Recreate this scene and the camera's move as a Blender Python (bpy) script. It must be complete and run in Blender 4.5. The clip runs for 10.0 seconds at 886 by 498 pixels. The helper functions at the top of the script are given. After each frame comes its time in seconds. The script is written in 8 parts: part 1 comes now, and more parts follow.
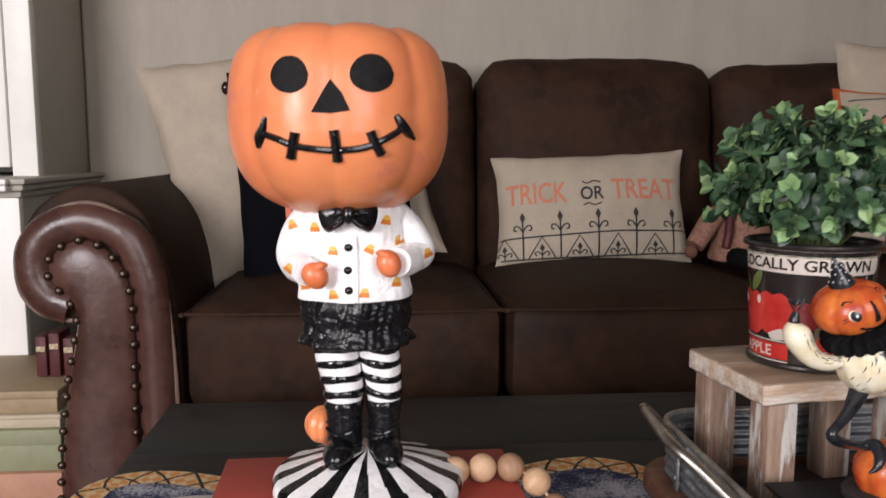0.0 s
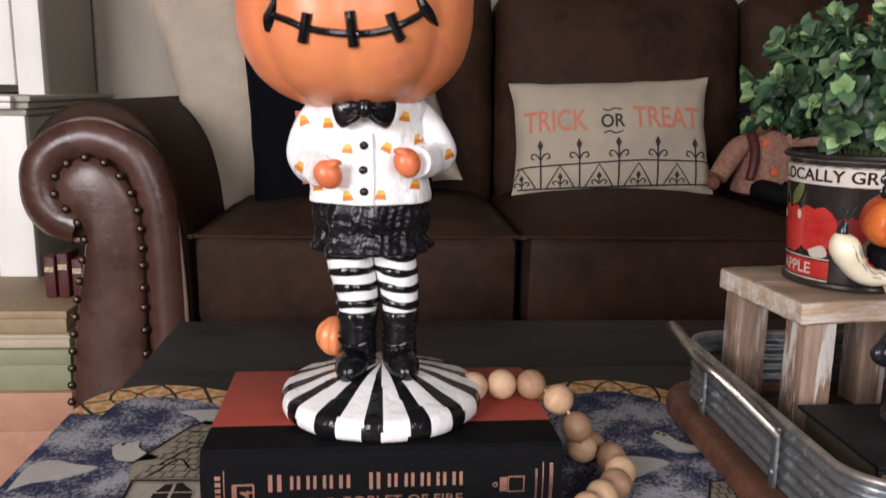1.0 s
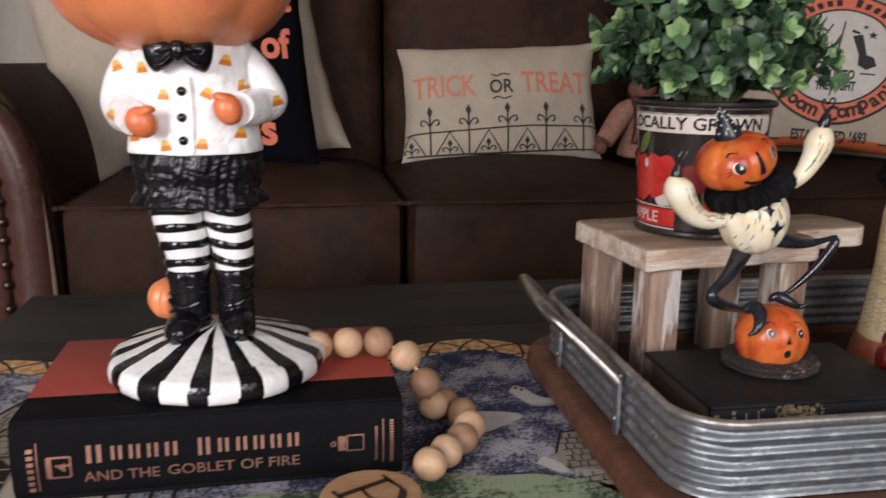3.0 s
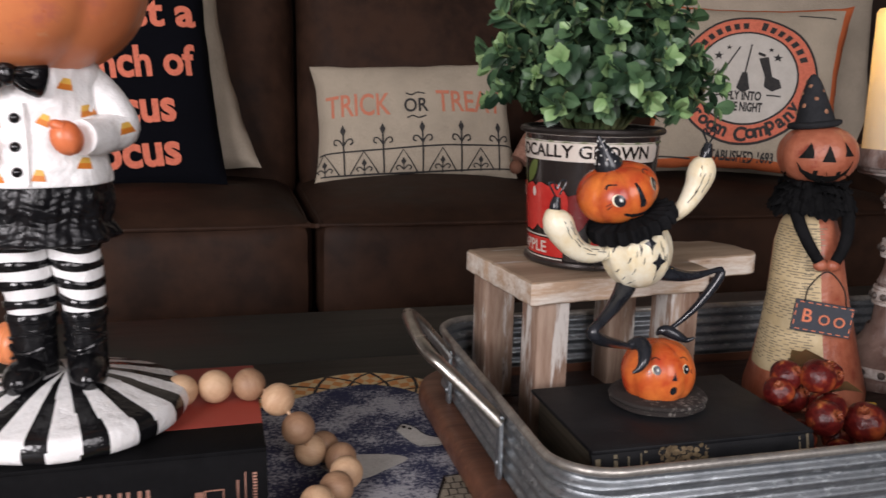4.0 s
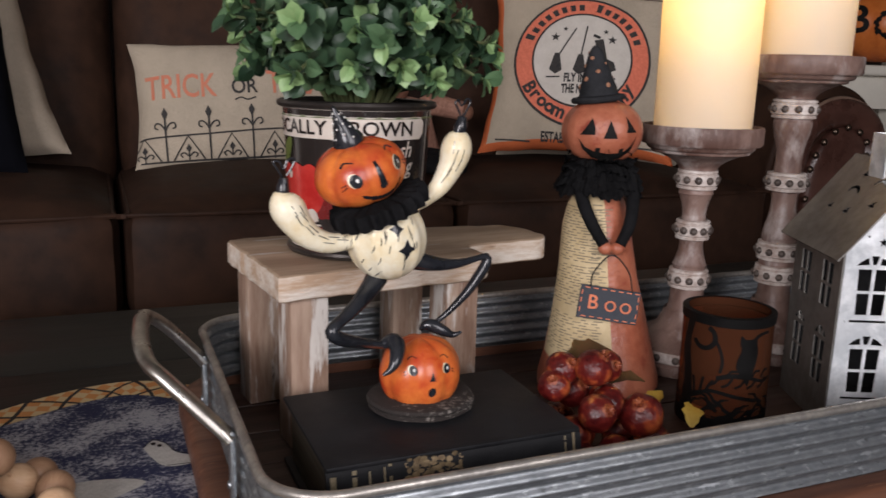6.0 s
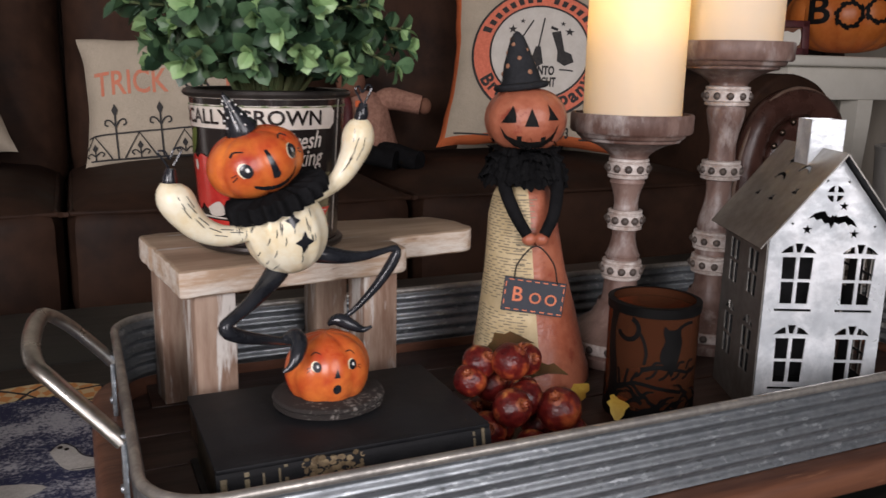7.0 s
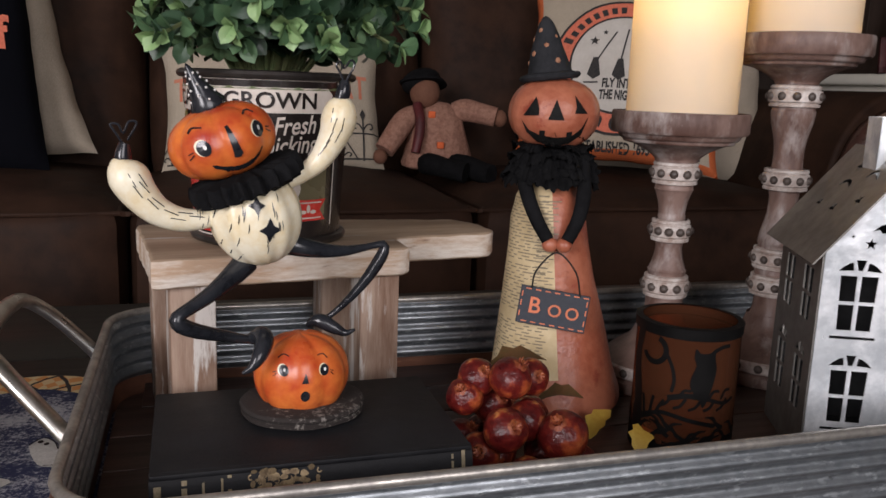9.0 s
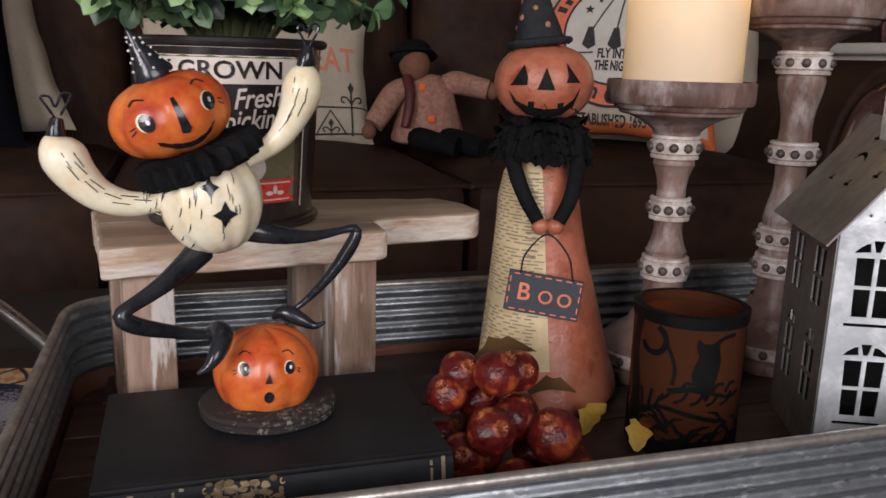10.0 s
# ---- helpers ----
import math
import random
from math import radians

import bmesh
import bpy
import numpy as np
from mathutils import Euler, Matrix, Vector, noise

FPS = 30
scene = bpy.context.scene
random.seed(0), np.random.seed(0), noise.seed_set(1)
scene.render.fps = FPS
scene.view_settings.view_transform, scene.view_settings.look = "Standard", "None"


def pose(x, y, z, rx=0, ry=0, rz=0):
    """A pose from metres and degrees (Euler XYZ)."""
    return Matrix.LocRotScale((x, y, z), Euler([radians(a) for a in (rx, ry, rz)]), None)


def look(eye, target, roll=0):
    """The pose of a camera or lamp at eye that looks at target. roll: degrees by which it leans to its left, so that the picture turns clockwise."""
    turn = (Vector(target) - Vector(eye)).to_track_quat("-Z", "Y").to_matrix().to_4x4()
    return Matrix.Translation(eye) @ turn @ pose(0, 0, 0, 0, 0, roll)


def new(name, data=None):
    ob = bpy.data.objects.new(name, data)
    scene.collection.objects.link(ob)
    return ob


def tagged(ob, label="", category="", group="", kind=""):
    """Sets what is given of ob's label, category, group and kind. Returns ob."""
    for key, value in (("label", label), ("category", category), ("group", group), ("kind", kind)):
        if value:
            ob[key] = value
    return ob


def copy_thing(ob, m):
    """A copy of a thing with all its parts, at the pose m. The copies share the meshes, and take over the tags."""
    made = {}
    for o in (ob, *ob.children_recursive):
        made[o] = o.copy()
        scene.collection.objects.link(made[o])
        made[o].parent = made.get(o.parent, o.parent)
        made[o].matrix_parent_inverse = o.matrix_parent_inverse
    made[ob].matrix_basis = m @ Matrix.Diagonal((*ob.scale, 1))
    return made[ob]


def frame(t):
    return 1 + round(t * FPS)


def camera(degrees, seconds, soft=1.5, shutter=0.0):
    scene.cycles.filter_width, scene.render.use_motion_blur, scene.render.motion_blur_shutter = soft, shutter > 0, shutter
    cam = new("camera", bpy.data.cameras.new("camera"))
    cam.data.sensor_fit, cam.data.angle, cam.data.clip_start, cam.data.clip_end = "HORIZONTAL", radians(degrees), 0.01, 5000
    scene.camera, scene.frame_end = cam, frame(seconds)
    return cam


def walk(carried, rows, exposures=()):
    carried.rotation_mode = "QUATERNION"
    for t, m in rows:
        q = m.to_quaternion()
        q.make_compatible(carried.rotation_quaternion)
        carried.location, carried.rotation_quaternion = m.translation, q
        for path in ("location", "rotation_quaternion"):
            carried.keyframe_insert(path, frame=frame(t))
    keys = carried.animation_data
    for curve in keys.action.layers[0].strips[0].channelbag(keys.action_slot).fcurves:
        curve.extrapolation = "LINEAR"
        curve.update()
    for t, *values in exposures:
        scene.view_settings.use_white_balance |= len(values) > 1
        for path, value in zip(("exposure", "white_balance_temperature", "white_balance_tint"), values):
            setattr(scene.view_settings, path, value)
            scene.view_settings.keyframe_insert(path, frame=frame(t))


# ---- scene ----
cam = camera(56.3, 10.0, shutter=0.5)
PATH = [
    (0, (0.0, 0.0, 0.7701), (0.1744, 2.2165, 0.4972), 0.0),
    (0.5, (-0.003, 0.0255, 0.7563), (0.1441, 2.2331, 0.4064), 0.42),
    (1, (-0.0039, 0.0348, 0.7394), (0.1394, 2.2276, 0.3052), 0.84),
    (1.5, (-0.0039, 0.0371, 0.727), (0.1448, 2.2145, 0.2226), 0.87),
    (2, (0.0067, 0.0366, 0.7198), (0.19, 2.2027, 0.1793), 0.48),
    (2.5, (0.0304, 0.0409, 0.7157), (0.2996, 2.1999, 0.1831), 0.38),
    (2.7, (0.0385, 0.0429, 0.7162), (0.3475, 2.2002, 0.1981), 0.57),
    (3.8, (0.089, 0.0655, 0.7282), (0.5958, 2.2002, 0.2767), 0.91),
    (4, (0.0971, 0.0722, 0.7264), (0.6377, 2.1986, 0.2748), 1.2),
    (4.5, (0.1202, 0.0879, 0.7233), (0.7364, 2.1916, 0.2626), 1.58),
    (5, (0.1429, 0.1014, 0.7201), (0.8384, 2.1771, 0.2457), 1.76),
    (5.5, (0.1726, 0.1081, 0.7175), (0.953, 2.1529, 0.2407), 1.82),
    (7, (0.2449, 0.1035, 0.7107), (1.1356, 2.1007, 0.2253), 1.17),
    (7.5, (0.2689, 0.102, 0.7066), (1.1529, 2.1004, 0.2144), 1.07),
    (8, (0.2826, 0.0953, 0.7064), (1.0818, 2.137, 0.2477), 1.51),
    (8.5, (0.3026, 0.1036, 0.6975), (0.9998, 2.1906, 0.2782), 2.34),
    (9, (0.3194, 0.127, 0.6883), (0.961, 2.229, 0.2551), 2.07),
    (9.5, (0.3332, 0.1475, 0.6824), (0.9494, 2.2503, 0.2175), 1.59),
    (10, (0.3403, 0.1645, 0.685), (0.9888, 2.2496, 0.1852), 1.69),
]
walk(cam, [(t, look(eye, target, roll)) for t, eye, target, roll in PATH],
     [(0.0, -0.03), (1.0, -0.06), (2.0, -0.15), (5.5, -0.16), (7.5, -0.16), (9.0, -0.24), (10.0, -0.24)])

from mathutils.bvhtree import BVHTree

# ---- world, light ----
world = bpy.data.worlds.new("room_sky")
scene.world = world
world.use_nodes = True
_n = world.node_tree.nodes
_sky = _n.new("ShaderNodeTexSky")
_sky.sky_type, _sky.sun_disc = "NISHITA", False
_sky.sun_elevation, _sky.sun_rotation = radians(40), radians(150)
world.node_tree.links.new(_sky.outputs[0], _n["Background"].inputs[0])
_n["Background"].inputs[1].default_value = 0.06


def window_light(name, x, z, w, h, power):
    data = bpy.data.lights.new(name, "AREA")
    data.shape, data.size, data.size_y, data.energy = "RECTANGLE", w, h, power
    data.color = (1.0, 0.94, 0.975)
    ob = new(name, data)
    ob.matrix_world = Matrix.Translation((x, -1.42, z)) @ Euler((radians(90), 0, 0)).to_matrix().to_4x4()
    return ob


# ---- materials ----
def nodes_of(name):
    m = bpy.data.materials.new(name)
    m.use_nodes = True
    nt = m.node_tree
    return m, nt, nt.nodes["Principled BSDF"]


def tex(nt, kind, scale, coords, detail=4.0, rough=0.55, stretch=None):
    t = nt.nodes.new(kind)
    t.inputs["Scale"].default_value = scale
    if kind == "ShaderNodeTexNoise":
        t.inputs["Detail"].default_value = detail
        t.inputs["Roughness"].default_value = rough
    src = coords
    if stretch:
        mp = nt.nodes.new("ShaderNodeMapping")
        mp.inputs["Scale"].default_value = stretch
        nt.links.new(coords, mp.inputs["Vector"])
        src = mp.outputs[0]
    nt.links.new(src, t.inputs["Vector"])
    return t


def ramp(nt, src, stops):
    r = nt.nodes.new("ShaderNodeValToRGB")
    els = r.color_ramp.elements
    while len(els) < len(stops):
        els.new(0.5)
    for e, (p, c) in zip(els, stops):
        e.position = p
        e.color = (c, c, c, 1) if isinstance(c, (int, float)) else (*c, 1)
    nt.links.new(src, r.inputs[0])
    return r


def mixc(nt, fac, a, b, mode="MIX"):
    m = nt.nodes.new("ShaderNodeMix")
    m.data_type, m.blend_type = "RGBA", mode
    for sock, v in ((0, fac), (6, a), (7, b)):
        if hasattr(v, "is_output"):
            nt.links.new(v, m.inputs[sock])
        elif isinstance(v, (int, float)):
            m.inputs[sock].default_value = v
        else:
            m.inputs[sock].default_value = (*v, 1)
    return m.outputs[2]


def surf(name, c1, c2=None, scale=30, rough=(0.4, 0.6), metal=0.0, bump=0.2, bump_scale=None, dist=0.001, spots=None, stretch=None,
         coat=0.0, sheen=0.0, spec=0.5, sss=0.0, lo=0.35, hi=0.65, blend=0.07):
    """A surface whose colour runs between c1 and c2 by coarse and fine noise; spots: (colour, scale, threshold) for wear."""
    m, nt, p = nodes_of(name)
    co = nt.nodes.new("ShaderNodeTexCoord").outputs["Object"]
    a = tex(nt, "ShaderNodeTexNoise", scale, co, 5.0, 0.6, stretch)
    b = tex(nt, "ShaderNodeTexNoise", scale * 5.3, co, 3.0, 0.6, stretch)
    add = nt.nodes.new("ShaderNodeMath")
    add.operation = "MULTIPLY_ADD"
    nt.links.new(b.outputs[0], add.inputs[0])
    add.inputs[1].default_value = 0.45
    nt.links.new(a.outputs[0], add.inputs[2])
    shift = ramp(nt, add.outputs[0], ((lo + 0.22, 0.0), (hi + 0.22, 1.0)))
    col = mixc(nt, shift.outputs[0], c1, c2 or [v * 0.8 for v in c1])
    if spots:
        for colour, sc, th in spots:
            s = tex(nt, "ShaderNodeTexNoise", sc, co, 6.0, 0.65, stretch)
            k = ramp(nt, s.outputs[0], ((th, 0.0), (th + blend, 1.0)))
            col = mixc(nt, k.outputs[0], col, colour)
    nt.links.new(col, p.inputs["Base Color"])
    rr = ramp(nt, a.outputs[0], ((0.3, rough[0]), (0.7, rough[1])))
    nt.links.new(rr.outputs[0], p.inputs["Roughness"])
    p.inputs["Metallic"].default_value = metal
    p.inputs["Specular IOR Level"].default_value = spec
    p.inputs["Coat Weight"].default_value = coat
    p.inputs["Coat Roughness"].default_value = 0.12
    p.inputs["Sheen Weight"].default_value = sheen
    if sss:
        p.inputs["Subsurface Weight"].default_value = sss
        p.inputs["Subsurface Radius"].default_value = (0.02, 0.012, 0.006)
        p.inputs["Subsurface Scale"].default_value = 0.6
    if bump:
        n = tex(nt, "ShaderNodeTexNoise", bump_scale or scale * 4, co, 4.0, 0.6, stretch)
        bn = nt.nodes.new("ShaderNodeBump")
        bn.inputs["Strength"].default_value, bn.inputs["Distance"].default_value = bump, dist
        nt.links.new(n.outputs[0], bn.inputs["Height"])
        nt.links.new(bn.outputs[0], p.inputs["Normal"])
    return m


def weave(name, c1, c2, scale=900, rough=0.85, bump=0.5, axes=("X", "Z")):
    """Woven cloth: two crossed thread waves with slubs."""
    m, nt, p = nodes_of(name)
    co = nt.nodes.new("ShaderNodeTexCoord").outputs["Object"]
    hs = []
    for axis in axes:
        w = nt.nodes.new("ShaderNodeTexWave")
        w.bands_direction = axis
        w.inputs["Scale"].default_value = scale / 6.3
        w.inputs["Distortion"].default_value = 1.5
        w.inputs["Detail"].default_value = 2
        w.inputs["Detail Scale"].default_value = 0.6
        nt.links.new(co, w.inputs["Vector"])
        hs.append(w.outputs["Fac"])
    mx = nt.nodes.new("ShaderNodeMath")
    mx.operation = "ADD"
    nt.links.new(hs[0], mx.inputs[0])
    nt.links.new(hs[1], mx.inputs[1])
    big = tex(nt, "ShaderNodeTexNoise", 14, co, 5)
    k = ramp(nt, mx.outputs[0], ((0.2, 0.0), (1.6, 1.0)))
    col = mixc(nt, k.outputs[0], c2, c1)
    kk = ramp(nt, big.outputs[0], ((0.3, 0.82), (0.7, 1.0)))
    col = mixc(nt, 1.0, col, kk.outputs[0], "MULTIPLY")
    slub = tex(nt, "ShaderNodeTexNoise", 420, co, 4, 0.7)
    ks = ramp(nt, slub.outputs[0], ((0.35, 0.80), (0.65, 1.0)))
    col = mixc(nt, 1.0, col, ks.outputs[0], "MULTIPLY")
    nt.links.new(col, p.inputs["Base Color"])
    p.inputs["Roughness"].default_value = rough
    p.inputs["Specular IOR Level"].default_value = 0.08
    bn = nt.nodes.new("ShaderNodeBump")
    bn.inputs["Strength"].default_value, bn.inputs["Distance"].default_value = bump, 0.0006
    nt.links.new(mx.outputs[0], bn.inputs["Height"])
    nt.links.new(bn.outputs[0], p.inputs["Normal"])
    return m


SUEDE = surf("brown_suede", (0.0178, 0.0077, 0.0041), (0.042, 0.0190, 0.0104), 7, (0.60, 0.80), bump=0.35, bump_scale=700, spec=0.22, dist=0.0006)
LEATHER = surf("brown_leather", (0.050, 0.021, 0.0155), (0.098, 0.045, 0.034), 9, (0.22, 0.38), bump=0.2, bump_scale=60, dist=0.004)
PIPING = surf("leather_piping", (0.15, 0.095, 0.068), (0.21, 0.14, 0.105), 40, (0.3, 0.45), bump=0.1)
NAIL = surf("bronze_nail", (0.22, 0.17, 0.13), (0.10, 0.072, 0.055), 60, (0.28, 0.45), metal=1.0, bump=0.1)
LINEN = weave("cream_linen", (0.62, 0.53, 0.42), (0.46, 0.38, 0.29), 1000)
LINEN_LIGHT = weave("oatmeal_canvas", (0.62, 0.53, 0.41), (0.46, 0.39, 0.30), 900)
HATFELT = surf("charcoal_hat_felt", (0.017, 0.018, 0.020), (0.028, 0.029, 0.032), 60, (0.8, 0.95), bump=0.5, bump_scale=300, spec=0.12)
HATDOT = surf("rust_hat_dot", (0.27, 0.11, 0.055), (0.36, 0.19, 0.11), 90, (0.6, 0.75), bump=0.2)
BLACK_CLOTH = weave("black_cotton", (0.0050, 0.0054, 0.0085), (0.0025, 0.0027, 0.0042), 1100, 0.95, 0.4)
ORANGE_CLOTH = weave("orange_cotton", (0.78, 0.20, 0.075), (0.6, 0.14, 0.05), 1000)
INK_ORANGE = surf("orange_ink", (0.80, 0.22, 0.13), (0.68, 0.17, 0.10), 180, (0.8, 0.9), bump=0.3, bump_scale=900)
INK_FADED = surf("faded_orange_ink", (0.64, 0.19, 0.11), (0.56, 0.24, 0.15), 160, (0.8, 0.9), bump=0.3, bump_scale=900)
INK_BLACK = surf("black_ink", (0.02, 0.02, 0.021), (0.05, 0.045, 0.042), 180, (0.75, 0.9), bump=0.3, bump_scale=900)
WALL = surf("grey_wallpaper", (0.395, 0.352, 0.290), (0.440, 0.394, 0.326), 5, (0.7, 0.85), bump=0.2, bump_scale=90, stretch=(2.5, 2.5, 0.6), dist=0.0012)
# unseen walls and ceiling: dark colours chosen to keep bounce light low
WALL_PLAIN = surf("bounce_cut_taupe", (0.12, 0.10, 0.085), (0.15, 0.125, 0.105), 4, (0.7, 0.85), bump=0.1)
CEILING = surf("ceiling_paint", (0.15, 0.138, 0.126), (0.175, 0.162, 0.148), 4, (0.8, 0.9), bump=0.1)
FLOORWOOD = surf("brown_floor_boards", (0.085, 0.047, 0.028), (0.055, 0.03, 0.018), 6, (0.35, 0.5), stretch=(1, 8, 1), bump=0.2)
# dark brown that stands in for shade at the wall's right end
DOORWOOD = surf("shade_dark_door_wood", (0.022, 0.013, 0.009), (0.040, 0.024, 0.017), 10, (0.4, 0.6), bump=0.2, stretch=(5, 5, 0.5))
CAB_WHITE = surf("white_cabinet_paint", (0.86, 0.84, 0.79), (0.90, 0.88, 0.83), 6, (0.35, 0.5), bump=0.1)
CAB_GREY = surf("grey_green_cabinet_paint", (0.38, 0.36, 0.305), (0.42, 0.40, 0.34), 6, (0.45, 0.6), bump=0.15)
TABLE = surf("black_green_stained_wood", (0.0075, 0.0085, 0.0075), (0.015, 0.016, 0.0135), 12, (0.4, 0.55), spec=0.28, bump=0.25, bump_scale=60, stretch=(0.25, 3, 1), dist=0.0008)
GALV = surf("galvanised_steel", (0.34, 0.365, 0.385), (0.20, 0.218, 0.232), 60, (0.34, 0.52), metal=0.85, bump=0.3, bump_scale=160, spots=(((0.47, 0.50, 0.52), 150, 0.57), ((0.16, 0.172, 0.18), 210, 0.62)), dist=0.0008, stretch=(0.6, 0.6, 1.4))
TRAYWOOD = surf("tray_board_wood", (0.055, 0.024, 0.015), (0.028, 0.0125, 0.008), 25, (0.45, 0.6), bump=0.3, stretch=(0.3, 4, 4))
STEEL = surf("brushed_handle_steel", (0.52, 0.5, 0.46), (0.36, 0.34, 0.31), 60, (0.25, 0.4), metal=1.0, bump=0.1)
BASEWOOD = surf("orange_brown_base_board", (0.150, 0.062, 0.034), (0.085, 0.034, 0.020), 20, (0.38, 0.55), bump=0.3, stretch=(0.3, 3, 3), spots=(((0.24, 0.115, 0.065), 60, 0.63),))
RIM_STEEL = surf("dull_worn_rim_steel", (0.46, 0.43, 0.385), (0.27, 0.255, 0.235), 60, (0.3, 0.5), metal=0.7, bump=0.2)
RAWWOOD = surf("weathered_board_wood", (0.44, 0.325, 0.225), (0.285, 0.20, 0.132), 16, (0.6, 0.8), bump=0.5, bump_scale=150, stretch=(0.35, 2.6, 2.6), spots=(((0.52, 0.49, 0.44), 22, 0.60), ((0.13, 0.085, 0.055), 40, 0.66)), dist=0.0008)
RAWWOOD_LEG = surf("whitewashed_leg_wood", (0.38, 0.275, 0.205), (0.20, 0.115, 0.076), 26, (0.6, 0.8), bump=0.5, bump_scale=150, stretch=(2.4, 2.4, 0.3), spots=(((0.60, 0.565, 0.52), 30, 0.53), ((0.10, 0.058, 0.038), 60, 0.64)), dist=0.0008)
RAWWOOD_EDGE = surf("whitewashed_edge_wood", (0.72, 0.66, 0.58), (0.46, 0.32, 0.215), 34, (0.6, 0.8), bump=0.7, bump_scale=160, stretch=(0.4, 2.2, 2.2), dist=0.0014, spots=(((0.24, 0.15, 0.10), 46, 0.63),))
TURNED = surf("distressed_turned_wood", (0.235, 0.155, 0.128), (0.095, 0.048, 0.036), 22, (0.4, 0.6), bump=0.6, bump_scale=150, stretch=(1, 1, 0.45), spots=(((0.44, 0.39, 0.365), 40, 0.50), ((0.070, 0.030, 0.021), 30, 0.56)), blend=0.20, dist=0.001)
TURNED_PALE = surf("whitewashed_bead_band", (0.62, 0.57, 0.53), (0.34, 0.26, 0.22), 60, (0.45, 0.65), bump=0.5)
DARKDOT = surf("dark_stained_dot", (0.055, 0.042, 0.036), (0.10, 0.078, 0.065), 90, (0.4, 0.6), bump=0.2)
RESIN_ORANGE = surf("painted_orange_resin", (0.74, 0.255, 0.100), (0.68, 0.205, 0.085), 11, (0.26, 0.42), bump=0.35, bump_scale=60, spots=(((0.60, 0.180, 0.105), 14, 0.58), ((0.72, 0.36, 0.20), 60, 0.68)))
RESIN_WHITE = surf("painted_white_resin", (0.92, 0.915, 0.905), (0.86, 0.85, 0.835), 40, (0.2, 0.36), bump=0.8, bump_scale=85, dist=0.0024)
RESIN_BLACK = surf("painted_black_resin", (0.004, 0.004, 0.0047), (0.008, 0.008, 0.009), 50, (0.10, 0.20), bump=0.5, bump_scale=70, dist=0.0025)
RESIN_RUFFLE = surf("ruffled_black_resin", (0.004, 0.004, 0.005), (0.008, 0.008, 0.0095), 60, (0.20, 0.36), bump=0.3, bump_scale=150, dist=0.003, spec=0.4)
EYE_BLACK = surf("flat_black_paint", (0.006, 0.006, 0.0058), (0.013, 0.0125, 0.012), 70, (0.55, 0.75), bump=0.6, bump_scale=160, spec=0.12, dist=0.0012)
CANDY_YELLOW = surf("yellow_paint", (0.88, 0.52, 0.10), None, 60, (0.4, 0.5), bump=0)
CANDY_ORANGE = surf("orange_paint", (0.76, 0.24, 0.03), None, 60, (0.4, 0.5), bump=0)
SKIN_ORANGE = surf("orange_hand_paint", (0.74, 0.21, 0.085), (0.62, 0.15, 0.05), 60, (0.3, 0.45), bump=0.1)
PAINT_PUMPKIN = surf("glazed_pumpkin_paint", (0.46, 0.045, 0.015), (0.78, 0.23, 0.045), 17, (0.24, 0.38), bump=0.2, bump_scale=120, spots=(((0.36, 0.026, 0.016), 19, 0.52),), lo=0.34, hi=0.66, blend=0.22)
IVORY = surf("ivory_paint", (0.78, 0.66, 0.42), (0.86, 0.80, 0.62), 60, (0.25, 0.4), bump=0.3, bump_scale=110, dist=0.001)
CHARCOAL = surf("charcoal_gloss_paint", (0.010, 0.011, 0.014), (0.022, 0.024, 0.029), 60, (0.12, 0.26), bump=0.15)
EMBLEM_WHITE = surf("white_printed_cotton", (0.66, 0.62, 0.56), (0.60, 0.56, 0.50), 40, (0.7, 0.85), bump=0.3, bump_scale=500, dist=0.0005)
WHITE_DOT = surf("white_paint_dot", (0.82, 0.81, 0.78), None, 60, (0.4, 0.5), bump=0)
MACHE = surf("orange_paper_mache", (0.30, 0.080, 0.042), (0.43, 0.145, 0.080), 32, (0.28, 0.48), bump=0.7, bump_scale=80, dist=0.002, spots=(((0.27, 0.058, 0.032), 45, 0.58), ((0.085, 0.028, 0.018), 120, 0.69)))
NEWSPRINT = surf("yellowed_newsprint", (0.62, 0.50, 0.30), (0.52, 0.40, 0.22), 40, (0.6, 0.75), bump=0.1)
NEWSINK = surf("newsprint_ink", (0.19, 0.155, 0.10), (0.28, 0.23, 0.15), 200, (0.7, 0.8), bump=0)
FELT = surf("black_felt", (0.006, 0.006, 0.0065), (0.011, 0.011, 0.012), 80, (0.9, 1.0), bump=0.5, bump_scale=500, spec=0.08)
PRINT_BLACK = surf("matte_black_enamel", (0.0022, 0.002, 0.002), (0.004, 0.0036, 0.0035), 80, (0.5, 0.7), bump=0.1, spec=0.15)
TULLE = surf("black_tulle", (0.004, 0.004, 0.0045), (0.009, 0.009, 0.0095), 150, (0.8, 0.95), bump=0.8, bump_scale=400, spec=0.08, dist=0.002)
SIGNPAPER = surf("dark_sign_card", (0.022, 0.026, 0.036), (0.034, 0.038, 0.05), 60, (0.6, 0.75), bump=0.2)
SIGN_ORANGE = surf("orange_sign_paint", (0.66, 0.19, 0.09), None, 90, (0.6, 0.7), bump=0)
WIRE = surf("black_wire", (0.02, 0.018, 0.016), None, 60, (0.4, 0.5), metal=0.6, bump=0)
POMEGRANATE = surf("lacquered_red_fruit", (0.050, 0.004, 0.005), (0.165, 0.016, 0.011), 28, (0.24, 0.42), bump=0.7, bump_scale=70, dist=0.0025, spots=(((0.40, 0.085, 0.025), 34, 0.52), ((0.62, 0.27, 0.08), 48, 0.60)), blend=0.14, spec=0.4)
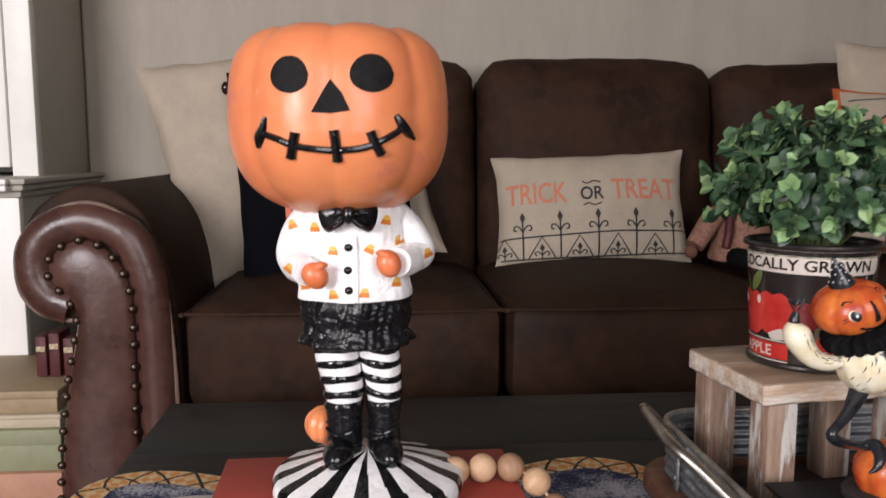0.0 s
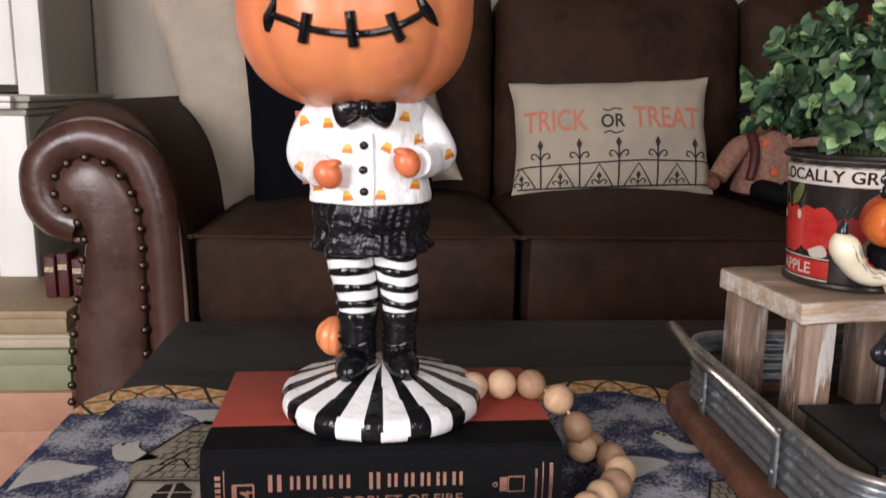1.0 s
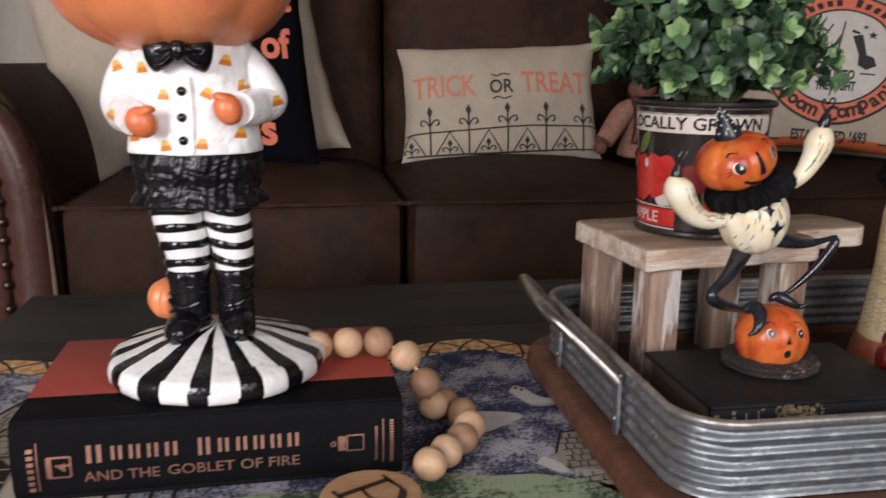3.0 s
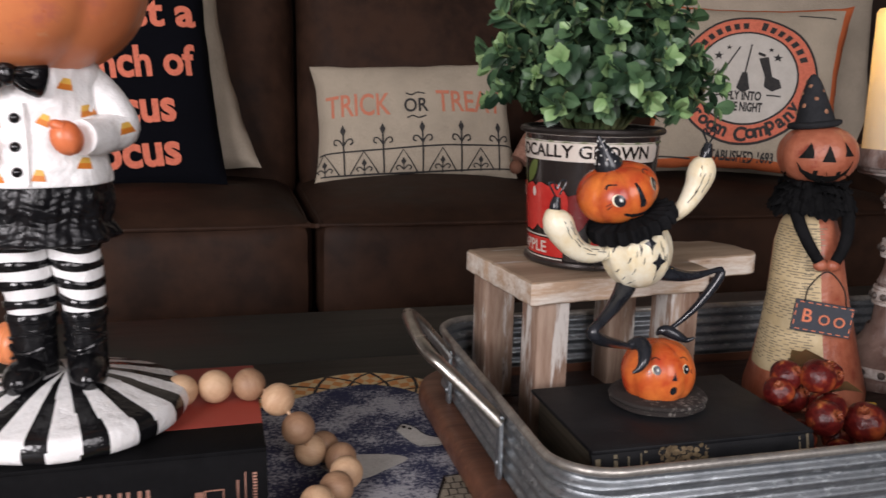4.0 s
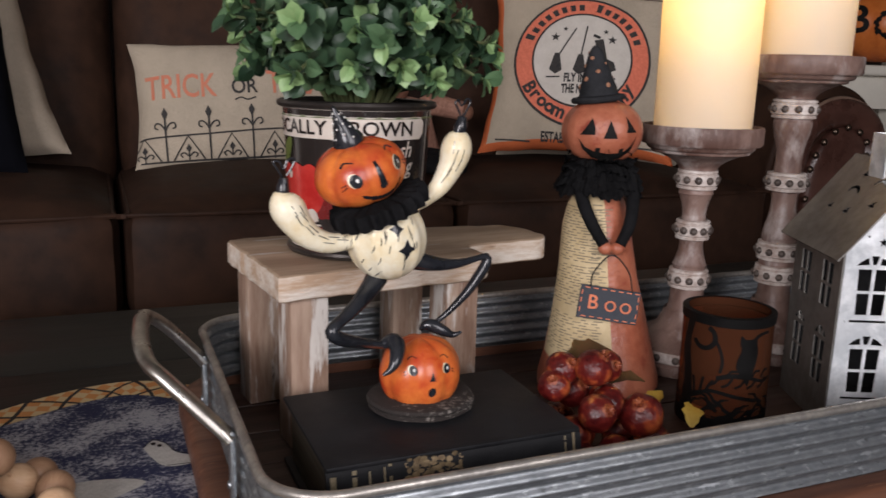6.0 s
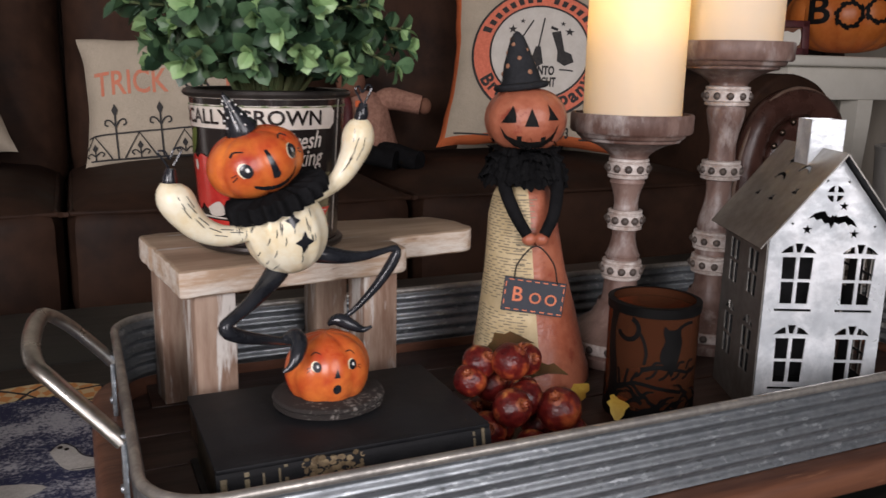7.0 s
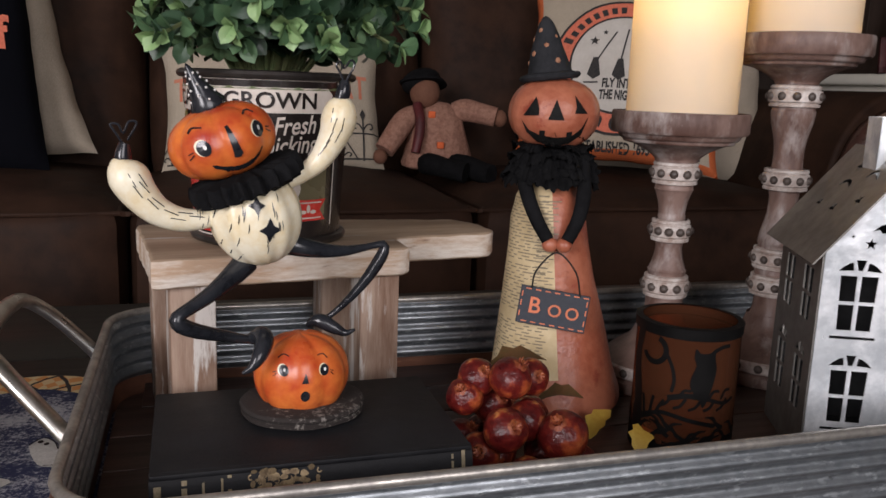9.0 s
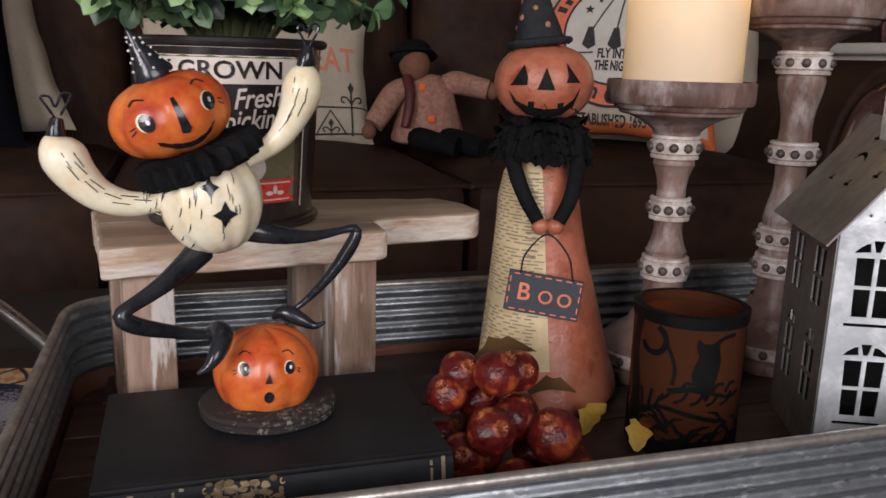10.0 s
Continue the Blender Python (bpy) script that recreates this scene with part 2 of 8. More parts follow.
GOLDTIP = surf("gilded_fruit_crown", (0.34, 0.10, 0.035), (0.16, 0.022, 0.014), 100, (0.35, 0.5), metal=0.2, bump=0.6, bump_scale=300, dist=0.001)
FALL_LEAF = surf("olive_autumn_leaf", (0.085, 0.055, 0.014), (0.13, 0.060, 0.020), 50, (0.6, 0.75), bump=0.3)
YELLOW_LEAF = surf("yellow_autumn_leaf", (0.52, 0.36, 0.06), (0.42, 0.25, 0.03), 60, (0.55, 0.7), bump=0.3)
COVER_RED = surf("red_paper_board", (0.29, 0.040, 0.026), (0.33, 0.05, 0.032), 30, (0.55, 0.7), bump=0.25, bump_scale=500, dist=0.0005)
COVER_BLACK = surf("black_book_cloth", (0.0028, 0.0028, 0.0034), (0.0055, 0.0055, 0.0062), 40, (0.7, 0.85), spec=0.10, bump=0.45, bump_scale=900, dist=0.0005)
COPPER = surf("copper_foil", (0.80, 0.46, 0.36), (0.66, 0.34, 0.25), 120, (0.25, 0.4), metal=0.85, bump=0.1)
GOLD_FOIL = surf("worn_gold_foil", (0.62, 0.53, 0.36), (0.30, 0.24, 0.14), 160, (0.3, 0.5), metal=0.7, bump=0.1)
GILT_DULL = surf("rubbed_brown_gilt", (0.40, 0.30, 0.17), (0.17, 0.12, 0.07), 200, (0.4, 0.6), metal=0.5, bump=0.1)
PAGES = surf("book_pages", (0.58, 0.52, 0.42), (0.46, 0.40, 0.31), 20, (0.7, 0.85), bump=0.6, bump_scale=120, stretch=(0.2, 0.2, 14), dist=0.0006)
GREY_BLACK_CLOTH = surf("worn_charcoal_cloth", (0.0085, 0.0090, 0.0110), (0.0165, 0.0170, 0.019), 30, (0.5, 0.7), spec=0.3, bump=0.4, bump_scale=600, dist=0.0005)
OLD_PAGES = surf("browned_page_edges", (0.12, 0.10, 0.07), (0.075, 0.062, 0.042), 20, (0.7, 0.85), bump=0.6, bump_scale=120, stretch=(0.2, 0.2, 14), dist=0.0006)
BEADWOOD = surf("bare_beech", (0.60, 0.40, 0.245), (0.48, 0.29, 0.165), 45, (0.5, 0.65), bump=0.15, stretch=(1, 1, 4))
BEADWOOD_DARK = surf("oiled_beech", (0.36, 0.215, 0.125), (0.27, 0.15, 0.085), 45, (0.5, 0.65), bump=0.15, stretch=(1, 1, 4))
DISCWOOD = surf("wood_slice", (0.50, 0.30, 0.155), (0.40, 0.225, 0.11), 30, (0.5, 0.65), bump=0.15, stretch=(1, 4, 1))
BURNT = surf("burnt_letter", (0.035, 0.017, 0.009), None, 60, (0.6, 0.7), bump=0)
# three leaf greens; the darkest also carries the shade inside the bush
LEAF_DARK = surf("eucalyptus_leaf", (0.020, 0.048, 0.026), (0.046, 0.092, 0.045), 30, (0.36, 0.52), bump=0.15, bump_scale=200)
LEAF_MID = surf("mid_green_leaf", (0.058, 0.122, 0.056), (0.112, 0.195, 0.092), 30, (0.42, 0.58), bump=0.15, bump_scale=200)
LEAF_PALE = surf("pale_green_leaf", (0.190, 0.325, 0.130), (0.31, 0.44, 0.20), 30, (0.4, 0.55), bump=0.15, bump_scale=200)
STEM = surf("plant_stem", (0.08, 0.13, 0.05), (0.12, 0.12, 0.05), 60, (0.6, 0.7), bump=0.1)
CAN_BLACK = surf("can_black_lithograph", (0.016, 0.0125, 0.012), (0.026, 0.02, 0.018), 14, (0.2, 0.3), bump=0.1, coat=0.6)
CAN_OLIVE = surf("can_olive_lithograph", (0.12, 0.105, 0.055), (0.16, 0.14, 0.08), 14, (0.2, 0.3), bump=0.1, coat=0.6)
CAN_METAL = surf("can_dark_rim", (0.11, 0.10, 0.095), (0.07, 0.06, 0.055), 40, (0.25, 0.4), metal=0.8, bump=0.1)
CAN_WHITE = surf("can_white_ink", (0.68, 0.62, 0.55), (0.60, 0.53, 0.46), 60, (0.25, 0.35), bump=0, coat=0.5)
CAN_RED = surf("can_red_ink", (0.50, 0.022, 0.020), (0.62, 0.060, 0.045), 30, (0.2, 0.3), bump=0, coat=0.6)
CAN_DARKRED = surf("can_maroon_ink", (0.23, 0.016, 0.016), (0.17, 0.012, 0.012), 40, (0.2, 0.3), bump=0, coat=0.6)
CAN_GREEN = surf("can_green_ink", (0.13, 0.17, 0.045), None, 60, (0.25, 0.35), bump=0, coat=0.5)
BOO_PUMPKIN = surf("orange_craft_pumpkin", (0.52, 0.13, 0.022), (0.60, 0.18, 0.035), 20, (0.35, 0.5), bump=0.15)
SHELF_WHITE = surf("side_table_white_paint", (0.80, 0.77, 0.68), (0.74, 0.71, 0.62), 8, (0.45, 0.6), bump=0.1)
DOLL_BROWN = surf("brown_doll_cloth", (0.15, 0.062, 0.036), (0.19, 0.085, 0.05), 60, (0.8, 0.95), bump=0.3)
DOLL_SHIRT = surf("patterned_tan_doll_cloth", (0.38, 0.20, 0.14), (0.24, 0.115, 0.08), 130, (0.8, 0.95), bump=0.3)
DOLL_ORANGE = surf("orange_felt", (0.82, 0.16, 0.05), None, 60, (0.8, 0.95), bump=0.2)
BOX_TAN = surf("tan_paper_box", (0.30, 0.215, 0.12), (0.36, 0.27, 0.16), 14, (0.55, 0.7), bump=0.2)
BOX_GREEN = surf("sage_paper_box", (0.255, 0.27, 0.155), (0.30, 0.31, 0.19), 14, (0.55, 0.7), bump=0.2)
BOX_PINK = surf("terracotta_paper_box", (0.48, 0.235, 0.15), (0.54, 0.29, 0.19), 14, (0.55, 0.7), bump=0.2)
BOX_CREAM = surf("cream_paper_box", (0.47, 0.39, 0.27), (0.52, 0.44, 0.32), 14, (0.55, 0.7), bump=0.2)
OXBLOOD = surf("oxblood_book_cloth", (0.10, 0.014, 0.016), (0.06, 0.01, 0.011), 40, (0.5, 0.65), bump=0.2)
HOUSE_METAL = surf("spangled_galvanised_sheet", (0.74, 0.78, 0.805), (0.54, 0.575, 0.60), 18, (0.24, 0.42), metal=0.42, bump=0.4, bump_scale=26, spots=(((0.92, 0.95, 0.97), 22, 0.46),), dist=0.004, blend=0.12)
# near-black for the lantern's inside: its shade put into the colour
HOUSE_DARK = surf("shade_dark_inner_sheet", (0.012, 0.012, 0.013), (0.022, 0.022, 0.023), 40, (0.6, 0.8), bump=0.1, spec=0.2)
# same metal as the front, darkened for the sides and roof turned from the light
HOUSE_SIDE = surf("shaded_galvanised_sheet", (0.34, 0.325, 0.30), (0.23, 0.215, 0.195), 24, (0.34, 0.5), metal=0.85, bump=0.3, bump_scale=40, dist=0.002)
RUN_CREAM = weave("tapestry_cream", (0.56, 0.51, 0.43), (0.42, 0.37, 0.30), 2600, axes=("X", "Y"))
RUN_WHITE = weave("tapestry_white", (0.66, 0.64, 0.60), (0.52, 0.5, 0.46), 2600, axes=("X", "Y"))
RUN_STONE = weave("tapestry_stone", (0.44, 0.39, 0.31), (0.26, 0.22, 0.165), 2600, axes=("X", "Y"))
RUN_BRICK = weave("tapestry_brick", (0.36, 0.11, 0.06), (0.24, 0.07, 0.04), 2600, axes=("X", "Y"))
RUN_BRICK_DARK = weave("tapestry_dark_brick", (0.16, 0.055, 0.035), (0.09, 0.03, 0.02), 2600, axes=("X", "Y"))
RUN_DARK = weave("tapestry_dark", (0.035, 0.028, 0.026), (0.02, 0.016, 0.015), 2600, axes=("X", "Y"))


def speckle(name, c1, c2, scale, th, soft=0.06, patch=0.40):
    m, nt, p = nodes_of(name)
    co = nt.nodes.new("ShaderNodeTexCoord").outputs["Object"]
    a = tex(nt, "ShaderNodeTexNoise", scale, co, 8.0, 0.78)
    b = tex(nt, "ShaderNodeTexNoise", scale * 0.085, co, 4.0, 0.55)
    add = nt.nodes.new("ShaderNodeMath")
    add.operation = "MULTIPLY_ADD"
    nt.links.new(b.outputs[0], add.inputs[0])
    add.inputs[1].default_value = patch
    nt.links.new(a.outputs[0], add.inputs[2])
    k = ramp(nt, add.outputs[0], ((th, 0.0), (th + soft, 1.0)))
    nt.links.new(mixc(nt, k.outputs[0], c1, c2), p.inputs["Base Color"])
    p.inputs["Roughness"].default_value = 0.9
    bn = nt.nodes.new("ShaderNodeBump")
    bn.inputs["Strength"].default_value, bn.inputs["Distance"].default_value = 0.4, 0.0006
    nt.links.new(tex(nt, "ShaderNodeTexNoise", 900, co).outputs[0], bn.inputs["Height"])
    nt.links.new(bn.outputs[0], p.inputs["Normal"])
    return m


RUN_BLUE = speckle("tapestry_night_sky", (0.012, 0.017, 0.060), (0.37, 0.37, 0.40), 300, 0.815, 0.13, 0.70)
RUN_GREEN = speckle("tapestry_grass", (0.040, 0.070, 0.036), (0.28, 0.34, 0.22), 240, 0.93, 0.20, 0.95)
SPECK_GREY = speckle("speckled_resin_disc", (0.020, 0.015, 0.013), (0.20, 0.18, 0.16), 300, 0.76, 0.09)


def plaid_material():
    """The runner's border: squares of tan and orange under black crossing diagonals, laid out by UV."""
    m, nt, p = nodes_of("plaid_border")
    uv = nt.nodes.new("ShaderNodeTexCoord").outputs["UV"]
    sep = nt.nodes.new("ShaderNodeSeparateXYZ")
    nt.links.new(uv, sep.inputs[0])

    def math(op, a, b=None):
        n = nt.nodes.new("ShaderNodeMath")
        n.operation = op
        for i, v in enumerate((a, b)):
            if v is None:
                continue
            if isinstance(v, (int, float)):
                n.inputs[i].default_value = v
            else:
                nt.links.new(v, n.inputs[i])
        return n.outputs[0]
    lines = None
    for sgn in (1, -1):
        d = math("ADD", sep.outputs[0], math("MULTIPLY", sep.outputs[1], sgn))
        f = math("ABSOLUTE", math("SUBTRACT", math("FRACT", math("MULTIPLY", d, 0.72)), 0.5))
        l = math("LESS_THAN", f, 0.055)
        lines = l if lines is None else math("MAXIMUM", lines, l)
    ch = nt.nodes.new("ShaderNodeTexChecker")
    ch.inputs["Scale"].default_value = 3.0
    mp = nt.nodes.new("ShaderNodeMapping")
    mp.inputs["Rotation"].default_value = (0, 0, radians(45))
    nt.links.new(uv, mp.inputs[0])
    nt.links.new(mp.outputs[0], ch.inputs[0])
    ch.inputs[1].default_value = (0.58, 0.25, 0.075, 1)
    ch.inputs[2].default_value = (0.60, 0.45, 0.24, 1)
    col = mixc(nt, lines, ch.outputs[0], (0.018, 0.015, 0.014))
    nt.links.new(col, p.inputs["Base Color"])
    p.inputs["Roughness"].default_value = 0.9
    return m


PLAID = plaid_material()


def glass(name, tint, rough=0.05, clear=0.75, body=0.3):
    m, nt, p = nodes_of(name)
    tr = nt.nodes.new("ShaderNodeBsdfTransparent")
    tr.inputs[0].default_value = (*tint, 1)
    p.inputs["Base Color"].default_value = (*[v * body for v in tint], 1)
    p.inputs["Roughness"].default_value = rough
    mx = nt.nodes.new("ShaderNodeMixShader")
    mx.inputs[0].default_value = clear
    out = nt.nodes["Material Output"]
    nt.links.new(p.outputs[0], mx.inputs[1])
    nt.links.new(tr.outputs[0], mx.inputs[2])
    nt.links.new(mx.outputs[0], out.inputs[0])
    return m


AMBER = glass("frosted_amber_glass", (0.50, 0.20, 0.10), 0.16, 0.75, 0.36)
PANE = glass("cabinet_glass", (0.75, 0.80, 0.82), 0.03, 0.7)


def wax_material():
    m, nt, p = nodes_of("ivory_wax")
    p.inputs["Base Color"].default_value = (0.88, 0.83, 0.72, 1)
    p.inputs["Roughness"].default_value = 0.45
    tl = nt.nodes.new("ShaderNodeBsdfTranslucent")
    tl.inputs[0].default_value = (0.98, 0.84, 0.58, 1)
    mx = nt.nodes.new("ShaderNodeMixShader")
    mx.inputs[0].default_value = 0.38
    nt.links.new(p.outputs[0], mx.inputs[1])
    nt.links.new(tl.outputs[0], mx.inputs[2])
    nt.links.new(mx.outputs[0], nt.nodes["Material Output"].inputs[0])
    return m


WAX = wax_material()
FLAME, _nt, _p = nodes_of("led_flame")
_p.inputs["Base Color"].default_value = (1.0, 0.85, 0.5, 1)
_p.inputs["Emission Color"].default_value = (1.0, 0.72, 0.28, 1)
_p.inputs["Emission Strength"].default_value = 12.0


# ---- mesh helpers ----
def part(name, bm, mats, parent=None, label="", m=None, smooth=True):
    """Links a bmesh as one mesh object, under a thing or a part, or at top level at the pose m."""
    me = bpy.data.meshes.new(name)
    bm.normal_update()
    bm.to_mesh(me)
    bm.free()
    for mt in (mats if isinstance(mats, (list, tuple)) else [mats]):
        me.materials.append(mt)
    if smooth:
        for p in me.polygons:
            p.use_smooth = True
        me.set_sharp_from_angle(angle=radians(40))
    ob = new(name, me)
    if parent:
        ob.parent = parent
    if m is not None:
        ob.matrix_basis = m
    if label:
        ob["label"] = label
    return ob


def thing(name, m, label, category, group="", kind=""):
    """An Empty at the base of a thing whose parts hang under it."""
    ob = new(name)
    ob.empty_display_size = 0.02
    ob.matrix_basis = m
    return tagged(ob, label, category, group, kind)


def share(ob, parent, m, name=None):
    """Another object on the same mesh, as a part of parent."""
    o = new(name or ob.name.split(".")[0], ob.data)
    o.parent = parent
    o.matrix_basis = m
    return o


def BM():
    return bmesh.new()


def paint(faces, mi):
    for f in faces:
        f.material_index = mi


def box(bm, sx, sy, sz, c=(0, 0, 0), bevel=0.0, seg=2, rot=None, mi=0):
    """A box centred at c, edges rounded by bevel."""
    m = Matrix.Translation(c) @ (rot.to_4x4() if rot else Matrix()) @ Matrix.Diagonal((sx, sy, sz, 1))
    r = bmesh.ops.create_cube(bm, size=1.0, matrix=m)
    vs = r["verts"]
    fs = {f for v in vs for f in v.link_faces}
    if bevel:
        es = {e for v in vs for e in v.link_edges}
        out = bmesh.ops.bevel(bm, geom=list(es), offset=bevel, segments=seg, affect="EDGES", profile=0.5, clamp_overlap=True)
        fs = {f for v in out["verts"] for f in v.link_faces} | {f for f in fs if f.is_valid} | set(out["faces"])
    paint(fs, mi)
    return fs


def lathe(bm, prof, seg=32, m=None, mi=0, shape=None, paintf=None, close=True):
    """Turns (r, z) round the z axis. shape(angle, r, z) -> r; paintf(angle, z) -> material."""
    m = m or Matrix()
    rings = []
    for r, z in prof:
        if r < 1e-6:
            rings.append([bm.verts.new(m @ Vector((0, 0, z)))])
            continue
        ring = []
        for i in range(seg):
            a = 2 * math.pi * i / seg
            rr = shape(a, r, z) if shape else r
            ring.append(bm.verts.new(m @ Vector((rr * math.cos(a), rr * math.sin(a), z))))
        rings.append(ring)
    for k in range(len(rings) - 1):
        A, B = rings[k], rings[k + 1]
        for i in range(seg):
            j = (i + 1) % seg
            if len(A) == 1 and len(B) == 1:
                break
            if len(A) == 1:
                f = bm.faces.new((A[0], B[i], B[j]))
            elif len(B) == 1:
                f = bm.faces.new((A[i], A[j], B[0]))
            else:
                f = bm.faces.new((A[i], A[j], B[j], B[i]))
            f.material_index = paintf(2 * math.pi * (i + 0.5) / seg, (prof[k][1] + prof[k + 1][1]) / 2) if paintf else mi
    if close:
        for ring, flip in ((rings[0], True), (rings[-1], False)):
            if len(ring) > 2:
                f = bm.faces.new(ring[::-1] if flip else ring)
                f.material_index = mi


def curve_pts(pts, n=6):
    """Catmull-Rom through pts; each may carry extra values such as a radius."""
    P = [list(p) for p in pts]
    P = [[2 * a - b for a, b in zip(P[0], P[1])]] + P + [[2 * a - b for a, b in zip(P[-1], P[-2])]]
    out = []
    for i in range(1, len(P) - 2):
        for k in range(n):
            t = k / n
            out.append([0.5 * (2 * b + (c - a) * t + (2 * a - 5 * b + 4 * c - d) * t * t + (3 * b - a - 3 * c + d) * t ** 3)
                        for a, b, c, d in zip(P[i - 1], P[i], P[i + 1], P[i + 2])])
    return out + [P[-2]]


def tube(bm, pts, radius, seg=10, mi=0, smooth=0, flat=(1, 1), closed=False, cap=True):
    """A tube through pts (x, y, z) or (x, y, z, r)."""
    if smooth:
        pts = curve_pts(pts, smooth)
    C = [Vector(p[:3]) for p in pts]
    R = [p[3] if len(p) > 3 else radius for p in pts]
    n = len(C)
    rings, up = [], None
    for i in range(n):
        if closed:
            d = C[(i + 1) % n] - C[i - 1]
        else:
            d = C[min(i + 1, n - 1)] - C[max(i - 1, 0)]
        d.normalize()
        if up is None:
            up = Vector((0, 0, 1)) if abs(d.z) < 0.9 else Vector((0, 1, 0))
        side = d.cross(up).normalized()
        up = side.cross(d).normalized()
        rings.append([bm.verts.new(C[i] + (side * math.cos(a) * flat[0] + up * math.sin(a) * flat[1]) * R[i]) for a in (2 * math.pi * k / seg for k in range(seg))])
    fs = []
    for i in range(n if closed else n - 1):
        A, B = rings[i], rings[(i + 1) % n]
        for k in range(seg):
            fs.append(bm.faces.new((A[k], A[(k + 1) % seg], B[(k + 1) % seg], B[k])))
    if cap and not closed:
        fs.append(bm.faces.new(rings[0][::-1]))
        fs.append(bm.faces.new(rings[-1]))
    paint(fs, mi)
    return fs


def blob(bm, c, r, m=None, mi=0, seg=20, rings=12, shape=None):
    """An ellipsoid; shape(unit vector) -> factor gives ribs and dents."""
    M = Matrix.Translation(c) @ (m.to_4x4() if m else Matrix())
    rr = r if isinstance(r, (tuple, list)) else (r, r, r)
    grid = []
    for i in range(rings + 1):
        th = math.pi * i / rings
        row = []
        for k in range(1 if i in (0, rings) else seg):
            ph = 2 * math.pi * k / seg
            u = Vector((math.sin(th) * math.cos(ph), math.sin(th) * math.sin(ph), math.cos(th)))
            s = shape(u, ph, th) if shape else 1.0
            row.append(bm.verts.new(M @ Vector((u.x * rr[0] * s, u.y * rr[1] * s, u.z * rr[2] * s))))
        grid.append(row)
    fs = []
    for i in range(rings):
        A, B = grid[i], grid[i + 1]
        for k in range(seg):
            j = (k + 1) % seg
            if len(A) == 1:
                fs.append(bm.faces.new((A[0], B[k], B[j])))
            elif len(B) == 1:
                fs.append(bm.faces.new((A[k], B[0], A[j])))
            else:
                fs.append(bm.faces.new((A[k], B[k], B[j], A[j])))
    paint(fs, mi)
    return fs


def ribs(n, depth, dent=0.0, phase=0.0):
    """The lobes of a pumpkin, with a dimple at the poles."""
    def f(u, ph, th):
        lobe = abs(math.sin((ph + phase) * n / 2))
        return (1 - depth * (1 - lobe ** 0.55) * math.sin(th) ** 0.6) * (1 - dent * abs(math.cos(th)) ** 5)
    return f


def soft_box(bm, sx, sy, sz, c=(0, 0, 0), r=0.04, n=10, bulge=(0, 0, 0), mi=0, wrinkle=0.0, rot=None):
    """A cushion: a rounded box whose faces swell by bulge."""
    M = Matrix.Translation(c) @ (rot.to_4x4() if rot else Matrix())
    h = Vector((sx / 2, sy / 2, sz / 2))
    cache = {}

    def vert(i, j, k):
        key = (i, j, k)
        if key not in cache:
            u = Vector((2 * i / n - 1, 2 * j / n - 1, 2 * k / n - 1))
            p = Vector((u.x * h.x, u.y * h.y, u.z * h.z))
            q = Vector([max(-h[a] + r, min(h[a] - r, p[a])) for a in range(3)])
            d = p - q
            if d.length > 1e-9:
                p = q + d.normalized() * r
            for a in range(3):
                b, e = (a + 1) % 3, (a + 2) % 3
                if abs(u[a]) > 0.98:
                    p[a] += math.copysign(bulge[a] * (1 - u[b] ** 2) * (1 - u[e] ** 2), u[a])
            if wrinkle:
                w = noise.noise(Vector((p.x * 7 + c[0] * 9, p.y * 7, p.z * 7)) ) + 0.5 * noise.noise(Vector((p.x * 19, p.y * 19, p.z * 19)))
                p += p.normalized() * wrinkle * w
            cache[key] = bm.verts.new(M @ p)
        return cache[key]
    fs = []
    for a in range(3):
        for side in (0, n):
            for i in range(n):
                for j in range(n):
                    q = []
                    for di, dj in ((0, 0), (1, 0), (1, 1), (0, 1)):
                        key = [0, 0, 0]
                        key[a], key[(a + 1) % 3], key[(a + 2) % 3] = side, i + di, j + dj
                        q.append(vert(*key))
                    fs.append(bm.faces.new(q if side else q[::-1]))
    paint(fs, mi)
    return fs


def slab(bm, outline, y0, y1, mi=0, bevel=0.0, axis="Y"):
    """A solid plate with an outline of (x, z) points, between y0 and y1 (axis Z: (x, y) points between two heights)."""
    if axis == "Y":
        A = [bm.verts.new((x, y0, z)) for x, z in outline]
        B = [bm.verts.new((x, y1, z)) for x, z in outline]
    else:
        A = [bm.verts.new((x, y, y0)) for x, y in outline]
        B = [bm.verts.new((x, y, y1)) for x, y in outline]
    n = len(A)
    fs = [bm.faces.new(A), bm.faces.new(B[::-1])]
    for i in range(n):
        j = (i + 1) % n
        fs.append(bm.faces.new((A[j], A[i], B[i], B[j])))
    bmesh.ops.recalc_face_normals(bm, faces=fs)
    if bevel:
        caps = {e for f in fs[:2] for e in f.edges}
        out = bmesh.ops.bevel(bm, geom=list(caps), offset=bevel, segments=3, affect="EDGES", profile=0.5, clamp_overlap=True)
        fs = [f for f in fs if f.is_valid] + out["faces"]
    paint(fs, mi)
    return fs


# flat drawings: lists of (points, faces), later laid on a surface
def f_poly(pts):
    return ([Vector((*p, 0)) for p in pts], [list(range(len(pts)))])


def f_disc(cx, cy, rx, ry=None, n=28):
    ry = ry or rx
    return f_poly([(cx + rx * math.cos(2 * math.pi * i / n), cy + ry * math.sin(2 * math.pi * i / n)) for i in range(n)])


def f_star(cx, cy, r, n=5, inner=0.42, turn=90):
    return f_poly([(cx + (r if i % 2 == 0 else r * inner) * math.cos(radians(turn + 180 * i / n)), cy + (r if i % 2 == 0 else r * inner) * math.sin(radians(turn + 180 * i / n))) for i in range(2 * n)])


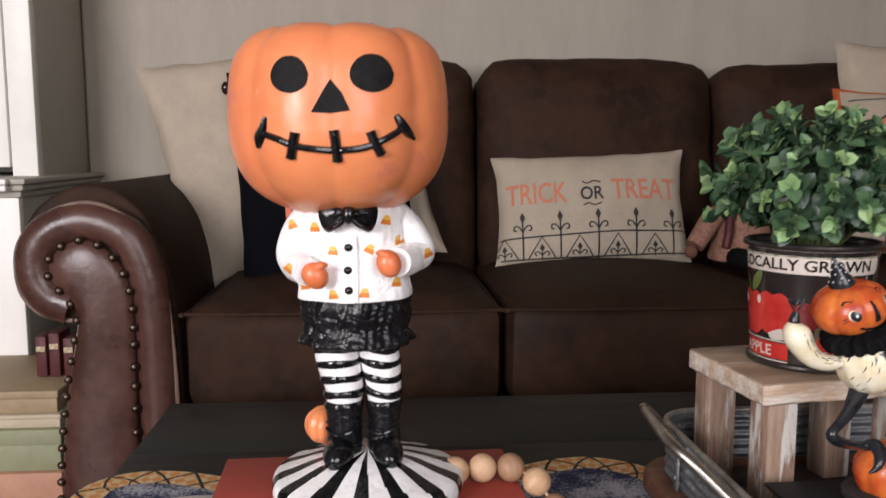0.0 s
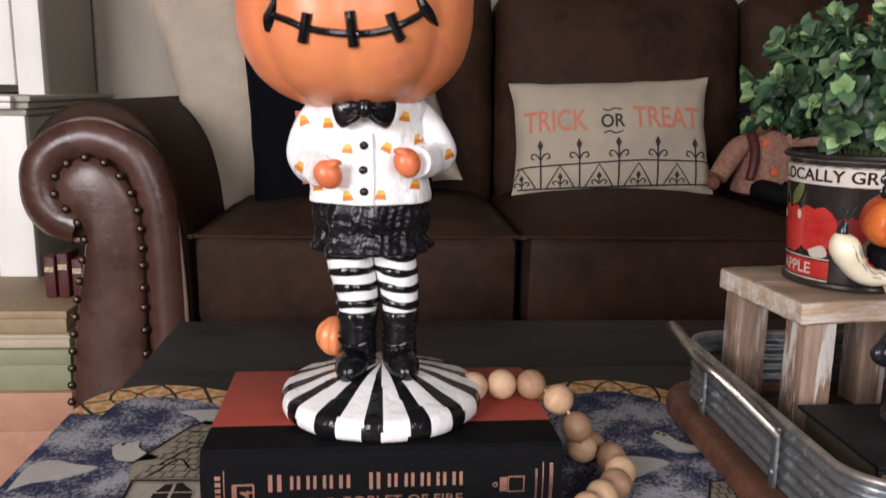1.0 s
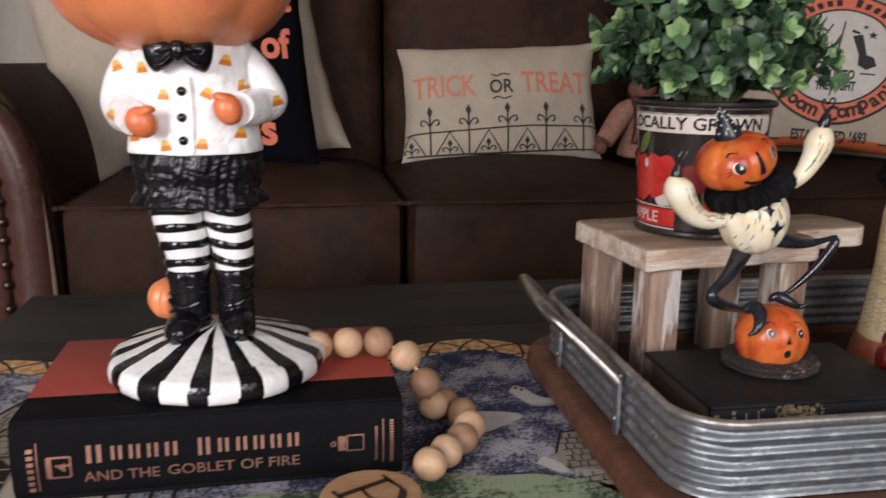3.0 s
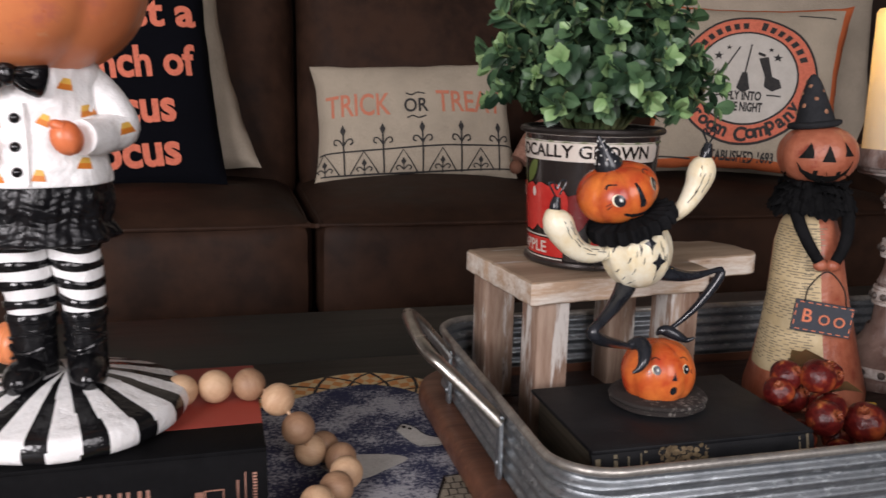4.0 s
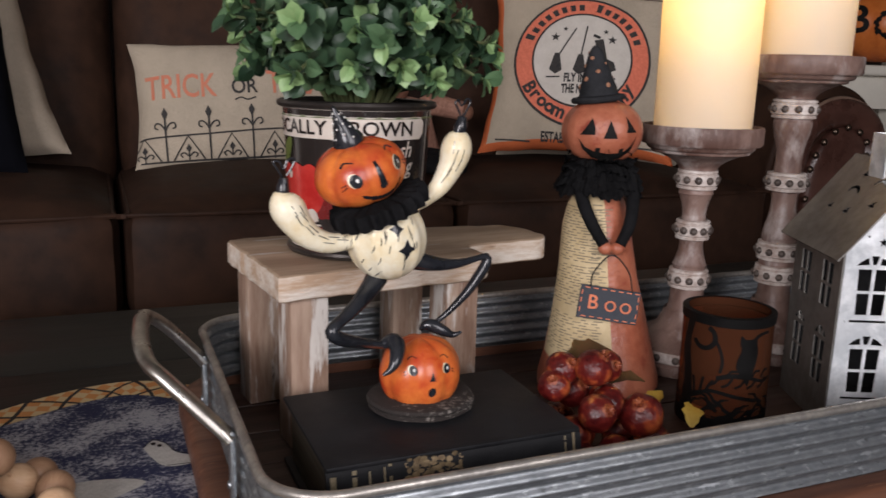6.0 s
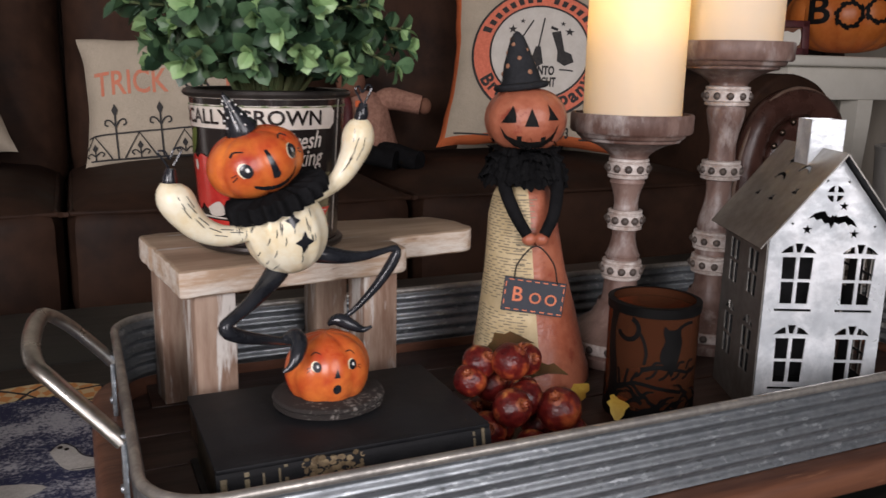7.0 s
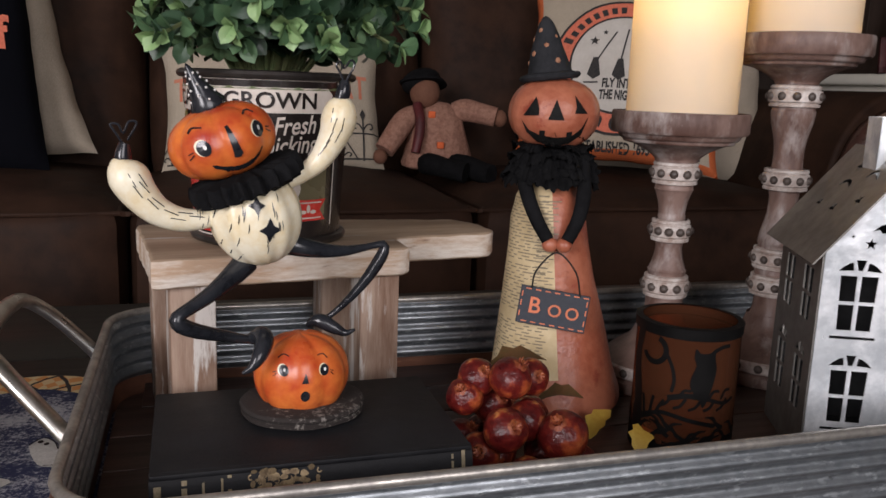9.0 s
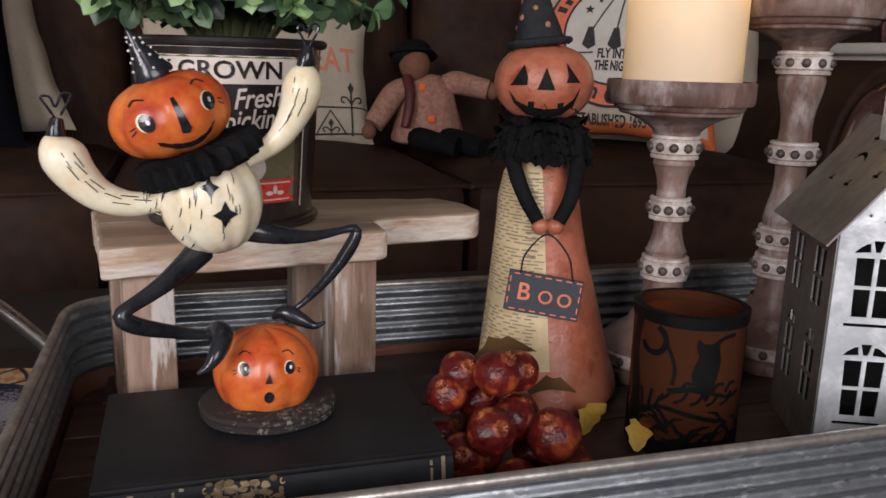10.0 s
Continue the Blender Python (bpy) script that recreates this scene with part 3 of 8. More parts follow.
def f_ring(cx, cy, r0, r1, a0=0, a1=360, n=48):
    vs, fs = [], []
    for i in range(n + 1):
        a = radians(a0 + (a1 - a0) * i / n)
        for r in (r0, r1):
            vs.append(Vector((cx + r * math.cos(a), cy + r * math.sin(a), 0)))
    for i in range(n):
        fs.append([2 * i, 2 * i + 1, 2 * i + 3, 2 * i + 2])
    return vs, fs


def f_stroke(pts, w, smooth=0):
    """A line of width w (or one width a point) through pts."""
    if smooth:
        pts = curve_pts(pts, smooth)
    vs, fs = [], []
    P = [Vector((p[0], p[1], 0)) for p in pts]
    for i, p in enumerate(P):
        d = (P[min(i + 1, len(P) - 1)] - P[max(i - 1, 0)]).normalized()
        s = Vector((-d.y, d.x, 0)) * (w if not isinstance(w, (list, tuple)) else w[min(i, len(w) - 1)]) / 2
        vs += [p + s, p - s]
    for i in range(len(P) - 1):
        fs.append([2 * i, 2 * i + 1, 2 * i + 3, 2 * i + 2])
    return vs, fs


def f_text(s, size, cx=0, cy=0, bold=0.0, width=None, turn=0.0, shear=0.0):
    """Lettering in the built-in font, centred at cx, cy; width: squeezed or stretched to that width."""
    cu = bpy.data.curves.new("lettering", "FONT")
    cu.body, cu.size, cu.offset, cu.resolution_u, cu.shear = s, size, bold * size, 3, shear
    ob = bpy.data.objects.new("lettering", cu)
    me = bpy.data.meshes.new_from_object(ob)
    vs = [v.co.copy() for v in me.vertices]
    fs = [list(p.vertices) for p in me.polygons]
    bpy.data.objects.remove(ob)
    bpy.data.curves.remove(cu)
    bpy.data.meshes.remove(me)
    x0, x1 = min(v.x for v in vs), max(v.x for v in vs)
    y0, y1 = min(v.y for v in vs), max(v.y for v in vs)
    k = (width / (x1 - x0)) if width else 1.0
    c, sn = math.cos(radians(turn)), math.sin(radians(turn))
    for v in vs:
        x, y = (v.x - (x0 + x1) / 2) * k, v.y - (y0 + y1) / 2
        v.x, v.y, v.z = cx + c * x - sn * y, cy + sn * x + c * y, 0
    return vs, fs


def f_arc_text(s, size, cx, cy, r, a0, a1, bold=0.0, inward=False):
    """Lettering round a circle from angle a0 to a1 (degrees)."""
    vs, fs = [], []
    n = len(s)
    for i, ch in enumerate(s):
        if ch == " ":
            continue
        a = a0 + (a1 - a0) * (i + 0.5) / n
        v, f = f_text(ch, size, 0, 0, bold)
        t = radians(a - 90 if not inward else a + 90)
        o = len(vs)
        for p in v:
            vs.append(Vector((cx + r * math.cos(radians(a)) + p.x * math.cos(t) - p.y * math.sin(t), cy + r * math.sin(radians(a)) + p.x * math.sin(t) + p.y * math.cos(t), 0)))
        fs += [[k + o for k in q] for q in f]
    return vs, fs


def f_join(*flats):
    vs, fs = [], []
    for v, f in flats:
        o = len(vs)
        vs += v
        fs += [[k + o for k in q] for q in f]
    return vs, fs


def f_move(flat, k=1.0, dx=0, dy=0, kx=None):
    return [Vector((v.x * (kx or k) + dx, v.y * k + dy, 0)) for v in flat[0]], flat[1]


def surface_of(bm):
    return BVHTree.FromBMesh(bm)


def lay(bm, flat, m, tree, mi=0, lift=0.0006, fine=None, reach=0.3):
    """Lays a flat drawing on a surface: every point goes from the drawing's plane (pose m, facing its +z) down its -z until it meets the surface."""
    d = BM()
    vs = [d.verts.new(v) for v in flat[0]]
    for f in flat[1]:
        try:
            d.faces.new([vs[i] for i in f])
        except ValueError:
            pass
    bmesh.ops.triangulate(d, faces=d.faces[:])
    if fine:
        for _ in range(4):
            long = [e for e in d.edges if e.calc_length() > fine]
            if not long:
                break
            bmesh.ops.subdivide_edges(d, edges=long, cuts=1, use_grid_fill=False)
            bmesh.ops.triangulate(d, faces=[f for f in d.faces if len(f.verts) > 3])
    z = (m.to_3x3() @ Vector((0, 0, 1))).normalized()
    placed = {}
    d.verts.index_update()
    for v in d.verts:
        p = m @ v.co
        hit = tree.ray_cast(p, -z, reach) if tree else (p,)
        if hit[0] is None:
            continue
        placed[v.index] = bm.verts.new(hit[0] + z * lift)
    for f in d.faces:
        if any(v.index not in placed for v in f.verts):
            continue
        try:
            nf = bm.faces.new([placed[v.index] for v in f.verts])
            nf.material_index = mi
            nf.normal_update()
            if nf.normal.dot(z) < 0:
                nf.normal_flip()
        except ValueError:
            pass
    d.free()


def facing(x, y, z, yaw=0.0, pitch=0.0, roll=0.0):
    """The pose of a drawing that faces -y (turned by yaw round z), its x to the right and its y up."""
    return Matrix.Translation((x, y, z)) @ Matrix.Rotation(radians(yaw), 4, "Z") @ Matrix.Rotation(radians(90 + pitch), 4, "X") @ Matrix.Rotation(radians(roll), 4, "Z")


# ---- the room ----
X0, X1, Y0, Y1, ZC = -2.4, 3.6, -1.52, 2.22, 2.45


def structure(name, bm, mat, label):
    return tagged(part(name, bm, mat), label, name.split("_")[0], kind="structure")


def build_room():
    b = BM()
    box(b, X1 - X0 + 0.3, Y1 - Y0 + 0.3, 0.1, ((X0 + X1) / 2, (Y0 + Y1) / 2, -0.05))
    structure("floor", b, FLOORWOOD, "brown wooden floor boards")
    b = BM()
    box(b, X1 - X0 + 0.3, Y1 - Y0 + 0.3, 0.1, ((X0 + X1) / 2, (Y0 + Y1) / 2, ZC + 0.05))
    structure("ceiling", b, CEILING, "unseen ceiling, darkened to cut bounce light")
    b = BM()
    box(b, X1 - X0, 0.12, ZC, ((X0 + X1) / 2, Y1 + 0.06, ZC / 2))
    structure("wall_north", b, WALL, "warm grey wallpapered wall behind the sofa")
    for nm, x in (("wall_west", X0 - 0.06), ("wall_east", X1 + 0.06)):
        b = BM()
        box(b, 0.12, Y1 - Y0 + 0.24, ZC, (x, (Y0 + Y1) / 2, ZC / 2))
        structure(nm, b, WALL_PLAIN, "unseen side wall, darkened to cut bounce light")
    # the wall behind the camera, with two windows
    b = BM()
    wins = ((-1.55, 1.2), (0.55, 1.2))
    edges = [X0] + [e for c, w in wins for e in (c - w / 2, c + w / 2)] + [X1]
    for i in range(0, len(edges), 2):
        box(b, edges[i + 1] - edges[i], 0.12, ZC, ((edges[i] + edges[i + 1]) / 2, Y0 - 0.06, ZC / 2))
    for c, w in wins:
        box(b, w, 0.12, 0.60, (c, Y0 - 0.06, 0.30))
        box(b, w, 0.12, ZC - 1.90, (c, Y0 - 0.06, (ZC + 1.90) / 2))
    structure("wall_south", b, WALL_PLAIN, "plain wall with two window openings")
    for i, (c, w) in enumerate(wins):
        b = BM()
        for dx in (-w / 2 + 0.03, 0, w / 2 - 0.03):
            box(b, 0.05, 0.06, 1.3, (c + dx, Y0 - 0.05, 1.25), 0.006)
        for z in (0.63, 1.25, 1.87):
            box(b, w, 0.05, 0.05, (c, Y0 - 0.045, z), 0.006)
        structure("window_%d" % (i + 1), b, CAB_WHITE, "white painted sash window frame")
    b = BM()
    box(b, 1.55, 0.018, 0.10, (0.90, Y1 - 0.009, 0.05), 0.004)
    structure("baseboard", b, CAB_WHITE, "white painted baseboard")


def build_dark_door():
    """A dark panelled door added over the shaded wall end behind the side table."""
    b = BM()
    x0, x1, h = 1.74, 2.66, 2.05
    for x in (x0 + 0.045, x1 - 0.045):
        box(b, 0.09, 0.022, h, (x, Y1 - 0.011, h / 2), 0.003)
    box(b, x1 - x0 - 0.18, 0.022, 0.09, ((x0 + x1) / 2, Y1 - 0.011, h - 0.045), 0.003)
    door = structure("door_1", b, DOORWOOD, "dark brown door casing added for the shaded wall end")
    b = BM()
    box(b, x1 - x0 - 0.19, 0.010, h - 0.10, ((x0 + x1) / 2, Y1 - 0.005, (h - 0.10) / 2))
    for z, hh in ((0.45, 0.62), (1.12, 0.50), (1.66, 0.42)):
        for x in (2.015, 2.385):
            box(b, 0.28, 0.008, hh, (x, Y1 - 0.012, z), 0.003)
    part("door_leaf", b, DOORWOOD, door)


window_light("window_light_a", -1.55, 1.25, 1.15, 1.15, 90)
window_light("window_light_b", 0.55, 1.25, 1.15, 1.15, 31)
build_room()
build_dark_door()


# ---- the sofa ----
ARM_OUT = [(-0.345, 0.10), (-0.348, 0.30), (-0.354, 0.45), (-0.366, 0.55), (-0.392, 0.615), (-0.432, 0.660), (-0.483, 0.678), (-0.540, 0.665),
           (-0.582, 0.632), (-0.604, 0.580), (-0.600, 0.530), (-0.576, 0.496), (-0.540, 0.481), (-0.508, 0.478)]
ARM_LEG = [(-0.512, 0.45), (-0.530, 0.35), (-0.545, 0.25), (-0.552, 0.10)]
ARM_NAILS = [(-0.418, 0.20), (-0.415, 0.40), (-0.414, 0.50), (-0.424, 0.555), (-0.452, 0.598), (-0.488, 0.617), (-0.525, 0.607), (-0.548, 0.580),
             (-0.545, 0.548), (-0.522, 0.522), (-0.506, 0.490), (-0.510, 0.455), (-0.528, 0.36), (-0.541, 0.26), (-0.548, 0.16)]
ARM_ROLL = [(-0.381, 0.10), (-0.382, 0.30), (-0.384, 0.48), (-0.396, 0.565), (-0.425, 0.622), (-0.485, 0.647), (-0.540, 0.635), (-0.574, 0.600),
            (-0.576, 0.552), (-0.555, 0.517), (-0.520, 0.501)]


def spaced(pts, step):
    pts = curve_pts(pts, 10)
    out, acc = [pts[0]], 0.0
    for a, b in zip(pts, pts[1:]):
        acc += math.dist(a, b)
        if acc >= step:
            out.append(b)
            acc = 0.0
    return out


def build_sofa():
    sofa = thing("sofa", pose(0.57, 1.75, 0), "dark brown suede and leather three-seat sofa with rolled nailhead arms", "sofa")
    back = Matrix.Translation((-0.57, -1.75, 0))
    nail_mesh = None
    for side in (0, 1):
        def X(x):
            return 1.482 - (x + 0.345) * 1.18 if side else x
        arm_b = BM()
        outline = curve_pts(ARM_OUT, 4) + ARM_LEG
        slab(arm_b, [(X(x), z) for x, z in outline], 1.428, 2.12, 0, 0.012)
        pad = [(X(-0.475 + (x + 0.475) * 1.05), 0.45 + max(z - 0.45, 0) * 1.13 + min(z - 0.45, 0)) for x, z in outline]
        slab(arm_b, pad, 1.450, 2.118, 0, 0.022)
        arm = part("arm", arm_b, SUEDE, sofa, m=back)
        b = BM()
        tube(b, [(X(x), 1.432, z, 0.033 if z > 0.12 else 0.031) for x, z in ARM_ROLL], 0.033, 14, 0, 5, (1, 0.8))
        part("arm_roll", b, LEATHER, arm, "smooth brown leather scroll")
        b = BM()
        inner = curve_pts(ARM_NAILS, 4)
        edge = [(-0.418, 0.10)] + inner + [(-0.548, 0.10)]
        rings = []
        for f, y in ((0.0, 1.440), (0.0, 1.4165), (0.05, 1.4115), (0.16, 1.4075), (0.35, 1.4040), (0.62, 1.4020), (0.93, 1.4012)):
            rings.append([b.verts.new((X(x + (-0.482 - x) * f), y, z + (min(z, 0.556) - z) * f)) for x, z in edge])
        for P, Q in zip(rings, rings[1:]):
            for k in range(len(edge)):
                n = (k + 1) % len(edge)
                b.faces.new((P[k], P[n], Q[n], Q[k]))
        b.faces.new(rings[-1])
        bmesh.ops.recalc_face_normals(b, faces=b.faces[:])
        part("arm_panel", b, LEATHER, arm, "brown leather panel edged with nailheads")
        b = BM()
        tube(b, [(X(x), 1.424, z) for x, z in curve_pts(ARM_OUT, 4)], 0.0042, 8)
        part("piping", b, PIPING, arm)
        for x, z in spaced(ARM_NAILS, 0.0280):
            if nail_mesh is None:
                b = BM()
                lathe(b, [(0.0074, 0.0), (0.0072, 0.002), (0.005, 0.0048), (0.0026, 0.006), (0.0, 0.0064)], 14, Matrix.Rotation(radians(90), 4, "X"))
                nail_mesh = part("nail", b, NAIL, arm, m=Matrix.Translation((X(x), 1.4085, z)))
            else:
                share(nail_mesh, arm, Matrix.Translation((X(x), 1.4085, z)), "nail")
    seams = (-0.338, 0.222, 0.775, 1.470)
    for i in range(3):
        a, c = seams[i], seams[i + 1]
        w = c - a - 0.006
        b = BM()
        soft_box(b, w, 0.62, 0.185, ((a + c) / 2, 1.71, 0.408), 0.036, 14, (0.0, 0.010, 0.030), wrinkle=0.0025)
        cu = part("seat_cushion", b, SUEDE, sofa, m=back)
        b = BM()
        x0, x1, y0, z = a + 0.012, c - 0.012, 1.409, 0.487
        tube(b, [(x0, 1.9, z), (x0, y0 + 0.05, z), (x0 + 0.012, y0 + 0.006, z), ((x0 + x1) / 2, y0 - 0.012, z + 0.002), (x1 - 0.012, y0 + 0.006, z), (x1, y0 + 0.05, z), (x1, 1.9, z)], 0.0038, 8, 0, 5)
        part("piping", b, SUEDE, cu)
    backs = ((-0.335, 0.235), (0.235, 0.812), (0.812, 1.468))
    for i, (a, c) in enumerate(backs):
        b = BM()
        lean = Euler((radians(-9), 0, 0)).to_matrix()
        soft_box(b, c - a - 0.004, 0.19, 0.54, ((a + c) / 2, 2.005, (0.700, 0.702, 0.694)[i]), 0.065, 14, (0.0, 0.035, 0.012), wrinkle=0.006, rot=lean)
        part("back_cushion", b, SUEDE, sofa, m=back)
    b = BM()
    soft_box(b, 1.84, 0.12, 0.80, (0.57, 2.135, 0.52), 0.05, 8, wrinkle=0.002)
    part("back_frame", b, SUEDE, sofa, m=back)
    b = BM()
    box(b, 1.80, 0.66, 0.22, (0.57, 1.75, 0.205), 0.012)
    part("seat_base", b, SUEDE, sofa, m=back)
    for x in (-0.43, 1.57):
        for y in (1.47, 2.08):
            b = BM()
            lathe(b, [(0.022, 0.0), (0.030, 0.06), (0.034, 0.11)], 14, Matrix.Translation((x, y, 0)))
            part("foot", b, TABLE, sofa, m=back)


build_sofa()


# ---- pillows ----
def pillow_mesh(w, h, t, mats_edge=0, wrinkle=0.004, pull=0.05, seed=0.0, n=26, edge=0.0, p=0.42):
    """A filled cushion, x across and z up, its front to -y."""
    bm = BM()
    rows = {}
    for s in (-1, 1):
        for i in range(n + 1):
            for j in range(n + 1):
                if s == 1 and (i in (0, n) or j in (0, n)):
                    rows[s, i, j] = rows[-1, i, j]
                    continue
                u, v = 2 * i / n - 1, 2 * j / n - 1
                u, v = math.sin(u * math.pi / 2) * 0.35 + u * 0.65, math.sin(v * math.pi / 2) * 0.35 + v * 0.65
                f = max(0.0, (1 - u * u) * (1 - v * v)) ** p
                x = w / 2 * u * (1 - pull * (1 - v * v))
                z = h / 2 * v * (1 - pull * (1 - u * u))
                k = noise.noise(Vector((x * 9 + seed, z * 9, s * 3 + seed))) + 0.6 * noise.noise(Vector((x * 24 + seed, z * 15, s)))
                rim = 1 - max(abs(u), abs(v)) ** 6
                y = s * (t / 2 * f + 0.0015) + wrinkle * k * rim
                x += 0.5 * wrinkle * noise.noise(Vector((z * 20 + seed, 0, u))) * (1 - rim)
                z += 0.5 * wrinkle * noise.noise(Vector((x * 20 + seed, 3, v))) * (1 - rim)
                rows[s, i, j] = bm.verts.new((x, y, z))
        for i in range(n):
            for j in range(n):
                q = [rows[s, i, j], rows[s, i + 1, j], rows[s, i + 1, j + 1], rows[s, i, j + 1]]
                f = bm.faces.new(q if s == -1 else q[::-1])
                if edge and (min(i, n - 1 - i) < edge or min(j, n - 1 - j) < edge):
                    f.material_index = 1
    return bm


def pillow(m, w, h, t, mats, label, deco=None, **kw):
    root = thing("throw_pillow", m, label, "pillow", "pillows on the sofa")
    bm = pillow_mesh(w, h, t, **kw)
    tree = surface_of(bm)
    cover = part("cover", bm, mats, root)
    if deco:
        for i, (name, flats, mat) in enumerate(deco):
            b = BM()
            for fl in flats:
                lay(b, fl, facing(0, -0.25, 0), tree, 0, 0.0009 + 0.0007 * i, 0.02, 0.5)
            part(name, b, mat, cover)
    return root


def scroll_fence(w, h):
    """An iron fence with finials, drawn over a width w; its foot at y = 0."""
    out, n = [], 5
    step = w / n
    rail = [(x, h - 0.002 + 0.004 * math.sin(x * 2.6 / w + 0.5)) for x in [-w / 2 + w * i / 20 for i in range(21)]]
    out.append(f_stroke(rail, 0.0032))
    out.append(f_stroke([(-w / 2, 0.0), (w / 2, 0.004)], 0.003))
    for i in range(n):
        x = -w / 2 + step * (i + 0.62)
        top = h + 0.030
        out.append(f_stroke([(x, 0.0), (x, top)], 0.0034))
        out.append(f_poly([(x, top + 0.022), (x - 0.006, top + 0.010), (x, top - 0.004), (x + 0.006, top + 0.010)]))
        for s in (-1, 1):
            out.append(f_stroke([(x, top - 0.022), (x + s * 0.008, top - 0.010), (x + s * 0.017, top - 0.008), (x + s * 0.019, top - 0.016), (x + s * 0.013, top - 0.019)], 0.003, 4))
        xl = x - step * 0.5
        out.append(f_stroke([(xl - step * 0.36, 0.002), (xl, h - 0.004), (xl + step * 0.36, 0.002)], 0.003))
        out.append(f_poly([(xl, h * 0.62), (xl - 0.0055, h * 0.45), (xl, h * 0.30), (xl + 0.0055, h * 0.45)]))
        out.append(f_stroke([(xl, 0), (xl, h * 0.35)], 0.0028))
        for s in (-1, 1):
            out.append(f_stroke([(xl, h * 0.16), (xl + s * 0.009, h * 0.30), (xl + s * 0.016, h * 0.24), (xl + s * 0.012, h * 0.14)], 0.0026, 4))
    return out


def build_pillows():
    # large plain pillow in the corner
    pillow(pose(-0.212, 1.875, 0.744, -14, -12, 4), 0.54, 0.54, 0.17, LINEN, "large plain cream linen throw pillow in the sofa corner", seed=2.0, wrinkle=0.013, pull=0.09)
    pillow(pose(-0.082, 1.825, 0.715, -13, -11, 2), 0.385, 0.44, 0.15, LINEN, "plain cream pillow behind the black pillow", seed=31.0, wrinkle=0.006, pull=0.10)
    # black pillow with orange lettering
    t = [f_text("Just a", 0.076, 0.0665, 0.087, 0.032, 0.176), f_text("bunch of", 0.076, 0.032, 0.006, 0.032, 0.228), f_text("Hocus", 0.080, 0.012, -0.074, 0.034, 0.180),
         f_text("Pocus", 0.080, 0.0120, -0.151, 0.034, 0.178)]
    pillow(pose(-0.112, 1.720, 0.722, -13, -5, 2), 0.353, 0.445, 0.13, BLACK_CLOTH, "black cotton throw pillow with orange lettering", [("lettering", [l], INK_ORANGE) for l in t], seed=5.0, pull=0.035)
    # lumbar pillow
    tt = [f_text("TRICK", 0.068, -0.120, 0.026, 0.012, 0.134), f_text("TREAT", 0.068, 0.114, 0.028, 0.012, 0.142)]
    orr = [f_text("OR", 0.042, 0.000, 0.020, 0.016, 0.050)]
    for s in (1, -1):
        orr.append(f_stroke([(-0.020, 0.020 + s * 0.027), (-0.008, 0.020 + s * 0.023), (0.004, 0.020 + s * 0.028), (0.020, 0.020 + s * 0.024)], 0.003, 4))
    fence = [f_move(f, 1.0, 0.0, -0.118) for f in scroll_fence(0.41, 0.050)]
    pillow(pose(0.476, 1.835, 0.632, -20, -2.4, -7), 0.434, 0.262, 0.12, LINEN_LIGHT, "oatmeal lumbar pillow printed with lettering and an iron fence",
           [("lettering", [tt[0]], INK_FADED), ("lettering", [tt[1]], INK_FADED), ("small_lettering", orr, INK_BLACK), ("fence_print", fence, INK_BLACK)], seed=9.0, pull=0.06, wrinkle=0.007)
    # orange-bordered pillow with a round emblem
    R0, R1 = 0.102, 0.1345
    ring = [f_ring(0, 0, R0, R1)]
    black = [f_ring(0, 0, R1, R1 + 0.005), f_ring(0, 0, R0 - 0.004, R0)]
    black.append(f_arc_text("Broom Company", 0.037, 0, 0, (R0 + R1) / 2, 207, 333, 0.036, True))
    for a in range(160, 16, -9):
        if a in (88,):
            continue
        black.append(f_ring(0, 0, R0 + 0.007, R1 - (0.006 if a in (160, 88, 79) else 0.011), a, a - 5.2, 4))
    black += [f_text("FLY INTO", 0.025, 0, -0.042, 0.040, 0.066), f_text("THE NIGHT", 0.025, 0, -0.065, 0.040, 0.074), f_text("ESTABLISHED 1693", 0.024, 0.0, -0.158, 0.035, 0.140)]
    for s in (-1, 1):
        black.append(f_stroke([(s * 0.042, -0.040), (s * 0.070, -0.040)], 0.003))
    for x, y, r in ((-0.057, 0.044, 0.010), (-0.038, 0.063, 0.006), (0.044, 0.060, 0.006), (0.058, 0.042, 0.010)):
        black.append(f_star(x, y, r))
    for x0, y0, x1, y1 in ((-0.016, 0.066, -0.052, -0.004), (0.006, 0.072, -0.004, -0.006)):
        black.append(f_stroke([(x0, y0), (x1, y1)], 0.003))
        black.append(f_poly([(x1 - 0.004, y1 + 0.014), (x1 + 0.006, y1 + 0.014), (x1 + 0.013, y1 - 0.022), (x1, y1 - 0.030), (x1 - 0.013, y1 - 0.020)]))
    black.append(f_poly([(0.022, 0.040), (0.040, 0.044), (0.050, 0.000), (0.064, -0.006), (0.070, -0.022), (0.052, -0.032), (0.036, -0.022), (0.036, 0.000)]))
    black.append(f_stroke([(0.020, 0.052), (0.034, 0.046)], 0.006))
    for y in (0.149, -0.168):
        for s in (-1, 1):
            black.append(f_stroke([(s * 0.092, y), (s * 0.165, y)], 0.003))
    pillow(pose(1.1535, 1.660, 0.716, -21.3, 1.5, -32), 0.405, 0.388, 0.15, [LINEN_LIGHT, ORANGE_CLOTH], "cream throw pillow with orange border and round orange emblem",
           [("emblem_field", [f_ring(0, 0, 0.002, R0)], EMBLEM_WHITE), ("emblem_ring", ring, INK_ORANGE), ("emblem_print", black, INK_BLACK)], seed=14.0, edge=2, pull=0.11, n=38, wrinkle=0.007)
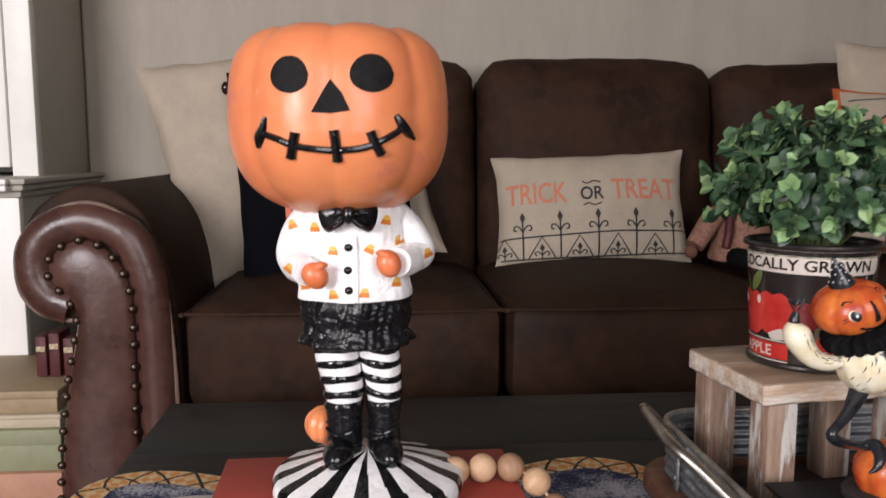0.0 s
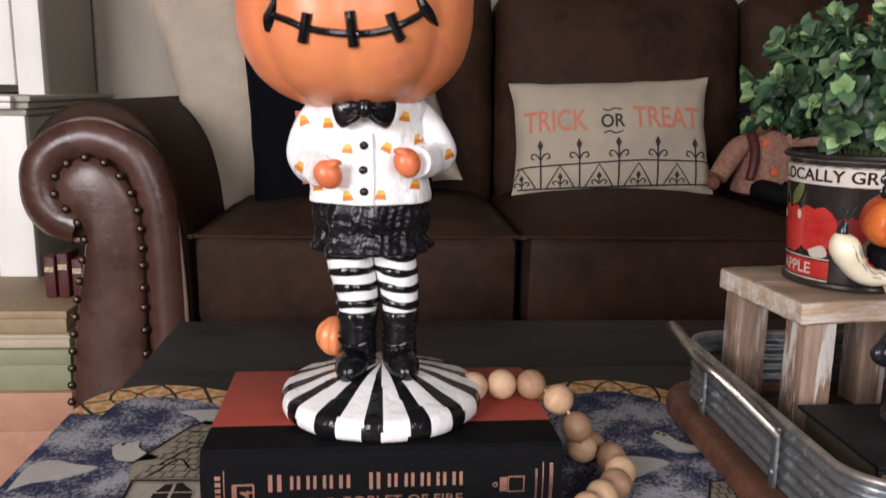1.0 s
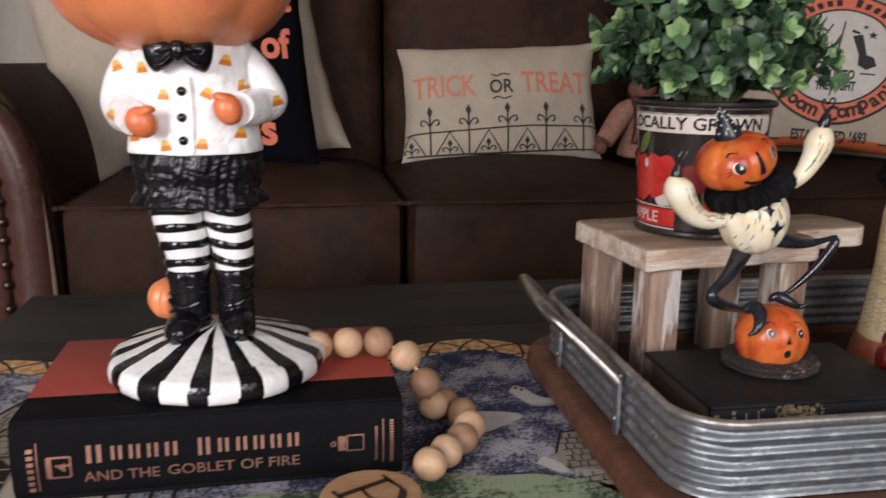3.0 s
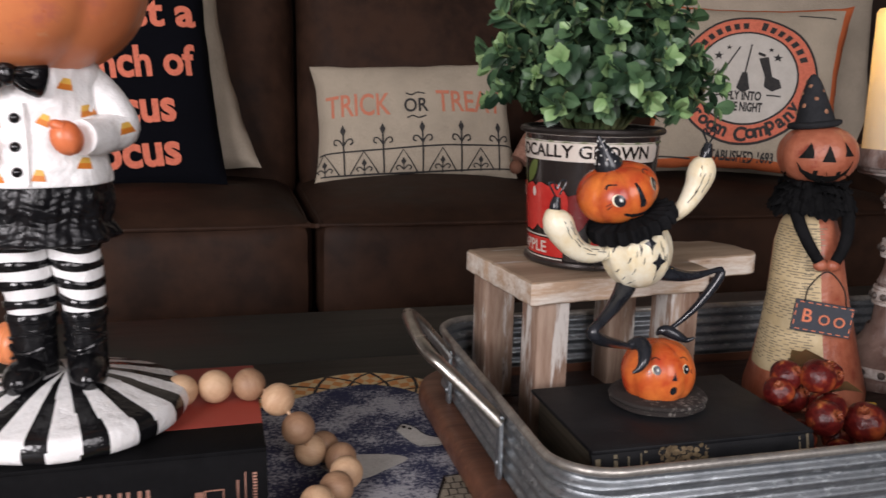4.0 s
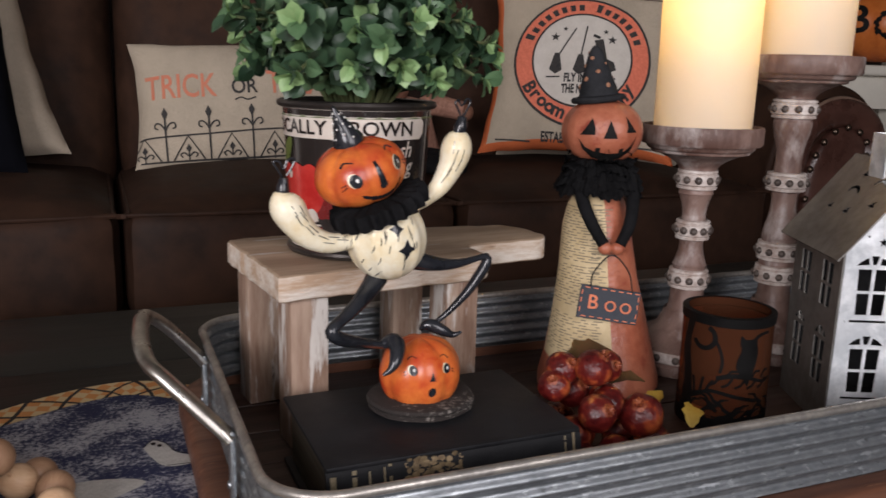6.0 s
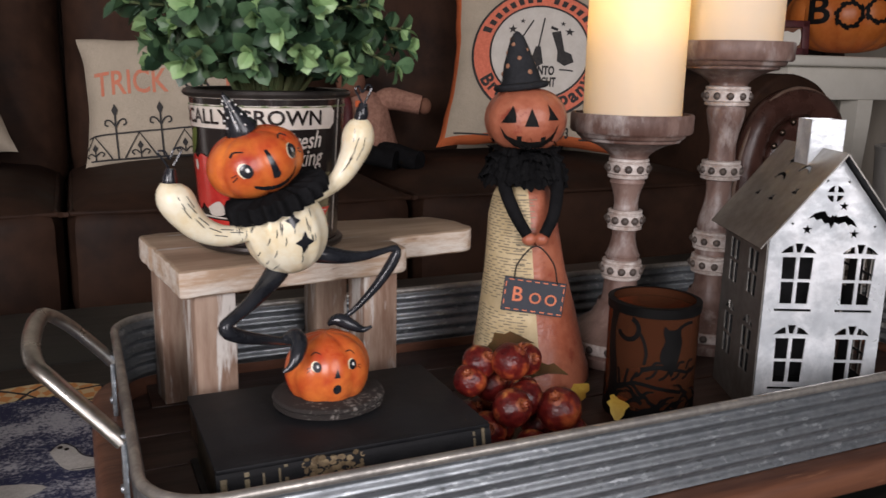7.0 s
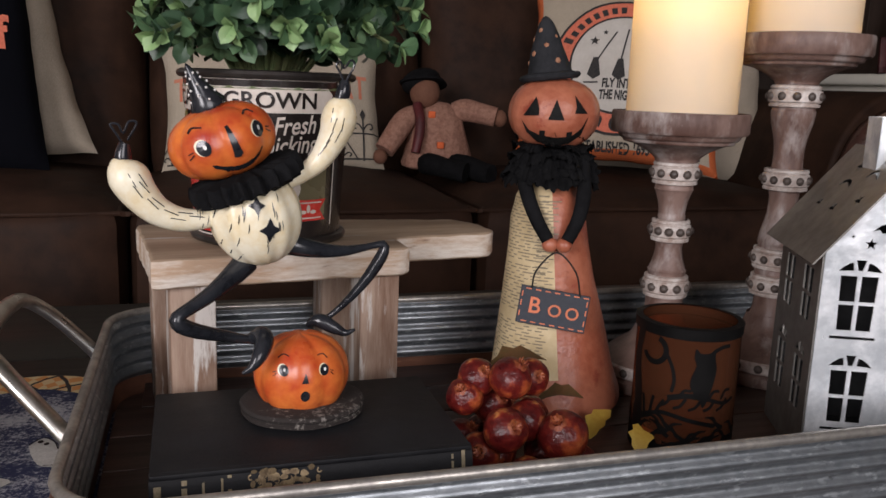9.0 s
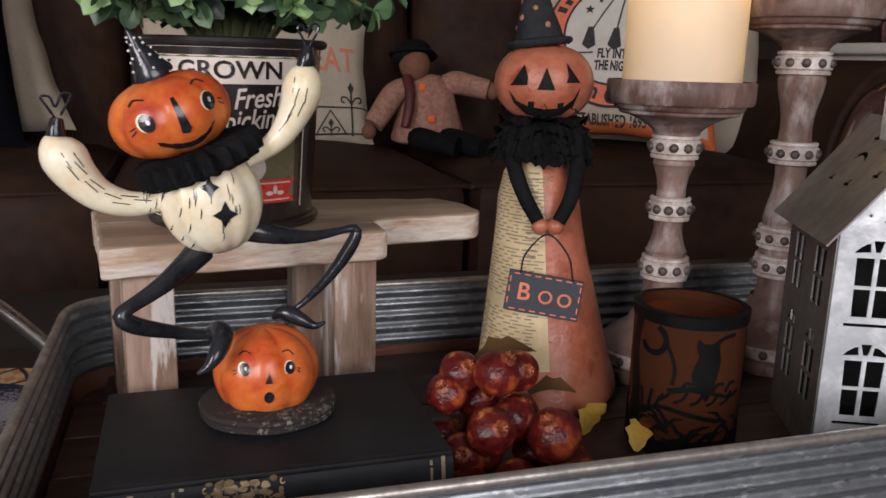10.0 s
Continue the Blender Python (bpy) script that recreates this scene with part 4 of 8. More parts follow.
    pillow(pose(1.335, 1.850, 0.755, -14, 3, -12), 0.53, 0.53, 0.16, LINEN, "large plain cream linen pillow behind the emblem pillow", seed=21.0, wrinkle=0.006, pull=0.07)


build_pillows()


# ---- cloth doll on the sofa (one plain mesh) ----
def build_doll():
    b = BM()
    lathe(b, [(0.0, 0.004), (0.060, 0.0), (0.070, 0.004), (0.072, 0.012), (0.066, 0.035), (0.058, 0.065), (0.050, 0.095), (0.040, 0.118), (0.022, 0.130), (0.0, 0.134)], 36, Matrix.Translation((0.005, 0, 0)) @ Matrix.Diagonal((1, 0.72, 1, 1)), 1,
          lambda a, r, z: r * (1 + 0.05 * math.sin(5 * a + 1) * max(0, 1 - z / 0.08) + 0.02 * math.sin(11 * a)), None, False)
    blob(b, (-0.024, -0.006, 0.150), (0.030, 0.028, 0.032), None, 0)
    blob(b, (-0.030, 0.008, 0.170), (0.040, 0.034, 0.026), Euler((radians(-20), radians(-15), 0)).to_matrix(), 3)
    lathe(b, [(0.0, 0.0), (0.046, 0.0), (0.048, 0.003), (0.034, 0.006), (0.0, 0.007)], 24, Matrix.Translation((-0.026, 0.004, 0.164)) @ Matrix.Rotation(radians(-18), 4, "X"), 3, lambda a, r, z: r * (1 + 0.06 * math.sin(4 * a)), None, False)
    tube(b, [(0.036, 0.0, 0.112, 0.020), (0.058, -0.004, 0.118, 0.023), (0.090, -0.012, 0.112, 0.021), (0.118, -0.020, 0.106, 0.020)], 0.02, 14, 1, 4)
    blob(b, (0.126, -0.022, 0.104), (0.014, 0.014, 0.017), None, 0)
    tube(b, [(-0.034, 0.0, 0.108, 0.020), (-0.062, -0.008, 0.094, 0.023), (-0.086, -0.020, 0.062, 0.022), (-0.104, -0.030, 0.036, 0.020)], 0.02, 14, 1, 4)
    blob(b, (-0.112, -0.034, 0.024), (0.014, 0.014, 0.015), None, 0)
    tube(b, [(-0.040, -0.020, 0.126, 0.010), (-0.036, -0.040, 0.100, 0.010), (-0.038, -0.050, 0.070, 0.010), (-0.046, -0.058, 0.035, 0.009)], 0.01, 10, 4, 4)
    for q in ([(-0.020, -0.03, 0.012, 0.022), (-0.010, -0.075, 0.014, 0.021), (0.020, -0.105, 0.008, 0.019), (0.044, -0.120, 0.004, 0.020)], [(0.030, -0.03, 0.012, 0.022), (0.056, -0.070, 0.012, 0.021), (0.078, -0.100, 0.004, 0.021), (0.094, -0.118, 0.002, 0.019)]):
        tube(b, q, 0.02, 12, 3, 4)
    blob(b, (0.010, -0.098, 0.012), (0.016, 0.014, 0.014), None, 1)
    for x, z in ((-0.012, 0.108), (0.004, 0.050)):
        box(b, 0.014, 0.008, 0.013, (x, -0.030 - 0.020 * (z < 0.08), z), 0.002, 2, None, 2)
    ob = part("cloth_doll", b, [DOLL_BROWN, DOLL_SHIRT, DOLL_ORANGE, FELT, OXBLOOD], m=pose(0.785, 1.735, 0.524, 0, 0, -8))
    tagged(ob, "brown cloth doll in a tan shirt sitting on the sofa", "doll")


build_doll()


# ---- cabinet, boxes and books beside the sofa ----
def build_cabinet():
    cab = thing("display_cabinet", pose(-1.10, 2.05, 0), "cream and grey painted display cabinet with glazed upper door", "cabinet")
    M = Matrix.Translation((1.10, -2.05, 0))
    sx = -0.738
    b = BM()
    box(b, 0.70, 0.02, 1.35, (sx - 0.35, 2.205, 1.37))
    box(b, 0.02, 0.30, 1.35, (sx - 0.01, 2.055, 1.37), 0.002)
    box(b, 0.02, 0.30, 1.35, (sx - 0.69, 2.055, 1.37), 0.002)
    box(b, 0.66, 0.30, 0.02, (sx - 0.35, 2.055, 2.035))
    part("upper_case", b, CAB_GREY, cab, "grey-green painted side", m=M)
    b = BM()
    box(b, 0.055, 0.022, 1.35, (sx - 0.0295, 1.894, 1.37), 0.003)
    box(b, 0.055, 0.022, 1.35, (sx - 0.67, 1.894, 1.37), 0.003)
    box(b, 0.59, 0.022, 0.05, (sx - 0.35, 1.894, 2.02), 0.003)
    part("face_frame", b, CAB_WHITE, cab, m=M)
    b = BM()
    for x in (sx - 0.093, sx - 0.607):
        box(b, 0.068, 0.02, 1.27, (x, 1.888, 1.362), 0.004)
    for z in (0.775, 1.96):
        box(b, 0.446, 0.02, 0.095, (sx - 0.35, 1.888, z), 0.004)
    door = part("upper_door", b, CAB_WHITE, cab, "cream painted door frame", m=M)
    b = BM()
    box(b, 0.446, 0.004, 1.09, (sx - 0.35, 1.890, 1.367))
    g = part("pane", b, PANE, door)
    g.visible_shadow = False
    for z in (0.82, 1.2, 1.6):
        b = BM()
        box(b, 0.655, 0.27, 0.018, (sx - 0.35, 2.06, z - 0.05))
        part("shelf", b, CAB_GREY, cab, m=M)
    b = BM()
    box(b, 0.78, 0.50, 0.012, (sx - 0.355, 1.968, 0.702), 0.004)
    box(b, 0.76, 0.485, 0.014, (sx - 0.355, 1.975, 0.689), 0.005)
    box(b, 0.735, 0.472, 0.014, (sx - 0.353, 1.983, 0.675), 0.005)
    part("waist_moulding", b, CAB_GREY, cab, m=M)
    b = BM()
    box(b, 0.73, 0.02, 0.012, (sx - 0.36, 1.712, 0.702), 0.004)
    box(b, 0.72, 0.02, 0.014, (sx - 0.36, 1.722, 0.689), 0.005)
    part("front_moulding", b, CAB_WHITE, cab, m=M)
    b = BM()
    box(b, 0.70, 0.44, 0.60, (sx - 0.35 + 0.005, 1.995, 0.368), 0.003)
    box(b, 0.66, 0.42, 0.07, (sx - 0.35, 1.995, 0.036))
    part("lower_case", b, CAB_GREY, cab, "grey-green painted side", m=M)
    b = BM()
    for x in (sx - 0.03, sx - 0.655):
        box(b, 0.075, 0.022, 0.60, (x, 1.763, 0.368), 0.003)
    box(b, 0.55, 0.022, 0.05, (sx - 0.3425, 1.763, 0.643), 0.003)
    part("lower_frame", b, CAB_WHITE, cab, m=M)
    b = BM()
    box(b, 0.545, 0.02, 0.545, (sx - 0.3425, 1.764, 0.342), 0.004)
    box(b, 0.42, 0.01, 0.42, (sx - 0.3425, 1.756, 0.342), 0.004)
    part("lower_door", b, CAB_WHITE, cab, m=M)
    # blue glass jar behind the door
    b = BM()
    lathe(b, [(0.030, 0.0), (0.042, 0.02), (0.044, 0.06), (0.032, 0.085), (0.022, 0.095), (0.022, 0.105), (0.0, 0.105)], 24)
    jar = part("glass_jar", b, glass("blue_glass", (0.25, 0.42, 0.55), 0.08, 0.4), m=pose(-0.935, 2.02, 0.780))
    tagged(jar, "small blue glass jar on the cabinet shelf", "jar")


def build_side_stack():
    x, y, z = -0.75, 1.62, 0.0
    for w, d, h, mat, lab in ((0.36, 0.30, 0.195, BOX_PINK, "terracotta paper storage box at the bottom of a stack"),
                              (0.36, 0.29, 0.078, BOX_GREEN, "sage green paper box in a stack"),
                              (0.36, 0.28, 0.026, BOX_CREAM, "thin cream paper box in a stack"),
                              (0.35, 0.27, 0.042, BOX_TAN, "tan paper box on top of a stack")):
        root = thing("storage_box", pose(x, y, z), lab, "box", "stacked boxes beside the sofa")
        b = BM()
        box(b, w, d, h * 0.62, (0, 0, h * 0.31), 0.002)
        part("box_body", b, mat, root)
        b = BM()
        box(b, w + 0.006, d + 0.006, h * 0.38 - 0.001, (0, 0, h * 0.81 - 0.0005), 0.003)
        part("lid", b, mat, root)
        z += h
    for i, (dx, h) in enumerate(((-0.072, 0.078), (-0.048, 0.084), (-0.022, 0.074))):
        root = thing("small_book", pose(x + 0.19 + dx, 1.60, z), "small oxblood cloth book standing on the boxes", "book", "books on the boxes")
        b = BM()
        box(b, 0.020, 0.06, h, (0, 0, h / 2), 0.003)
        part("cover", b, OXBLOOD, root)
        b = BM()
        box(b, 0.014, 0.058, h - 0.004, (0, 0.003, h / 2))
        part("page_block", b, PAGES, root)
        b = BM()
        box(b, 0.016, 0.001, 0.010, (0, -0.031, h * 0.7))
        part("spine_label", b, GOLD_FOIL, root)


build_cabinet()
build_side_stack()


# ---- side table and pumpkin beyond the other arm ----
def build_side_table():
    t = thing("side_table", pose(2.30, 1.98, 0), "white painted side table beside the sofa", "table")
    b = BM()
    box(b, 0.68, 0.42, 0.028, (0, 0, 0.742), 0.008, 3)
    part("tabletop", b, SHELF_WHITE, t)
    b = BM()
    box(b, 0.60, 0.36, 0.09, (0, 0, 0.683), 0.004)
    part("apron", b, SHELF_WHITE, t)
    for sx in (-1, 0.04, 1):
        for sy in (-1, 1):
            b = BM()
            lathe(b, [(0.020, 0.0), (0.024, 0.10), (0.030, 0.30), (0.034, 0.45), (0.040, 0.56), (0.042, 0.64)], 4, Matrix.Translation((sx * 0.265, sy * 0.145, 0)) @ Matrix.Rotation(radians(45), 4, "Z"))
            part("leg", b, SHELF_WHITE, t, smooth=False)
    b = BM()
    box(b, 0.56, 0.32, 0.02, (0, 0, 0.20), 0.004)
    part("shelf", b, SHELF_WHITE, t)
    # craft pumpkin with lettering
    p = thing("craft_pumpkin", pose(2.30, 1.90, 0.756), "orange craft pumpkin with black lettering on the side table", "pumpkin")
    b = BM()
    blob(b, (0, 0, 0.112), (0.168, 0.160, 0.114), None, 0, 72, 24, ribs(12, 0.05, 0.12))
    tree = surface_of(b)
    shell = part("shell", b, BOO_PUMPKIN, p)
    b = BM()
    lay(b, f_join(f_text("B", 0.105, -0.076, 0.004, 0.022), *[f_ring(cx + 0.0012 * math.cos(7 * q), cz, 0.0250 + 0.0022 * (q % 2), 0.0350 + 0.0026 * (q % 3), 15 * q, 15 * q + 16, 3) for cx, cz in ((0.0, -0.010), (0.075, 0.004)) for q in range(24)]), facing(-0.21, -0.21, 0.120, -45), tree, 0, 0.0015, 0.02, 0.6)
    part("lettering", b, EYE_BLACK, shell)
    b = BM()
    tube(b, [(0, 0, 0.205, 0.022), (0.005, 0, 0.235, 0.016), (0.02, 0, 0.26, 0.014)], 0.02, 10, 0, 3)
    part("stem", b, STEM, p)
    f = thing("picture_frame", pose(2.005, 1.815, 0.756, -8, 0, -24), "small dark red framed picture standing on the side table", "picture")
    b = BM()
    for dx, dz, w, h in ((-0.045, 0.045, 0.020, 0.09), (0.045, 0.045, 0.020, 0.09), (0, 0.009, 0.110, 0.018), (0, 0.081, 0.110, 0.018)):
        box(b, w, 0.012, h, (dx, 0, dz), 0.002)
    part("frame_moulding", b, OXBLOOD, f)
    b = BM()
    box(b, 0.074, 0.004, 0.058, (0, 0.003, 0.045))
    part("picture", b, DOLL_BROWN, f)
    b = BM()
    slab(b, curve_pts([(-0.030, 0.020), (-0.034, 0.045), (-0.028, 0.068), (-0.018, 0.060), (-0.004, 0.062), (0.012, 0.058), (0.028, 0.068), (0.033, 0.050), (0.028, 0.026), (0.010, 0.020), (-0.012, 0.022), (-0.030, 0.020)], 3)[:-1], -0.004, 0.0005)
    part("pale_figure", b, SHELF_WHITE, f)
    # white tub with a red folded cloth on the floor beside the arm
    k = thing("storage_bin", pose(2.140, 1.42, 0), "white fabric storage bin holding red and orange bundles", "bin")
    b = BM()
    lathe(b, [(0.10, 0.0), (0.125, 0.02), (0.155, 0.525), (0.158, 0.54), (0.150, 0.54), (0.12, 0.06), (0.0, 0.06)], 28, None, 0, None, None, False)
    part("bin_body", b, RUN_WHITE, k)
    b = BM()
    soft_box(b, 0.22, 0.20, 0.16, (0, 0, 0.50), 0.06, 6, (0.01, 0.01, 0.02), wrinkle=0.01)
    part("folded_cloth", b, OXBLOOD, k)


build_side_table()


# ---- coffee table and runner ----
TZ = 0.45


def build_table():
    t = thing("coffee_table", pose(0.40, 0.62, 0), "dark stained wooden coffee table in front of the sofa", "table")
    x0, x1, y0, y1 = -0.262 - 0.40, 1.10 - 0.40, 0.16 - 0.62, 1.036 - 0.62
    n = 5
    for i in range(n):
        a, c = y0 + (y1 - y0) * i / n, y0 + (y1 - y0) * (i + 1) / n
        b = BM()
        box(b, x1 - x0, c - a - 0.0006, 0.032, ((x0 + x1) / 2, (a + c) / 2, TZ - 0.016), 0.0012 if 0 < i < n - 1 else 0.0025)
        part("plank", b, TABLE, t)
    b = BM()
    box(b, x1 - x0 - 0.08, y1 - y0 - 0.08, 0.08, ((x0 + x1) / 2, (y0 + y1) / 2, TZ - 0.073), 0.003)
    part("apron", b, TABLE, t)
    for x in (x0 + 0.07, x1 - 0.07):
        for y in (y0 + 0.07, y1 - 0.07):
            b = BM()
            box(b, 0.06, 0.06, TZ - 0.113, (x, y, (TZ - 0.113) / 2), 0.004)
            part("leg", b, TABLE, t)


def build_runner():
    r = thing("table_runner", pose(0, 0, TZ), "woven tapestry table runner with a night scene and plaid border", "table runner")
    far = [(-0.283, 0.735), (-0.276, 0.772), (-0.252, 0.796), (-0.220, 0.803), (-0.186, 0.797), (-0.150, 0.782), (-0.105, 0.762), (-0.05, 0.748), (0.0, 0.744), (0.05, 0.749),
           (0.105, 0.768), (0.146, 0.791), (0.182, 0.804), (0.214, 0.806), (0.248, 0.790), (0.272, 0.765), (0.284, 0.735)]
    far = curve_pts(far, 3)
    near = curve_pts([(0.284, 0.50), (0.27, 0.480), (0.243, 0.466), (0.19, 0.463), (0.10, 0.470), (0.0, 0.478), (-0.1, 0.470), (-0.19, 0.463), (-0.25, 0.468), (-0.281, 0.50)], 3)
    b = BM()
    slab(b, far + near, 0.0004, 0.0030, 0, 0.0, "Z")
    cloth = part("cloth", b, RUN_BLUE, r, smooth=False)
    # plaid borders along the two long edges
    PB = 0.030
    for edge, sgn in ((far, 1), (near, -1)):
        b = BM()
        uvl = b.loops.layers.uv.new("UVMap")
        prev, s = None, 0.0
        for i, (x, y) in enumerate(edge):
            a, c = edge[max(i - 1, 0)], edge[min(i + 1, len(edge) - 1)]
            d = Vector((c[0] - a[0], c[1] - a[1])).normalized()
            nx, ny = d.y, -d.x
            if prev:
                s += math.dist(prev[2], (x, y))
            cur = (b.verts.new((x, y, 0.0037)), b.verts.new((x + nx * PB, y + ny * PB, 0.0037)), (x, y), s)
            if prev:
                f = b.faces.new((prev[0], prev[1], cur[1], cur[0]))
                for lp, uv in zip(f.loops, ((prev[3] / PB, 0), (prev[3] / PB, 1), (s / PB, 1), (s / PB, 0))):
                    lp[uvl].uv = uv
            prev = cur
        bmesh.ops.recalc_face_normals(b, faces=b.faces[:])
        for f in b.faces:
            if f.normal.z < 0:
                f.normal_flip()
        part("plaid_border", b, PLAID, cloth, "orange and tan plaid band with black lattice", smooth=False)

    def show(name, mat, *polys, z=0.0040):
        if name in ("cloud_print", "ghost_print", "roof_print", "house_wall_print", "grass_print", "window_print") and len(polys) > 1:
            for p in polys:
                show(name, mat, p, z=z)
            return None
        b = BM()
        for p in polys:
            fl = p if isinstance(p, tuple) else f_poly(p)
            lay(b, fl, Matrix.Translation((0, 0, z)), None, 0, 0.0)
        return part(name, b, mat, cloth, smooth=False)
    show("cloud_print", RUN_WHITE, curve_pts([(-0.274, 0.592), (-0.275, 0.632), (-0.262, 0.642), (-0.240, 0.634), (-0.222, 0.628), (-0.242, 0.611), (-0.262, 0.604), (-0.274, 0.592)], 3)[:-1],
         curve_pts([(-0.19, 0.735), (-0.17, 0.740), (-0.14, 0.735), (-0.14, 0.712), (-0.16, 0.706), (-0.172, 0.722), (-0.19, 0.735)], 3)[:-1],
         curve_pts([(0.150, 0.622), (0.172, 0.635), (0.20, 0.632), (0.214, 0.622), (0.195, 0.608), (0.178, 0.598), (0.160, 0.604), (0.150, 0.622)], 3)[:-1])
    show("ghost_print", RUN_WHITE, curve_pts([(-0.220, 0.652), (-0.224, 0.664), (-0.219, 0.674), (-0.210, 0.672), (-0.206, 0.682), (-0.203, 0.664), (-0.192, 0.651), (-0.182, 0.643), (-0.196, 0.638), (-0.212, 0.640), (-0.220, 0.652)], 3)[:-1],
         curve_pts([(0.215, 0.672), (0.222, 0.683), (0.230, 0.674), (0.235, 0.660), (0.246, 0.652), (0.258, 0.652), (0.246, 0.640), (0.228, 0.640), (0.220, 0.654), (0.215, 0.672)], 3)[:-1],
         curve_pts([(-0.232, 0.546), (-0.226, 0.556), (-0.214, 0.553), (-0.209, 0.540), (-0.218, 0.533), (-0.232, 0.546)], 3)[:-1],
         curve_pts([(0.203, 0.546), (0.210, 0.555), (0.218, 0.546), (0.226, 0.533), (0.214, 0.532), (0.203, 0.546)], 3)[:-1])
    show("roof_print", RUN_STONE, [(-0.193, 0.602), (-0.199, 0.632), (-0.190, 0.655), (-0.172, 0.700), (-0.160, 0.714), (-0.11, 0.714), (-0.10, 0.60)], [(-0.218, 0.552), (-0.212, 0.576), (-0.182, 0.577), (-0.176, 0.556), (-0.182, 0.545)],
         [(0.219, 0.556), (0.232, 0.588), (0.252, 0.592), (0.268, 0.575), (0.268, 0.532), (0.222, 0.535)])
    show("house_wall_print", RUN_CREAM, [(-0.191, 0.603), (-0.10, 0.601), (-0.06, 0.530), (-0.182, 0.526)], [(-0.214, 0.550), (-0.184, 0.546), (-0.183, 0.526), (-0.212, 0.521)], [(0.222, 0.534), (0.268, 0.531), (0.268, 0.492), (0.240, 0.505)])
    show("window_print", RUN_DARK, [(-0.170, 0.538), (-0.170, 0.585), (-0.165, 0.598), (-0.153, 0.600), (-0.143, 0.587), (-0.139, 0.536)], [(-0.204, 0.546), (-0.189, 0.545), (-0.189, 0.530), (-0.204, 0.530)], z=0.0046)
    bars = [f_stroke([(-0.156, 0.537), (-0.158, 0.599)], 0.0022), f_stroke([(-0.170, 0.568), (-0.141, 0.567)], 0.0022), f_stroke([(-0.171, 0.585), (-0.142, 0.585)], 0.0016)]
    show("window_bar_print", RUN_CREAM, *bars, z=0.0050)
    lines = [f_stroke([(-0.192, 0.605 + 0.0), (-0.11, 0.603)], 0.0024), f_stroke([(-0.180, 0.612), (-0.165, 0.64), (-0.15, 0.62), (-0.135, 0.650), (-0.12, 0.63)], 0.0018, 3), f_stroke([(-0.178, 0.63), (-0.16, 0.66), (-0.145, 0.655)], 0.0018, 3),
             f_stroke([(-0.199, 0.632), (-0.190, 0.655), (-0.172, 0.700), (-0.160, 0.714)], 0.0022), f_stroke([(-0.185, 0.526), (-0.190, 0.603)], 0.0022), f_stroke([(-0.165, 0.668), (-0.13, 0.668)], 0.0018), f_stroke([(-0.168, 0.69), (-0.13, 0.69)], 0.0018),
             f_stroke([(-0.224, 0.558), (-0.2, 0.582), (-0.178, 0.572)], 0.0016), f_stroke([(0.22, 0.557), (0.233, 0.589), (0.268, 0.590)], 0.0018)]
    random.seed(17)

    def courses(x0, x1, y0, y1, lean, rows, cols):
        """Uneven stone courses of a woven roof or wall."""
        for j in range(rows):
            y = y0 + (y1 - y0) * j / rows
            h = (y1 - y0) / rows
            sx = lean * (y - y0)
            lines.append(f_stroke([(x0 + sx + (x1 - x0) * k / 5, y + random.uniform(-0.0012, 0.0012)) for k in range(6)], 0.0009))
            for k in range(cols):
                x = x0 + sx + (x1 - x0) * (k + 0.5 * (j % 2) + random.uniform(-0.12, 0.12)) / cols
                if x0 + sx < x < x1 + sx:
                    lines.append(f_stroke([(x, y), (x + lean * h, y + h * random.uniform(0.8, 1.0))], 0.0009))
    courses(-0.190, -0.112, 0.608, 0.712, 0.22, 10, 9)
    courses(-0.214, -0.181, 0.548, 0.574, 0.05, 5, 7)
    courses(0.224, 0.266, 0.536, 0.588, 0.08, 6, 6)
    courses(0.224, 0.266, 0.500, 0.530, 0.0, 4, 5)
    # leading and seams round the ghosts
    for g in ([(-0.220, 0.652), (-0.224, 0.664), (-0.219, 0.674), (-0.210, 0.672), (-0.206, 0.682)], [(-0.203, 0.664), (-0.192, 0.651), (-0.182, 0.643)], [(0.215, 0.672), (0.222, 0.683), (0.230, 0.674), (0.235, 0.660), (0.246, 0.652)], [(0.258, 0.652), (0.246, 0.640), (0.228, 0.640)]):
        lines.append(f_stroke(g, 0.0008, 3))
    show("outline_print", RUN_DARK, *lines, z=0.0047)["kind"] = "stuff"
    show("grass_print", RUN_GREEN, curve_pts([(-0.016, 0.526), (0.02, 0.530), (0.055, 0.527), (0.09, 0.533), (0.118, 0.531), (0.139, 0.541), (0.168, 0.533), (0.198, 0.532), (0.224, 0.520), (0.248, 0.508), (0.262, 0.490), (0.243, 0.489), (0.19, 0.486), (0.10, 0.493), (0.0, 0.500), (-0.016, 0.526)], 2)[:-1],
         [(-0.278, 0.536), (-0.245, 0.532), (-0.222, 0.533), (-0.205, 0.518), (-0.205, 0.492), (-0.276, 0.494)])
    bricks = []
    for j in range(4):
        for i in range(11):
            x = -0.184 + i * 0.0165 + (0.008 if j % 2 else 0)
            if -0.092 < x < -0.022:
                continue
            y = 0.522 - j * 0.0085
            bricks.append([(x, y), (x + 0.0145, y), (x + 0.0145, y - 0.0066), (x, y - 0.0066)])
    show("brick_print", RUN_BRICK, *bricks[::2], *bricks[1::6], z=0.0043)
    show("brick_print", RUN_BRICK_DARK, *bricks[1::2], z=0.0042)
    show("wall_ground_print", RUN_DARK, [(-0.188, 0.5235), (-0.094, 0.5235), (-0.098, 0.4905), (-0.190, 0.4905)], z=0.0040)
